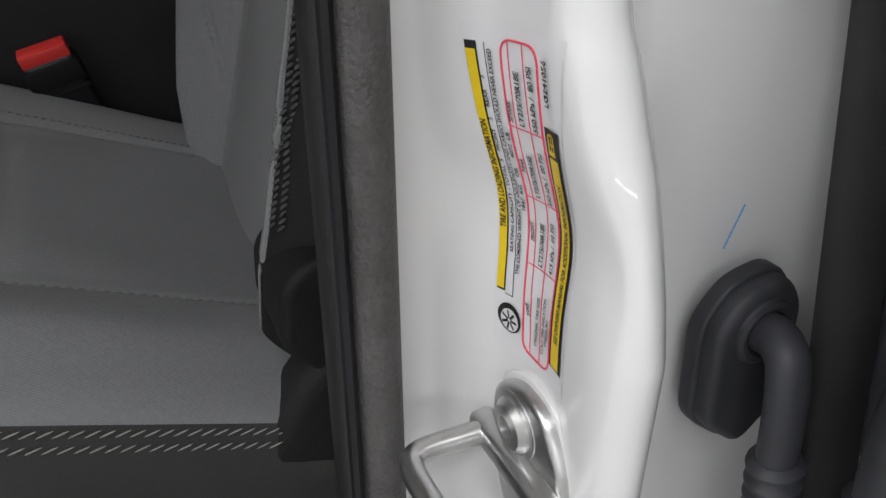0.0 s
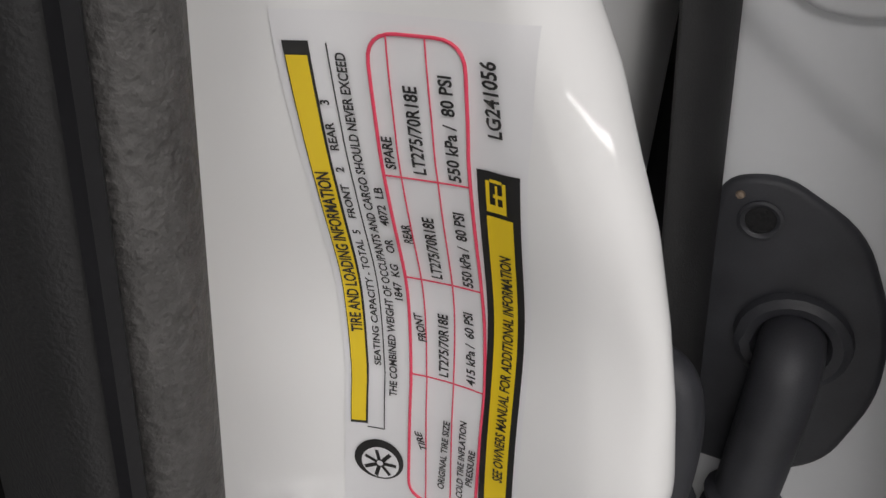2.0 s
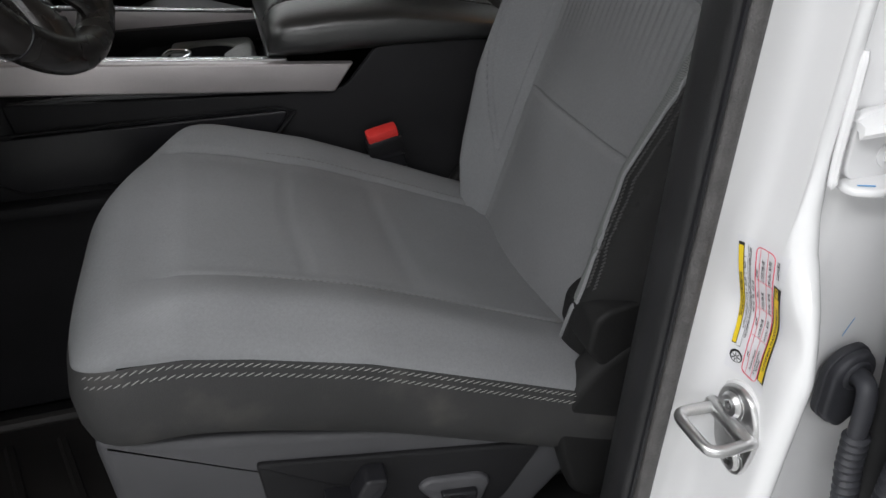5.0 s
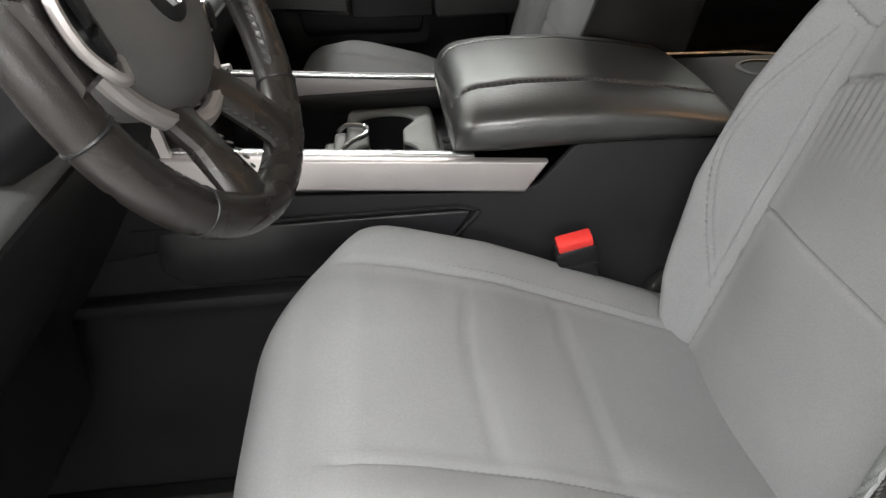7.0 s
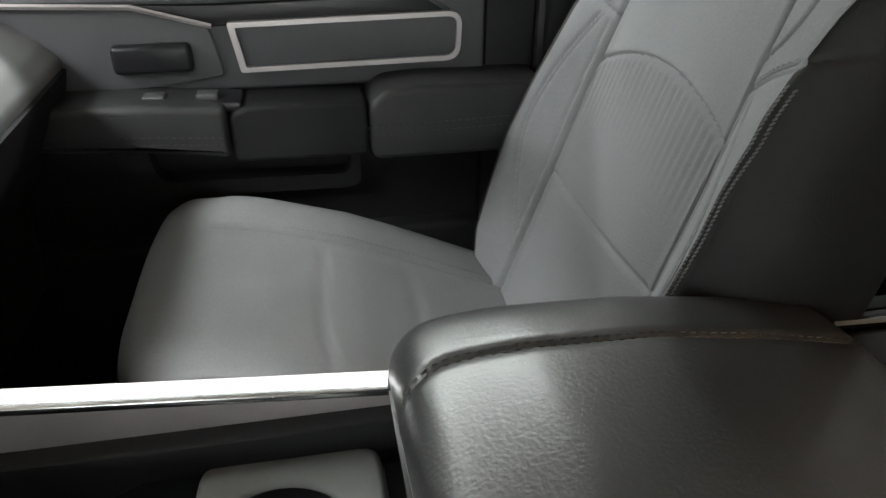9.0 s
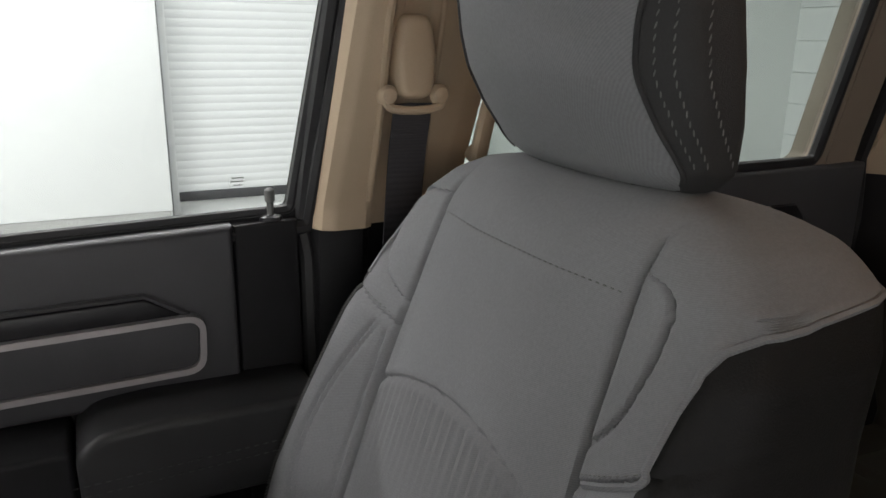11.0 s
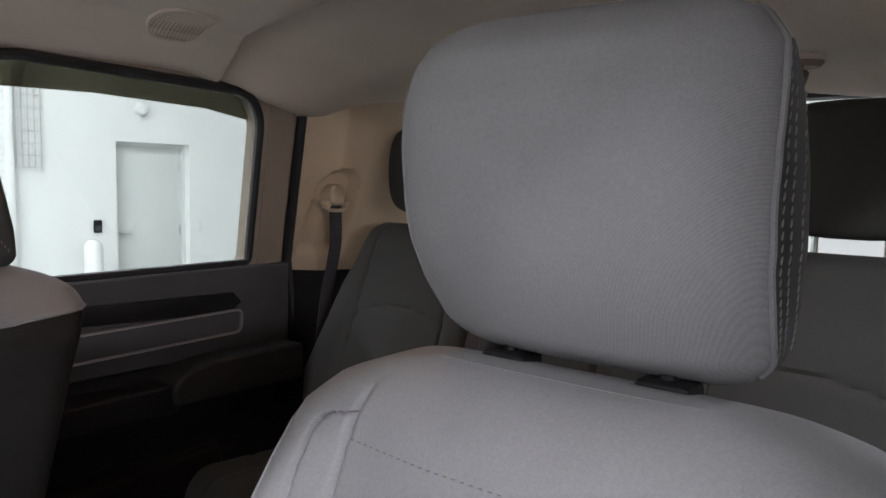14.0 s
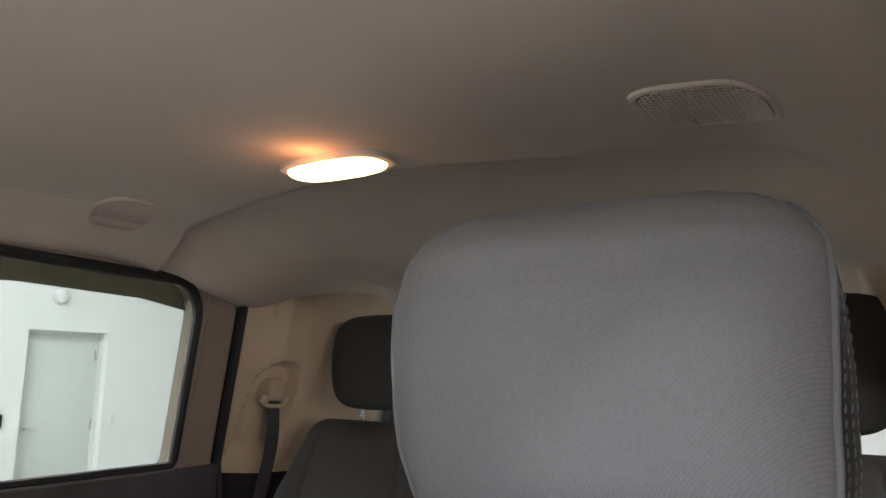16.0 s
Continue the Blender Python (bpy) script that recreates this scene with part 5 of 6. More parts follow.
def tray_rings():
    """Outer edge and well edge of the tray, by bearing from its middle."""
    rim, well = [], []
    for k in range(144):
        a = 6.28318 * k / 144
        dx, dy = math.cos(a), math.sin(a)
        r = 0.004
        while wells(-0.029 + r * dx, 0.010 + r * dy) < 1.0:
            r += 0.0004
        well.append(r)
        ex = (0.081 if dx > 0 else 0.061) / max(1e-6, abs(dx))
        ey = (0.140 if dy > 0 else 0.112) / max(1e-6, abs(dy))
        rim.append((ex ** -12 + ey ** -12) ** (-1 / 12))
    for _ in range(2):
        well = [(well[k - 1] + 2 * well[k] + well[(k + 1) % 144]) / 4 for k in range(144)]
    return rim, well


RIM, WELL = tray_rings()


def tray_ring(radii, grow_by, z):
    return [V(-0.029 + (radii[k] + grow_by) * math.cos(6.28318 * k / 144), 0.010 + (radii[k] + grow_by) * math.sin(6.28318 * k / 144), z) for k in range(144)]


tray = part("cup_tray", loft([tray_ring(RIM, 0, 1.03), tray_ring(RIM, 0, tray_z - 0.014), tray_ring(RIM, -0.002, tray_z - 0.006), tray_ring(RIM, -0.007, tray_z - 0.001), tray_ring(RIM, -0.012, tray_z), tray_ring(WELL, 0.004, tray_z), tray_ring(WELL, 0.001, tray_z - 0.0015), tray_ring(WELL, 0.0, tray_z - 0.005)], True, False), TRAY, con, "grey plastic cup holder tray", 60)
part("well_liner", loft([tray_ring(WELL, 0.0006, tray_z - 0.004), tray_ring(WELL, -0.001, tray_z - 0.03), tray_ring(WELL, -0.003, tray_z - 0.075), tray_ring([0.35 * r for r in WELL], 0, tray_z - 0.076), tray_ring([0.02 * r for r in WELL], 0, tray_z - 0.076)], True, False), SMOOTH, tray, "black cup wells", 25)
part("tray_body", rbox((-0.088, -0.098, 1.0), (0.050, 0.148, 1.07), 0.006), SMOOTH, con)
part("well_spring", prism(rounded([(-0.040, 0.045), (-0.016, 0.045), (-0.02, 0.072), (-0.036, 0.072)], 0.006), "z", 1.085, 1.115, 0.008, 3), SMOOTH, tray)
part("ashtray_clip", join(rbox((-0.124, -0.012, 1.105), (-0.104, 0.050, 1.140), 0.006, 3), rbox((-0.108, -0.018, 1.100), (-0.088, 0.060, 1.152), 0.006, 3)), TRAY, tray)
part("clip_bail", tube(curve([(-0.098, -0.040, 1.150), (-0.092, -0.034, 1.161), (-0.078, -0.012, 1.163), (-0.058, 0.014, 1.163), (-0.055, 0.036, 1.163), (-0.062, 0.050, 1.163), (-0.088, 0.060, 1.162), (-0.102, 0.060, 1.152)], 4), 0.0042, 8, False, 0.7), CHROME, tray, "chrome wire bail")
usb = thing("metal_clip", (-0.02, -0.055, 1.09), "small shiny metal clip lying in a cup well", "clip")
part("clip_body", turned(rbox((-0.058, -0.045, 1.090), (-0.012, -0.030, 1.118), 0.003), about((-0.03, -0.05, 1.09), "Z", 12)), CHROME, usb)
part("clip_foot", rbox((-0.060, -0.056, 1.081), (-0.046, -0.040, 1.122), 0.002), CHROME, usb)
part("clip_ring", tube([(-0.004 + 0.013 * math.cos(a), -0.018 + 0.014 * math.sin(a), 1.108 + 0.012 * math.sin(a)) for a in span(0, 6.0, 18)], 0.002, 6, True), CHROME, usb)


# padded console lid
def lid_fn(p, x):
    """A section across the lid at x: p runs round from -1 to 1."""
    a = (x - 0.060) / 0.375
    zt = lerp([(0.0, 1.252), (0.1, 1.262), (0.25, 1.266), (0.5, 1.263), (0.75, 1.248), (1.0, 1.228)], a)
    zb = lerp([(0.0, 1.190), (0.2, 1.190), (1.0, 1.195)], a)
    e = max(0.0, 1 - (x - 0.060) / 0.03, 1 - (0.435 - x) / 0.02)
    t = math.sqrt(max(0.02, 1 - e * e))
    w = 0.188 * (0.95 + 0.05 * sm(0, 0.18, a)) * (0.9 + 0.1 * t)
    if x < 0.09:
        w *= 0.97 + 0.03 * t
    ang = p * math.pi
    cy, cz = math.sin(ang), math.cos(ang)
    y = w * math.copysign(abs(cy) ** 0.62, cy)
    mid, half = (zt * t ** 0.4 + zb * (1 - t ** 0.4) + zb) / 2, (zt - zb) / 2 * t ** 0.4
    z = mid + half * math.copysign(abs(cz) ** 0.55, cz)
    if cz > 0:
        z += 0.007 * (1 - (y / w) ** 2) * t
    for s in (-1, 1):
        d = (y - s * w * 0.56) / 0.004
        if cz > 0:
            z -= 0.004 * math.exp(-d * d)
    return V(x, y, z)


xs_l = [0.060 + 0.375 * (0.5 - 0.5 * math.cos(math.pi * t)) for t in span(0, 1, 60)]
lid = part("armrest_lid", sheet(lid_fn, span(-1, 1, 141), xs_l), LEATHER, con, "padded black armrest lid")
for s in (-1, 1):
    for off in (0.535, 0.585):
        run = []
        for x in xs_l[4:-3]:
            ring = [lid_fn(p, x) for p in span(-0.5, 0.5, 141)]
            w = max(q.y for q in ring)
            run.append(min(ring, key=lambda q: abs(q.y - s * w * off)) + V(0, 0, 0.0008))
        part("stitching", stitches(run, 0.005, 0.0035, 0.0008), THREAD_DARK, lid)
cupr = part("rear_cup_panel", prism(rounded([(0.445, -0.16), (0.445, 0.16), (0.66, 0.14), (0.66, -0.14)], 0.03), "z", 1.13, 1.205, 0.01), PLASTIC, con)
part("rear_cup_rim", tube([(0.445, -0.158, 1.21), (0.58, -0.155, 1.206), (0.675, -0.13, 1.20), (0.69, 0, 1.198), (0.675, 0.13, 1.20), (0.58, 0.155, 1.206), (0.445, 0.158, 1.21)], 0.004, 6), CHROME, cupr)
for q in (-0.07, 0.07):
    part("rear_cup_well", lathe([(0, 0.042), (0.003, 0.044), (0.004, 0.036), (-0.05, 0.034), (-0.051, 0)], (0.58, q, 1.203), (0, 0, 1), 20), SMOOTH, cupr)

# driver's belt buckle
bk = thing("belt_buckle", (0.24, -0.205, 0.95), "black belt buckle with a red release button", "belt buckle")
bdir = Matrix.Translation(V(0.207, -0.222, 1.086)) @ Matrix.Rotation(radians(-12), 4, "Y") @ Matrix.Rotation(radians(14), 4, "X")
bz = rbox((-0.026, -0.013, -0.075), (0.026, 0.013, 0.0), 0.007, 3)
part("housing", turned(bz, bdir), SMOOTH, bk)
part("button", turned(rbox((-0.0235, -0.011, -0.006), (0.0235, 0.011, 0.010), 0.003), bdir), RED, bk, "red release button")
part("rim", turned(join(rbox((-0.027, -0.014, -0.030), (0.027, 0.014, -0.006), 0.003), rbox((-0.0265, -0.0135, -0.040), (0.0265, 0.0135, -0.034), 0.002)), bdir), PLASTIC, bk)
part("stalk", turned(rbox((-0.020, -0.008, -0.17), (0.020, 0.008, -0.07), 0.006), bdir), PLASTIC, bk)

# ---- floor mat ----
fm = thing("floor_mat", (-0.4, -0.45, 0.66), "ribbed black rubber floor mat in the footwell", "floor mat")
part("sheet", prism(rounded([(-0.92, -0.80), (-0.18, -0.80), (-0.18, -0.20), (-0.92, -0.20)], 0.05), "z", 0.660, 0.668, 0.003), MAT, fm)
for k in range(9):
    x = -0.86 + 0.075 * k
    part("rib", tube([(x, -0.74, 0.669), (x + 0.05, -0.60, 0.670), (x + 0.05, -0.42, 0.670), (x, -0.27, 0.669)], 0.008, 6), MAT, fm)
part("raised_edge", tube([(-0.90, -0.78, 0.672), (-0.20, -0.78, 0.672), (-0.20, -0.22, 0.672), (-0.90, -0.22, 0.672)], 0.012, 8, True), MAT, fm)

# ---- dashboard ----
dash = thing("dashboard", (-0.7, 0, 0.9), "dark grey dashboard with a centre stack of knobs", "dashboard")


def dash_fn(p, y):
    prof = curve([(-1.0, 0, 1.38), (-0.80, 0, 1.43), (-0.55, 0, 1.44), (-0.44, 0, 1.415), (-0.40, 0, 1.385), (-0.35, 0, 1.352), (-0.312, 0, 1.322), (-0.302, 0, 1.296), (-0.33, 0, 1.22), (-0.42, 0, 1.08), (-0.52, 0, 0.96), (-0.66, 0, 0.86), (-0.95, 0, 0.80)], 8)
    q = prof[int(round(p * (len(prof) - 1)))]
    return V(q.x - (0.03 if y < -0.2 else 0.0), y, q.z)


part("dash_shell", thick(sheet(dash_fn, span(0, 0.58, 57), span(-0.82, 0.82, 30)), 0.006), DASH_TOP, dash, "grey grained dash top")
part("dash_lower", thick(sheet(dash_fn, span(0.58, 1.0, 41), span(-0.82, 0.82, 30)), 0.006), PLASTIC, dash)
part("dash_strip", tube([(-0.395, 0.19, 1.388), (-0.395, 0.80, 1.388)], 0.005, 8), CHROME, dash, "chrome strip")
part("glove_bin", prism(rounded([(0.24, 1.18), (0.76, 1.18), (0.74, 0.98), (0.26, 0.98)], 0.02), "x", -0.50, -0.385, 0.01), PLASTIC, dash)
TILT = about((-0.305, 0, 1.30), "Y", -8)


def stack(bm):
    return turned(bm, TILT)


part("stack_body", stack(rbox((-0.45, -0.185, 1.10), (-0.308, 0.185, 1.50), 0.012)), PLASTIC, dash)
part("stack_bezel", stack(frame_bm(rounded([(-0.180, 1.19), (0.182, 1.19), (0.190, 1.49), (-0.188, 1.49)], 0.03), rounded([(-0.170, 1.20), (0.172, 1.20), (0.180, 1.48), (-0.178, 1.48)], 0.025), "x", -0.314, -0.300)), SILVER, dash)
part("screen", stack(rbox((-0.312, -0.13, 1.40), (-0.304, 0.10, 1.475), 0.003)), SMOOTH, dash)
part("upper_face", stack(rbox((-0.312, -0.165, 1.355), (-0.305, 0.168, 1.398), 0.003)), DASH_TOP, dash)
part("lower_face", stack(rbox((-0.312, -0.165, 1.275), (-0.305, 0.168, 1.350), 0.003)), PLASTIC_GREY, dash)
for y, z, r in ((0.145, 1.378, 0.019), (0.140, 1.320, 0.023), (0.068, 1.316, 0.024), (-0.005, 1.316, 0.024)):
    kn = part("knob", stack(lathe([(0, r * 1.1), (0.010, r * 1.1), (0.012, r), (0.030, r * 0.94), (0.034, r * 0.85), (0.035, 0)], (-0.308, y, z), (1, 0, 0), 28)), SMOOTH, dash, "black rotary knob")
    part("knob_ring", stack(lathe([(0.020, r * 1.0), (0.022, r * 1.04), (0.029, r * 1.01), (0.031, r * 0.95)], (-0.308, y, z), (1, 0, 0), 28)), CHROME, kn, "chrome ring")
part("key_strip", stack(rbox((-0.311, -0.15, 1.262), (-0.302, 0.165, 1.272), 0.003)), CHROME, dash)
for k in range(7):
    part("toggle", stack(rbox((-0.311, 0.0 + 0.022 * k, 1.228), (-0.272, 0.017 + 0.022 * k, 1.243), 0.004)), TRAY if k % 2 else SILVER, dash)
for k in range(6):
    part("stack_button", stack(rbox((-0.311, -0.14 + 0.045 * k, 1.366), (-0.300, -0.105 + 0.045 * k, 1.384), 0.003)), PLASTIC_GREY, dash)
part("stack_foot", stack(rbox((-0.36, -0.165, 1.05), (-0.318, 0.165, 1.20), 0.01)), SMOOTH, dash)
for y in (-0.03, 0.05):
    part("port_flap", stack(rbox((-0.322, y, 1.10), (-0.312, y + 0.05, 1.125), 0.004)), SILVER, dash)
part("knee_panel", prism(rounded([(-0.80, 1.16), (-0.20, 1.16), (-0.22, 0.90), (-0.80, 0.90)], 0.03), "x", -0.56, -0.45, 0.02), PLASTIC, dash)

# ---- steering wheel ----
SWC = V(-0.186, -0.457, 1.460)
sw = thing("steering_wheel", SWC, "black leather steering wheel with silver trim and spokes", "steering wheel")
RW_ = 0.182


SW_N = V(math.cos(0.40) * math.cos(0.15), -math.sin(0.15), math.sin(0.40)).normalized()
SW_A = (V(0, 1, 0) - SW_N * SW_N.y).normalized()
SW_U = SW_N.cross(SW_A)


def swp(x, y, z):
    """x: across to the passenger side, y: up the wheel's face, z: out towards the driver."""
    k = sm(0.150, 0.085, math.hypot(x, y))
    return SWC + (SW_A * x + SW_U * (y + 0.014 * k) + SW_N * (z - 0.034 * k)) * 0.90


part("rim", tube([swp(RW_ * math.sin(a), RW_ * math.cos(a), 0) for a in span(0, 6.28318 * 71 / 72, 72)], 0.0180, 16, True), WHEEL, sw, "black leather rim")
for k in (0.9, 1.75, 2.35, 3.93, 4.53, 5.38):
    part("rim_seam", tube([swp((RW_ + 0.0199 * math.cos(b)) * math.sin(k), (RW_ + 0.0199 * math.cos(b)) * math.cos(k), 0.0199 * math.sin(b)) for b in span(0, 6.28 * 19 / 20, 20)], 0.0013, 5, True), SMOOTH, sw)
for a0, a1 in ((1.15, 2.30), (3.98, 5.13)):
    for q in (0.0, 0.5):
        run = [swp((RW_ - 0.0200 + 0.004 * q) * math.sin(a), (RW_ - 0.0200 + 0.004 * q) * math.cos(a), 0.006 + 0.006 * q) for a in span(a0, a1, 120)]
        part("stitching", stitches(run, 0.0085, 0.0, 0.0014, slant=0.9 - 1.8 * q, side=(1, 0, 0)), THREAD_DARK, sw)
hub = []
for h, r in ((-0.07, 0.06), (-0.03, 0.088), (0.0, 0.098), (0.018, 0.097), (0.036, 0.084), (0.046, 0.055), (0.049, 0.025), (0.0495, 0.002)):
    hub.append([swp(r * 1.02 * math.copysign(abs(math.cos(a)) ** 0.8, math.cos(a)) * (1 - 0.18 * max(0, -math.sin(a))), r * 1.02 * math.copysign(abs(math.sin(a)) ** 0.8, math.sin(a)) + 0.004, h) for a in span(0, 6.28318 * 47 / 48, 48)])
part("hub_pad", loft(hub), HUB, sw, "dark grey airbag pad")
badge = part("hub_badge", loft([[swp(r * 0.85 * math.cos(a), r * math.sin(a) + 0.004, h) for a in span(0, 6.28318 * 27 / 28, 28)] for h, r in ((0.042, 0.036), (0.050, 0.035), (0.052, 0.030), (0.052, 0.001))]), PLASTIC, sw, "dark oval badge")
for q in (-1, 1):
    part("badge_mark", loft([[swp(q * x + w * t, y, z) for t, z in ((-1, 0.050), (-0.4, 0.056), (0.4, 0.056), (1, 0.050))] for x, y, w in ((0.004, -0.018, 0.004), (0.012, -0.004, 0.008), (0.016, 0.014, 0.007), (0.010, 0.026, 0.005))]), CHROME, badge, "chrome emblem shape")
for q in (-1, 1):
    part("spoke", loft([[swp(q * x, y + dy, z) for dy, z in ((-0.034 * k, 0.000), (-0.036 * k, 0.018), (-0.030 * k, 0.026), (0.030 * k, 0.026), (0.036 * k, 0.018), (0.034 * k, 0.0))] for x, y, k in ((0.07, 0.015, 1.0), (0.12, 0.018, 1.0), (0.185, 0.022, 0.95))]), WHEEL, sw)
    part("spoke_trim", tube(curve([swp(q * 0.088, 0.052, 0.030), swp(q * 0.14, 0.056, 0.030), swp(q * 0.163, 0.045, 0.029), swp(q * 0.168, 0.010, 0.029), swp(q * 0.150, -0.018, 0.030), swp(q * 0.10, -0.022, 0.032)], 6), 0.0042, 8), SILVER, sw, "silver spoke trim")
    part("button_panel", loft([[swp(q * x, y, h) for x, y in ((0.092, -0.016), (0.148, -0.012), (0.162, 0.010), (0.158, 0.040), (0.14, 0.050), (0.092, 0.047))] for h in (0.02, 0.029)]), SMOOTH, sw)
    for k in range(4):
        part("spoke_button", loft([[swp(q * (0.110 + 0.028 * (k % 2)) + 0.011 * a, 0.030 - 0.026 * (k // 2) + 0.0095 * b, h) for a, b in ((-1, -1), (1, -1), (1, 1), (-1, 1))] for h in (0.028, 0.033)]), PLASTIC, sw)
    part("lower_spoke", loft([[swp(q * x + w * math.cos(t), y + 0.25 * w * math.cos(t) * q, 0.004 + 0.014 * math.sin(t)) for t in span(0, 6.28318 * 13 / 14, 14)] for x, y, w in ((0.034, -0.070, 0.026), (0.048, -0.110, 0.024), (0.060, -0.145, 0.027), (0.072, -0.178, 0.036))]), WHEEL, sw, "leather lower spoke")
    run = [swp(q * (0.034 + 0.026 * t) - q * 0.024, -0.075 - 0.08 * t, 0.010) for t in span(0, 1, 12)]
    part("stitching", stitches(run, 0.007, 0.0015, 0.0013, slant=0.8, side=(0, 1, 0)), THREAD_DARK, sw)
part("hub_trim", tube([swp(0.098 * math.sin(a), 0.108 * math.cos(a) + 0.002, 0.010) for a in span(1.75, 4.53, 40)], 0.008, 10), SILVER, sw, "silver hub trim")
part("column", tube([swp(0, 0, -0.05), swp(0, -0.02, -0.14), swp(0, -0.03, -0.38)], [0.05, 0.06, 0.07], 14), SMOOTH, sw)


# ---- driver's door pillar with the tyre label ----
jam = thing("door_pillar", (0.42, -0.86, 0.70), "white painted door pillar with a tyre label and rubber seal", "door pillar", kind="structure")


def ridge_y(z):
    return lerp([(0.70, -0.898), (1.0, -0.901), (1.11, -0.904), (1.131, -0.900), (1.150, -0.895), (1.169, -0.889), (1.184, -0.8825), (1.20, -0.876), (1.211, -0.870), (1.24, -0.8615), (1.28, -0.856), (1.9, -0.852)], z)


def jamb_section(z):
    r = ridge_y(z)
    sh = 0.035 * (z - 1.13) - 0.001
    low = 0.008 * math.exp(-((z - 1.10) / 0.07) ** 2)
    wave = 0.0042 * math.exp(-((z - 1.142) / 0.022) ** 2) - 0.0028 * math.exp(-((z - 1.205) / 0.035) ** 2)
    pts = [(0.334, -0.796), (0.346, -0.797), (0.358, -0.7985), (0.367, -0.802), (0.3755, -0.811), (0.382 + low * 0.3, -0.826), (0.384 + low * 0.5, -0.842), (0.385 + low * 0.4, -0.856), (0.385, r + 0.022), (0.386, r + 0.010), (0.390, r + 0.003), (0.397, r), (0.404, r + 0.003), (0.410, r + 0.012), (0.416, min(-0.846, r + 0.035)), (0.428, -0.852), (0.450, -0.855), (0.472, -0.856), (0.50, -0.857), (0.56, -0.858)]
    ins = max(0.0, z - 1.46) * 0.32
    share = [0, 0, 0, 0.5, 1, 1, 1, 1, 1, 1, 0.5] + [0] * 9
    return [V(x + sh + wave * k, y + ins, z) for (x, y), k in zip(pts, share)]


zs_j = span(0.70, 1.02, 16) + span(1.03, 1.30, 80) + span(1.31, 1.90, 36)
part("jamb", loft([[p for p in curve(jamb_section(z), 4)] for z in zs_j], False, False), PAINT, jam, "glossy white jamb panel")
part("jamb_bead", join(tube(curve([(0.4095, -0.856, 1.36), (0.408, -0.8575, 1.32), (0.407, -0.859, 1.285), (0.406, -0.862, 1.262)], 6), [0.002] + [0.0035] * 17 + [0.001], 8)), PAINT, jam)


def seal_path(dx, dy):
    return [V(0.340 + dx + 0.050 * (z - 1.15), -0.817 + dy + max(0, z - 1.46) * 0.32, z) for z in span(0.70, 1.90, 40)]


part("door_seal", tube(seal_path(-0.0026, 0.0026), 0.0102, 18), RUBBER_GREY, jam, "grey textured rubber door seal")
part("seal_lip", tube(seal_path(-0.008, 0.006), 0.0035, 8), RUBBER, jam)
trim_sec = [(0.338, -0.811), (0.330, -0.818), (0.3235, -0.815), (0.3225, -0.805), (0.329, -0.777), (0.342, -0.753), (0.364, -0.722), (0.40, -0.69), (0.46, -0.675), (0.55, -0.68)]
part("pillar_cover", thick(loft([[V(x + 0.055 * (z - 1.19), y + max(0, z - 1.46) * 0.32, z) for x, y, _ in curve([(a, b, 0) for a, b in trim_sec], 5)] for z in span(0.70, 1.46, 24)], False, False), 0.004), PAD, jam, "black textured pillar cover")
part("pillar_cover_bead", tube([V(0.327 + 0.055 * (z - 1.19), -0.8195, z) for z in span(0.70, 1.46, 12)], 0.0025, 6), SMOOTH, jam)

# ---- tyre label ----
lab = thing("tyre_label", (0.38, -0.84, 1.08), "white tyre and loading label with yellow bars", "label")
LZ0 = 1.07


def jamb_x(y, z):
    pts = curve(jamb_section(z), 4)
    for a, b in zip(pts, pts[1:]):
        if b.y <= y <= a.y:
            t = (a.y - y) / max(1e-9, a.y - b.y)
            return a.x + (b.x - a.x) * t
    return pts[-1].x


def on_label(a, b, lift=0.0006):
    """A place on the label: a metres up its length, b from 0 (inner edge) to 1 (outer edge)."""
    z = LZ0 + a + 0.002 * b
    yi = lerp([(0.0000, -0.8271), (0.0350, -0.8265), (0.0500, -0.8260), (0.0665, -0.8235), (0.0840, -0.8215), (0.0995, -0.8200), (0.1150, -0.8180), (0.1300, -0.8160), (0.1400, -0.8150)], a)
    yo = lerp([(0.0000, -0.8716), (0.0200, -0.8710), (0.0710, -0.8670), (0.1085, -0.8640), (0.1160, -0.8640), (0.1400, -0.8625)], a)
    y = yi + (yo - yi) * b
    return V(jamb_x(y, z) - lift, y, z)


def patch(a0, a1, b0, b1, lift, material, name, parent, na=24, nb=10):
    return part(name, sheet(lambda a, b: on_label(a, b, lift), span(a0, a1, na), span(b0, b1, nb)), material, parent)


patch(0.0091, 0.1357, -0.035, 1.03, 0.0004, LABEL, "label_sheet", lab, 60, 16)
patch(0.0350, 0.1300, 0.0, 0.098, 0.0008, INK, "bar_border", lab)
patch(0.0360, 0.1273, 0.008, 0.090, 0.0011, YELLOW, "yellow_bar", lab)
patch(0.0197, 0.1082, 0.7927, 1.0, 0.0008, INK, "bar_border", lab)
patch(0.0207, 0.0985, 0.8327, 0.965, 0.0011, YELLOW, "yellow_bar", lab)
for a0, a1, b0, b1 in ((-0.0037, -0.0029, 0.85, 0.95), (0.0028, 0.0035, 0.87, 0.93), (-0.0037, 0.0031, 0.85, 0.868), (-0.0037, 0.0031, 0.932, 0.95), (-0.0029, -0.002, 0.868, 0.932), (-0.0004, 0.0004, 0.885, 0.932), (-0.002, 0.0023, 0.896, 0.908)):
    patch(0.1032 + a0, 0.1032 + a1, b0 - 0.015, b1 - 0.015, 0.0011, YELLOW, "book_mark", lab, 4, 4)


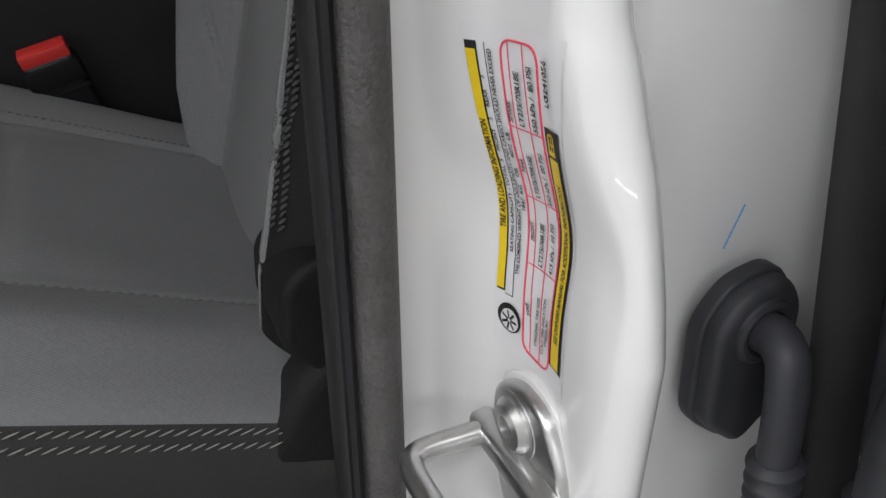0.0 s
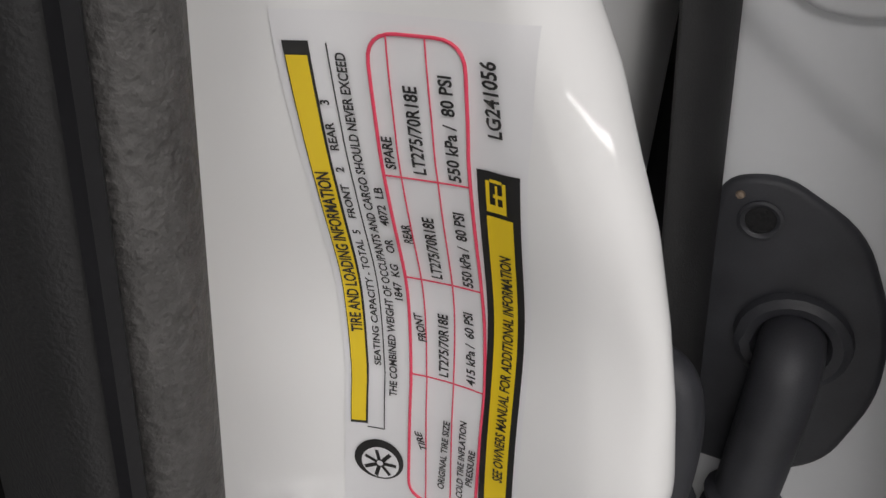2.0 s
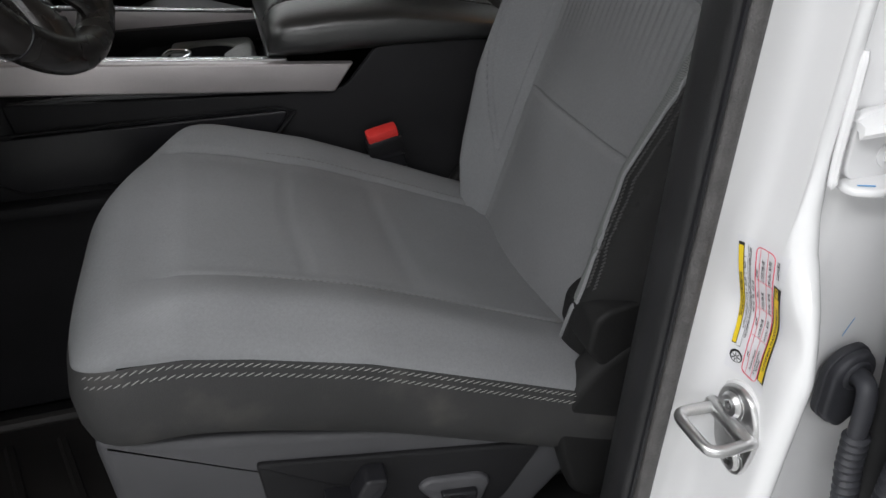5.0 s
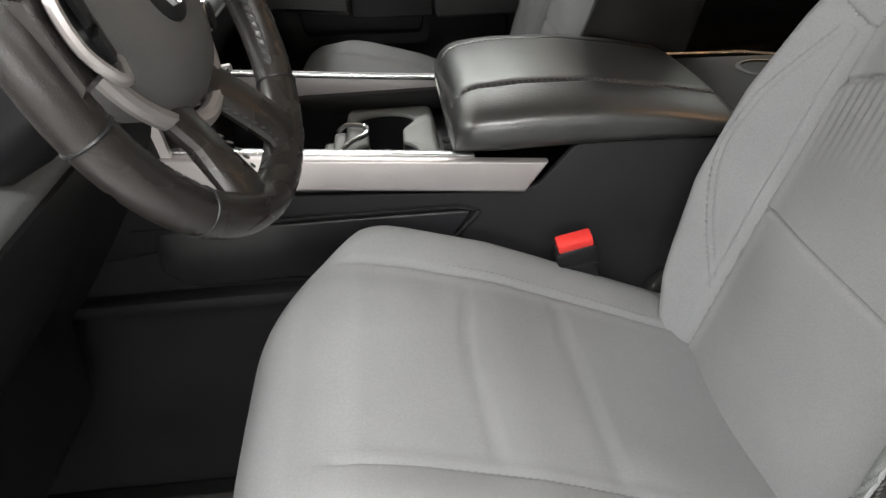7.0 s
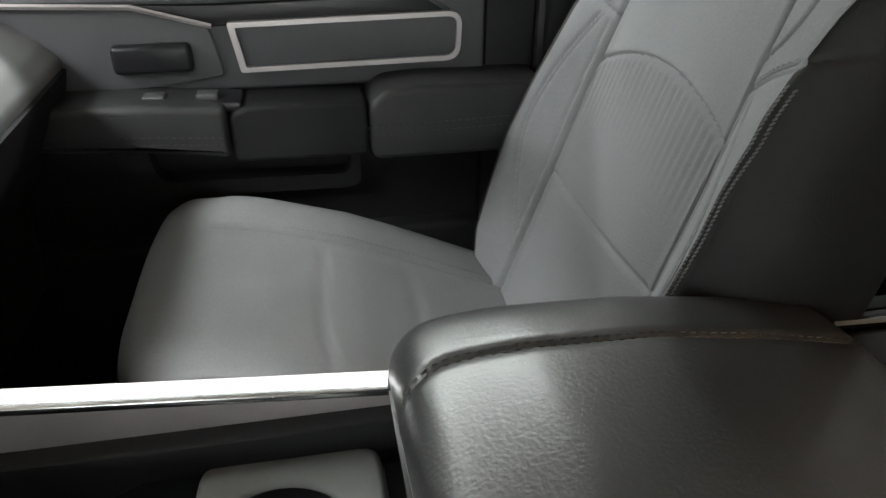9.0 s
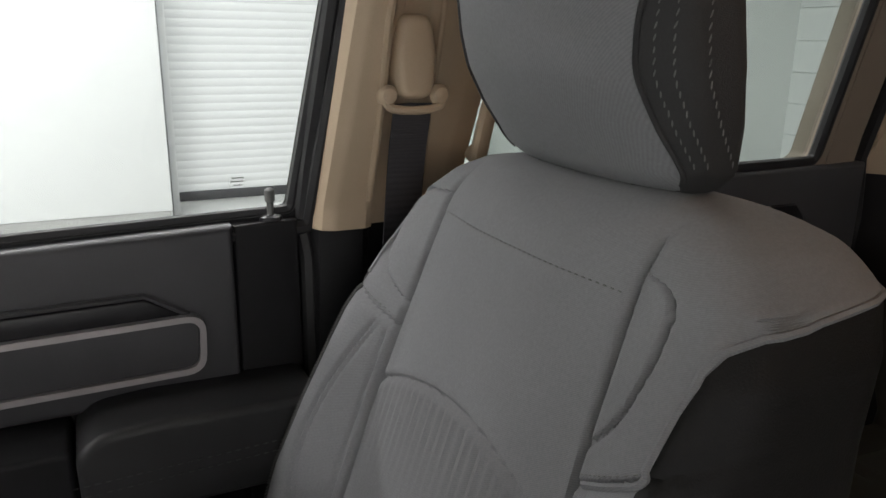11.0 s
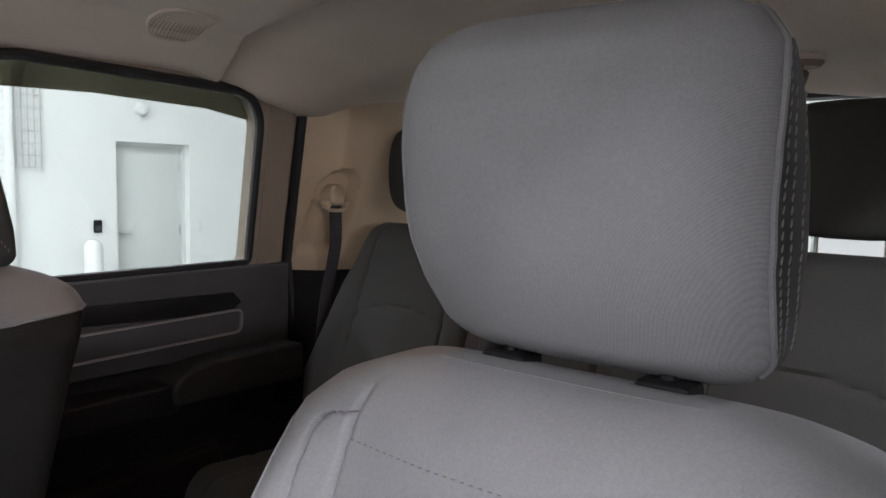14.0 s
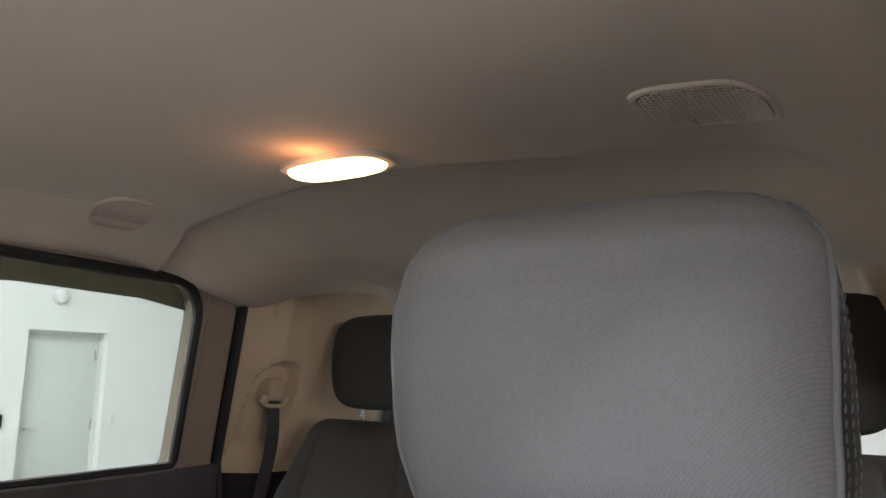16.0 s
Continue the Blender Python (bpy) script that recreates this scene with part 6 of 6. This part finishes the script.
def line(a0, b0, a1, b1, w, material, name="rule", lift=0.0009):
    n = 30
    pts = [on_label(a0 + (a1 - a0) * t, b0 + (b1 - b0) * t, lift) for t in span(0, 1, n)]
    bm = bmesh.new()
    d = (pts[-1] - pts[0]).normalized()
    side = d.cross(V(1, 0, 0)).normalized() * (w / 2)
    L = [bm.verts.new(p + side) for p in pts]
    R = [bm.verts.new(p - side) for p in pts]
    for i in range(n - 1):
        bm.faces.new((L[i], L[i + 1], R[i + 1], R[i]))
    return part(name, bm, material, lab)


# red table
def inner_b(a):
    return lerp([(0.0163, 0.348), (0.0518, 0.345), (0.0773, 0.344), (0.1033, 0.334), (0.1283, 0.330)], a)


def outer_b(a):
    return lerp([(0.0174, 0.775), (0.0524, 0.791), (0.0775, 0.763), (0.1035, 0.757), (0.1285, 0.749)], a)


path = []
for a, k in rounded([(0.0141, 0.0), (0.1322, 0.0), (0.1322, 0.019), (0.0141, 0.019)], 0.006, 6):
    path.append((a, inner_b(a) + (outer_b(a) - inner_b(a)) * k / 0.019))
dense = []
for (a0, b0), (a1, b1) in zip(path, path[1:] + path[:1]):
    n = max(1, int(abs(a1 - a0) / 0.004))
    for i in range(n):
        a = a0 + (a1 - a0) * i / n
        if n > 1:
            side = 0.0 if b0 < 0.55 else 1.0
            dense.append((a, inner_b(a) + (outer_b(a) - inner_b(a)) * side) if 0.0208 < a < 0.1259 else (a, b0 + (b1 - b0) * i / n))
        else:
            dense.append((a, b0))
border = []
for (a0, b0), (a1, b1) in zip(dense, dense[1:] + dense[:1]):
    border.append(tube([on_label(a0, b0, 0.0007), on_label(a1, b1, 0.0007)], 0.00038, 6))
part("table_border", join(*border), INK_RED, lab)
for table in ([(0.0141, 0.461), (0.0521, 0.440), (0.0771, 0.434), (0.1032, 0.423), (0.1318, 0.417)], [(0.0138, 0.618), (0.0518, 0.602), (0.0768, 0.603), (0.1038, 0.602), (0.1318, 0.583)]):
    part("rule", tube([on_label(a, lerp(table, a), 0.0008) for a in span(0.0145, 0.1318, 40)], 0.00018, 5), INK_RED, lab)
for a in (0.0518, 0.0773, 0.1033):
    part("rule", tube([on_label(a + 0.0004 * t, inner_b(a) + (outer_b(a) - inner_b(a)) * t, 0.0008) for t in span(0, 1, 14)], 0.00018, 5), INK_RED, lab)
part("rule", tube([on_label(a, lerp([(0.0341, 0.196), (0.1297, 0.166)], a), 0.0008) for a in span(0.0341, 0.1297, 30)], 0.00014, 5), INK, lab)
part("rule", tube([on_label(0.0341, b, 0.0008) for b in span(0.098, 0.196, 4)], 0.00014, 5), INK, lab)


def words(text, a0, a1, b, size, b1=None):
    """Lettering that runs up the label from a0 to a1, its foot at b across."""
    cu = bpy.data.curves.new("lettering", "FONT")
    cu.body, cu.size, cu.resolution_u, cu.offset = text, 1.0, 3, 0.024
    tmp = bpy.data.objects.new("lettering", cu)
    scene.collection.objects.link(tmp)
    me = bpy.data.meshes.new_from_object(tmp.evaluated_get(bpy.context.evaluated_depsgraph_get()))
    bpy.data.objects.remove(tmp)
    bpy.data.curves.remove(cu)
    bm = bmesh.new()
    bm.from_mesh(me)
    bpy.data.meshes.remove(me)
    wide = max(v.co.x for v in bm.verts)
    for v in bm.verts:
        t = v.co.x / wide
        v.co = on_label(a0 + (a1 - a0) * t, b + ((b1 or b) - b) * t - v.co.y * size / 0.044, 0.0014)
    return part("lettering", bm, INK, lab)


words("TIRE AND LOADING INFORMATION", 0.0609, 0.1029, 0.083, 0.0036, 0.076)
words("SEATING CAPACITY - TOTAL  5    FRONT    2     REAR     3", 0.0527, 0.1187, 0.178, 0.0023, 0.145)
words("THE COMBINED WEIGHT OF OCCUPANTS AND CARGO SHOULD NEVER EXCEED", 0.0450, 0.1281, 0.271, 0.0027, 0.243)
words("1847  KG    OR     4072  LB", 0.0704, 0.1004, 0.322, 0.0027, 0.320)
words("TIRE", 0.0311, 0.0362, 0.467, 0.0027, 0.425)
words("FRONT", 0.0611, 0.0682, 0.448, 0.0029, 0.421)
words("REAR", 0.0872, 0.0922, 0.431, 0.0029, 0.430)
words("SPARE", 0.1052, 0.1122, 0.412, 0.0031, 0.405)
words("ORIGINAL TIRE SIZE", 0.0209, 0.0419, 0.577, 0.0025, 0.601)
words("LT275/70R18E", 0.0534, 0.0694, 0.575, 0.0035, 0.569)
words("LT275/70R18E", 0.0789, 0.0949, 0.559, 0.0036, 0.558)
words("LT275/70R18E", 0.1049, 0.1230, 0.557, 0.0038, 0.541)
words("COLD TIRE INFLATION", 0.0206, 0.0436, 0.696, 0.0025, 0.704)
words("PRESSURE", 0.0255, 0.0365, 0.753, 0.0025, 0.767)
words("415 kPa /  60 PSI", 0.0536, 0.0716, 0.739, 0.0032, 0.710)
words("550 kPa /  80 PSI", 0.0786, 0.0976, 0.726, 0.0034, 0.718)
words("550 kPa /  80 PSI", 0.1046, 0.1257, 0.723, 0.0036, 0.693)
words("SEE OWNERS MANUAL FOR ADDITIONAL INFORMATION", 0.0312, 0.0897, 0.939, 0.0036, 0.943)
words("LG241056", 0.1152, 0.1293, 0.916, 0.0042, 0.879)


def dot(a, b, r, material, lift, name):
    pts = [on_label(a + r * math.sin(t), b + r * math.cos(t) / 0.0435 * 1.0, lift) for t in span(0, 6.28318 * 27 / 28, 28)]
    bm = bmesh.new()
    bm.faces.new([bm.verts.new(p) for p in pts])
    return part(name, bm, material, lab)


dot(0.0242, 0.170, 0.0064, INK, 0.0009, "tyre_mark")
dot(0.0235, 0.180, 0.0049, LABEL, 0.0012, "rim_mark")
for k in range(7):
    t = k * 0.8976
    line(0.0235 + 0.0008 * math.sin(t), 0.180 + 0.0008 * math.cos(t) / 0.0435, 0.0235 + 0.0043 * math.sin(t), 0.180 + 0.0043 * math.cos(t) / 0.0435, 0.0011, INK, "spoke_mark", 0.0015)

# ---- striker ----
st = thing("door_striker", (0.385, -0.86, 0.99), "zinc plated door striker with a wire loop and torx bolts", "door striker")
plate_o = rounded([(-0.832, 1.064), (-0.850, 1.076), (-0.870, 1.074), (-0.883, 1.052), (-0.886, 1.030), (-0.880, 1.000), (-0.868, 0.986), (-0.850, 0.988), (-0.836, 1.005), (-0.828, 1.035)], 0.009)
part("plate", prism(plate_o, "x", 0.377, 0.386, 0.003, 3), STEEL, st)
part("plate_rim", prism([(-0.857 + (y + 0.857) * 1.08, 1.031 + (z - 1.031) * 1.07) for y, z in plate_o], "x", 0.382, 0.388, 0.001), PAINT, st)
part("centre_rib", rbox((0.368, -0.886, 1.033), (0.380, -0.824, 1.046), 0.004, 3), STEEL, st)
for y, z in ((-0.851, 1.056), (-0.864, 1.005)):
    part("washer", lathe([(0, 0.0145), (0.0015, 0.0145), (0.0018, 0.012)], (0.378, y, z), (-1, 0, 0), 28), STEEL, st)
    part("bolt", lathe([(0.001, 0.0118), (0.003, 0.0118), (0.0055, 0.0095), (0.0062, 0.0058), (0.0062, 0.0050), (0.003, 0.0045), (0.003, 0)], (0.378, y, z), (-1, 0, 0), 6 * 5), STEEL, st, "torx bolt")
    part("drive_socket", lathe([(0, 0.0046), (0.0004, 0.0046), (0.0005, 0)], (0.3752, y, z), (-1, 0, 0), 6), SMOOTH, st)
part("loop", tube(curve([(0.378, -0.834, 1.040), (0.362, -0.833, 1.040), (0.347, -0.832, 1.040), (0.339, -0.834, 1.040), (0.336, -0.841, 1.040), (0.336, -0.858, 1.040), (0.337, -0.874, 1.040), (0.341, -0.881, 1.040), (0.350, -0.883, 1.040), (0.364, -0.883, 1.040), (0.379, -0.882, 1.040)], 6), 0.0052, 14), STEEL, st, "bent wire loop")

# ---- rear door seen at its front edge ----
rdr = thing("rear_driver_door", (0.95, -0.93, 0.72), "white painted rear door, closed, with its hinge gap open to view", "car door")


def skin_y(z):
    return lerp([(0.74, -1.022), (0.90, -1.020), (1.00, -1.007), (1.06, -0.994), (1.15, -0.9745), (1.24, -0.9556), (1.34, -0.935), (1.455, -0.911)], z)


def seal_y(z):
    return -0.876 + 0.12 * (z - 1.2)


def door_end(y, z):
    """The door's front end: raised round the hinge, a pressed step running down to its outer edge."""
    step = sm(-0.005, 0.005, (1.190 + 0.72 * (y + 0.887)) - z)
    return V(0.516 + 0.004 * step + 0.010 * sm(seal_y(z) - 0.008, seal_y(z) + 0.002, y), y, z)


part("outer_skin", loft([[V(0.475, skin_y(z) + 0.013, z), V(0.456, skin_y(z) + 0.010, z), V(0.4465, skin_y(z) + 0.006, z), V(0.443, skin_y(z) + 0.001, z), V(0.4455, skin_y(z) - 0.004, z), V(0.455, skin_y(z) - 0.010, z), V(0.480, skin_y(z) - 0.021, z), V(0.54, skin_y(z) - 0.040, z), V(0.62, skin_y(z) - 0.055, z), V(0.9, skin_y(z) - 0.070, z), V(1.40, skin_y(z) - 0.064, z)] for z in span(0.74, 1.455, 40)], False, False), PAINT, rdr, "glossy white outer door skin")
part("edge_seal", thick(loft([[V(0.4575, skin_y(z) + 0.0145, z), V(0.452, skin_y(z) + 0.0128, z), V(0.4445, skin_y(z) + 0.0062, z), V(0.4418, skin_y(z) + 0.0028, z)] for z in span(0.74, 1.455, 40)], False, False), 0.003), RUBBER, rdr, "black rubber edge seal")
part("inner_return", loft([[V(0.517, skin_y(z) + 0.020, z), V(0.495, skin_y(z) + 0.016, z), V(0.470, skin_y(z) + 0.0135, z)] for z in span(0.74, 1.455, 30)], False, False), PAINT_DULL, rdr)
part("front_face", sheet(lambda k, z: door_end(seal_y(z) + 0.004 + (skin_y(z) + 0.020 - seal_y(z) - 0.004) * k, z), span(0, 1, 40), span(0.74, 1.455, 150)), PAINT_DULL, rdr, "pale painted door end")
part("body_seal", loft([[V(0.503 + 0.0115 * math.cos(a) * 0.85 - 0.004 * math.sin(a), seal_y(z) - 0.0035 * math.cos(a) + 0.007 * math.sin(a), z) for a in span(0, 6.28318 * 11 / 12, 12)] for z in span(0.74, 1.455, 30)]), RUBBER, rdr, "black body seal")
part("inner_panel", rbox((0.575, -0.88, 0.74), (1.40, -0.80, 1.45), 0.01), PLASTIC, rdr)
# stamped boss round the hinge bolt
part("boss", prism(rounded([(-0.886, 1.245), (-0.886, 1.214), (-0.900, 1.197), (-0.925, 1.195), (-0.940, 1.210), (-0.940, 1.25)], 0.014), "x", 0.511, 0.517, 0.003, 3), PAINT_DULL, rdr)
for y, z in ((-0.9175, 1.2245), (-0.902, 1.347)):
    part("washer", lathe([(0, 0.0135), (0.002, 0.0135), (0.0025, 0.010), (0.0026, 0)], (0.511, y, z), (-1, 0, 0), 24), RUST, rdr, "rusty washer")
    part("nut", lathe([(0.002, 0.0092), (0.009, 0.0092), (0.010, 0.0080), (0.0105, 0.005)], (0.511, y, z), (-1, 0, 0), 6), RUST, rdr, "rusty nut")
    part("stud", lathe([(0.009, 0.0045), (0.0225, 0.0045), (0.0245, 0.0028), (0.0246, 0)], (0.511, y, z), (-1, 0, 0), 14), STEEL, rdr, "threaded stud")
part("end_hole", lathe([(0, 0.0062), (0.0012, 0.0058), (0.0004, 0.0050), (0.0005, 0.0)], (0.5155, -0.9065, 1.318), (-1, 0, 0), 16), RUBBER, rdr, "small rubber plug")
part("rear_skin_low", rbox((0.52, -1.04, 0.70), (1.42, -0.90, 0.76), 0.01), PAINT, rdr)

# hinge between pillar and rear door
hg = thing("hinge_bracket", (0.45, -0.88, 1.24), "white painted steel door hinge bracket with two bolts", "hinge")
part("pillar_leaf", prism(rounded([(0.408, 1.316), (0.492, 1.322), (0.494, 1.262), (0.430, 1.250), (0.408, 1.262)], 0.010), "y", -0.853, -0.861, 0.002, 3), PAINT, hg)
part("lower_arm", prism(rounded([(0.406, -0.855), (0.404, -0.874), (0.422, -0.884), (0.448, -0.880), (0.492, -0.925), (0.512, -0.920), (0.500, -0.885), (0.472, -0.855)], 0.009), "z", 1.250, 1.258, 0.003, 3), PAINT, hg)
band = [(0.407, -0.858, 1.306), (0.416, -0.866, 1.311), (0.432, -0.874, 1.316), (0.452, -0.880, 1.330), (0.470, -0.886, 1.339), (0.490, -0.892, 1.340), (0.516, -0.902, 1.336)]
part("upper_arm", loft([[V(x, y + 0.016, z + 0.002), V(x, y - 0.006, z + 0.003), V(x, y - 0.011, z + 0.001), V(x, y - 0.012, z - 0.005), V(x, y - 0.009, z - 0.010), V(x, y - 0.006, z - 0.004), V(x, y + 0.016, z - 0.003)] for x, y, z in curve(band, 5)]), PAINT, hg)
part("door_leaf", prism(rounded([(-0.868, 1.328), (-0.935, 1.328), (-0.935, 1.262), (-0.868, 1.262)], 0.012), "x", 0.492, 0.500, 0.003, 3), PAINT, hg)
part("inner_lip", tube(curve([(0.468, -0.866, 1.312), (0.470, -0.872, 1.280), (0.474, -0.882, 1.268), (0.490, -0.900, 1.266), (0.505, -0.915, 1.266)], 6), 0.0055, 10), PAINT, hg)
part("pivot_pin", lathe([(0, 0.009), (0.003, 0.010), (0.076, 0.010), (0.079, 0.008), (0.080, 0)], (0.498, -0.920, 1.247), (0, 0, 1), 18), PAINT, hg)
part("pivot_head", lathe([(0, 0.014), (0.004, 0.014), (0.006, 0.011), (0.0065, 0)], (0.496, -0.915, 1.258), (0, 0, 1), 20), PAINT, hg)
part("stop_block", rbox((0.484, -0.930, 1.300), (0.502, -0.905, 1.312), 0.003), PAINT, hg)
for x, z in ((0.447, 1.277), (0.476, 1.279)):
    part("bolt", lathe([(0, 0.0118), (0.002, 0.0118), (0.0028, 0.0078), (0.010, 0.0074), (0.011, 0.006), (0.0111, 0)], (x, -0.860, z), (0, -1, 0), 6), PAINT, hg, "white painted hex bolt")
    part("bolt_washer", lathe([(0, 0.0125), (0.002, 0.0125), (0.0021, 0.009)], (x, -0.8605, z), (0, -1, 0), 20), PAINT, hg)
part("chalk_mark", tube([(0.412, -0.872, 1.2588), (0.424, -0.877, 1.2588)], 0.0006, 5), CRAYON, hg)

hg.scale, hg.location = (0.93, 0.97, 0.88), (0.455, -0.878, 1.2505)

# rubber wiring boots and plates
bel = []
for k in range(50):
    z = 1.038 - 0.0018 * k
    bel.append((z, 0.0098 + 0.0036 * (0.5 - 0.5 * math.cos(k * 2 * math.pi / 5))))
bt = thing("wiring_boot", (0.47, -0.88, 0.95), "black rubber wiring boot on the door pillar", "wiring boot", "wiring boots")
plate_b = rounded([(0.4545, 1.040), (0.4535, 1.088), (0.467, 1.104), (0.489, 1.107), (0.500, 1.092), (0.500, 1.040), (0.477, 1.020)], 0.008)
part("plate", prism(plate_b, "y", -0.852, -0.872, 0.005, 3), BOOT, bt)
part("plate_rim", prism(inset(plate_b, -0.0022), "y", -0.852, -0.862, 0.002), BOOT, bt)
part("collar", tube([(0.478 + 0.0125 * math.cos(a), -0.872, 1.084 + 0.0125 * math.sin(a)) for a in span(0, 6.28318 * 23 / 24, 24)], 0.003, 8, True), BOOT, bt)
part("elbow", tube(curve([(0.478, -0.868, 1.084), (0.476, -0.882, 1.086), (0.473, -0.892, 1.083), (0.471, -0.897, 1.072), (0.471, -0.899, 1.054), (0.472, -0.899, 1.034)], 6), 0.0092, 16), BOOT, bt)
part("bellows", tube([V(0.472 + 0.1 * (1.038 - z), -0.899 - 0.12 * max(0, 1.0 - z), z) for z, r in bel], [r for z, r in bel], 16), BOOT, bt, "ribbed bellows")
bt.location, bt.scale = (0.4645, -0.885, 0.958), (0.93, 0.82, 0.955)
part("chalk_mark", tube([(0.468, -0.8500, 1.116), (0.476, -0.8500, 1.134)], 0.0004, 5), CRAYON, bt)
b2 = thing("wiring_boot", (0.50, -0.92, 0.95), "black rubber wiring boot with round plate on the rear door edge", "wiring boot", "wiring boots")
plate_d = rounded([(-0.892, 1.150), (-0.910, 1.155), (-0.938, 1.141), (-0.954, 1.11), (-0.958, 1.08), (-0.950, 1.045), (-0.93, 1.03), (-0.892, 1.03)], 0.012)
part("plate", prism(plate_d, "x", 0.490, 0.503, 0.003, 3), BOOT, b2)
part("hole_rim", lathe([(-0.002, 0.0072), (0.0012, 0.0072), (0.0016, 0.0062), (0.0008, 0.0050), (-0.004, 0.0048)], (0.490, -0.907, 1.138), (-1, 0, 0), 20), BOOT, b2)
part("hole", lathe([(0.0002, 0.0050), (0.0004, 0.0)], (0.490, -0.907, 1.138), (-1, 0, 0), 16), CARPET, b2)
part("screw", lathe([(0, 0.0016), (0.001, 0.0013), (0.0013, 0)], (0.490, -0.899, 1.1455), (-1, 0, 0), 10), RUST, b2)
part("collar", tube([(0.488, -0.927 + 0.0150 * math.cos(a), 1.096 + 0.0150 * math.sin(a)) for a in span(0, 6.28318 * 23 / 24, 24)], 0.0042, 8, True), BOOT, b2)
part("elbow", tube(curve([(0.492, -0.927, 1.096), (0.480, -0.927, 1.097), (0.472, -0.927, 1.090), (0.469, -0.927, 1.074), (0.470, -0.927, 1.054), (0.472, -0.927, 1.034)], 6), 0.0108, 16), BOOT, b2)
part("bellows", tube([V(0.472, -0.927, z) for z, r in bel], [r * 1.06 for z, r in bel], 16), BOOT, b2, "ribbed bellows")
b2.location, b2.scale = (0.5265, -0.9195, 0.9385), (1, 1.05, 1)
plug = thing("body_plug", (0.435, -0.868, 1.38), "black oval rubber plug in the pillar", "plug")
part("plug_disc", loft([[V(0.441 + 0.017 * k * math.cos(a), -0.855 - h, 1.398 + 0.022 * k * math.sin(a)) for a in span(0, 6.28318 * 23 / 24, 24)] for h, k in ((0, 1.0), (0.003, 0.98), (0.004, 0.85), (0.0025, 0.7), (0.002, 0.02))]), RUBBER, plug)
part("plug_nub", lathe([(0, 0.006), (0.002, 0.005), (0.0022, 0)], (0.441, -0.857, 1.398), (0, -1, 0), 12), RUBBER, plug)
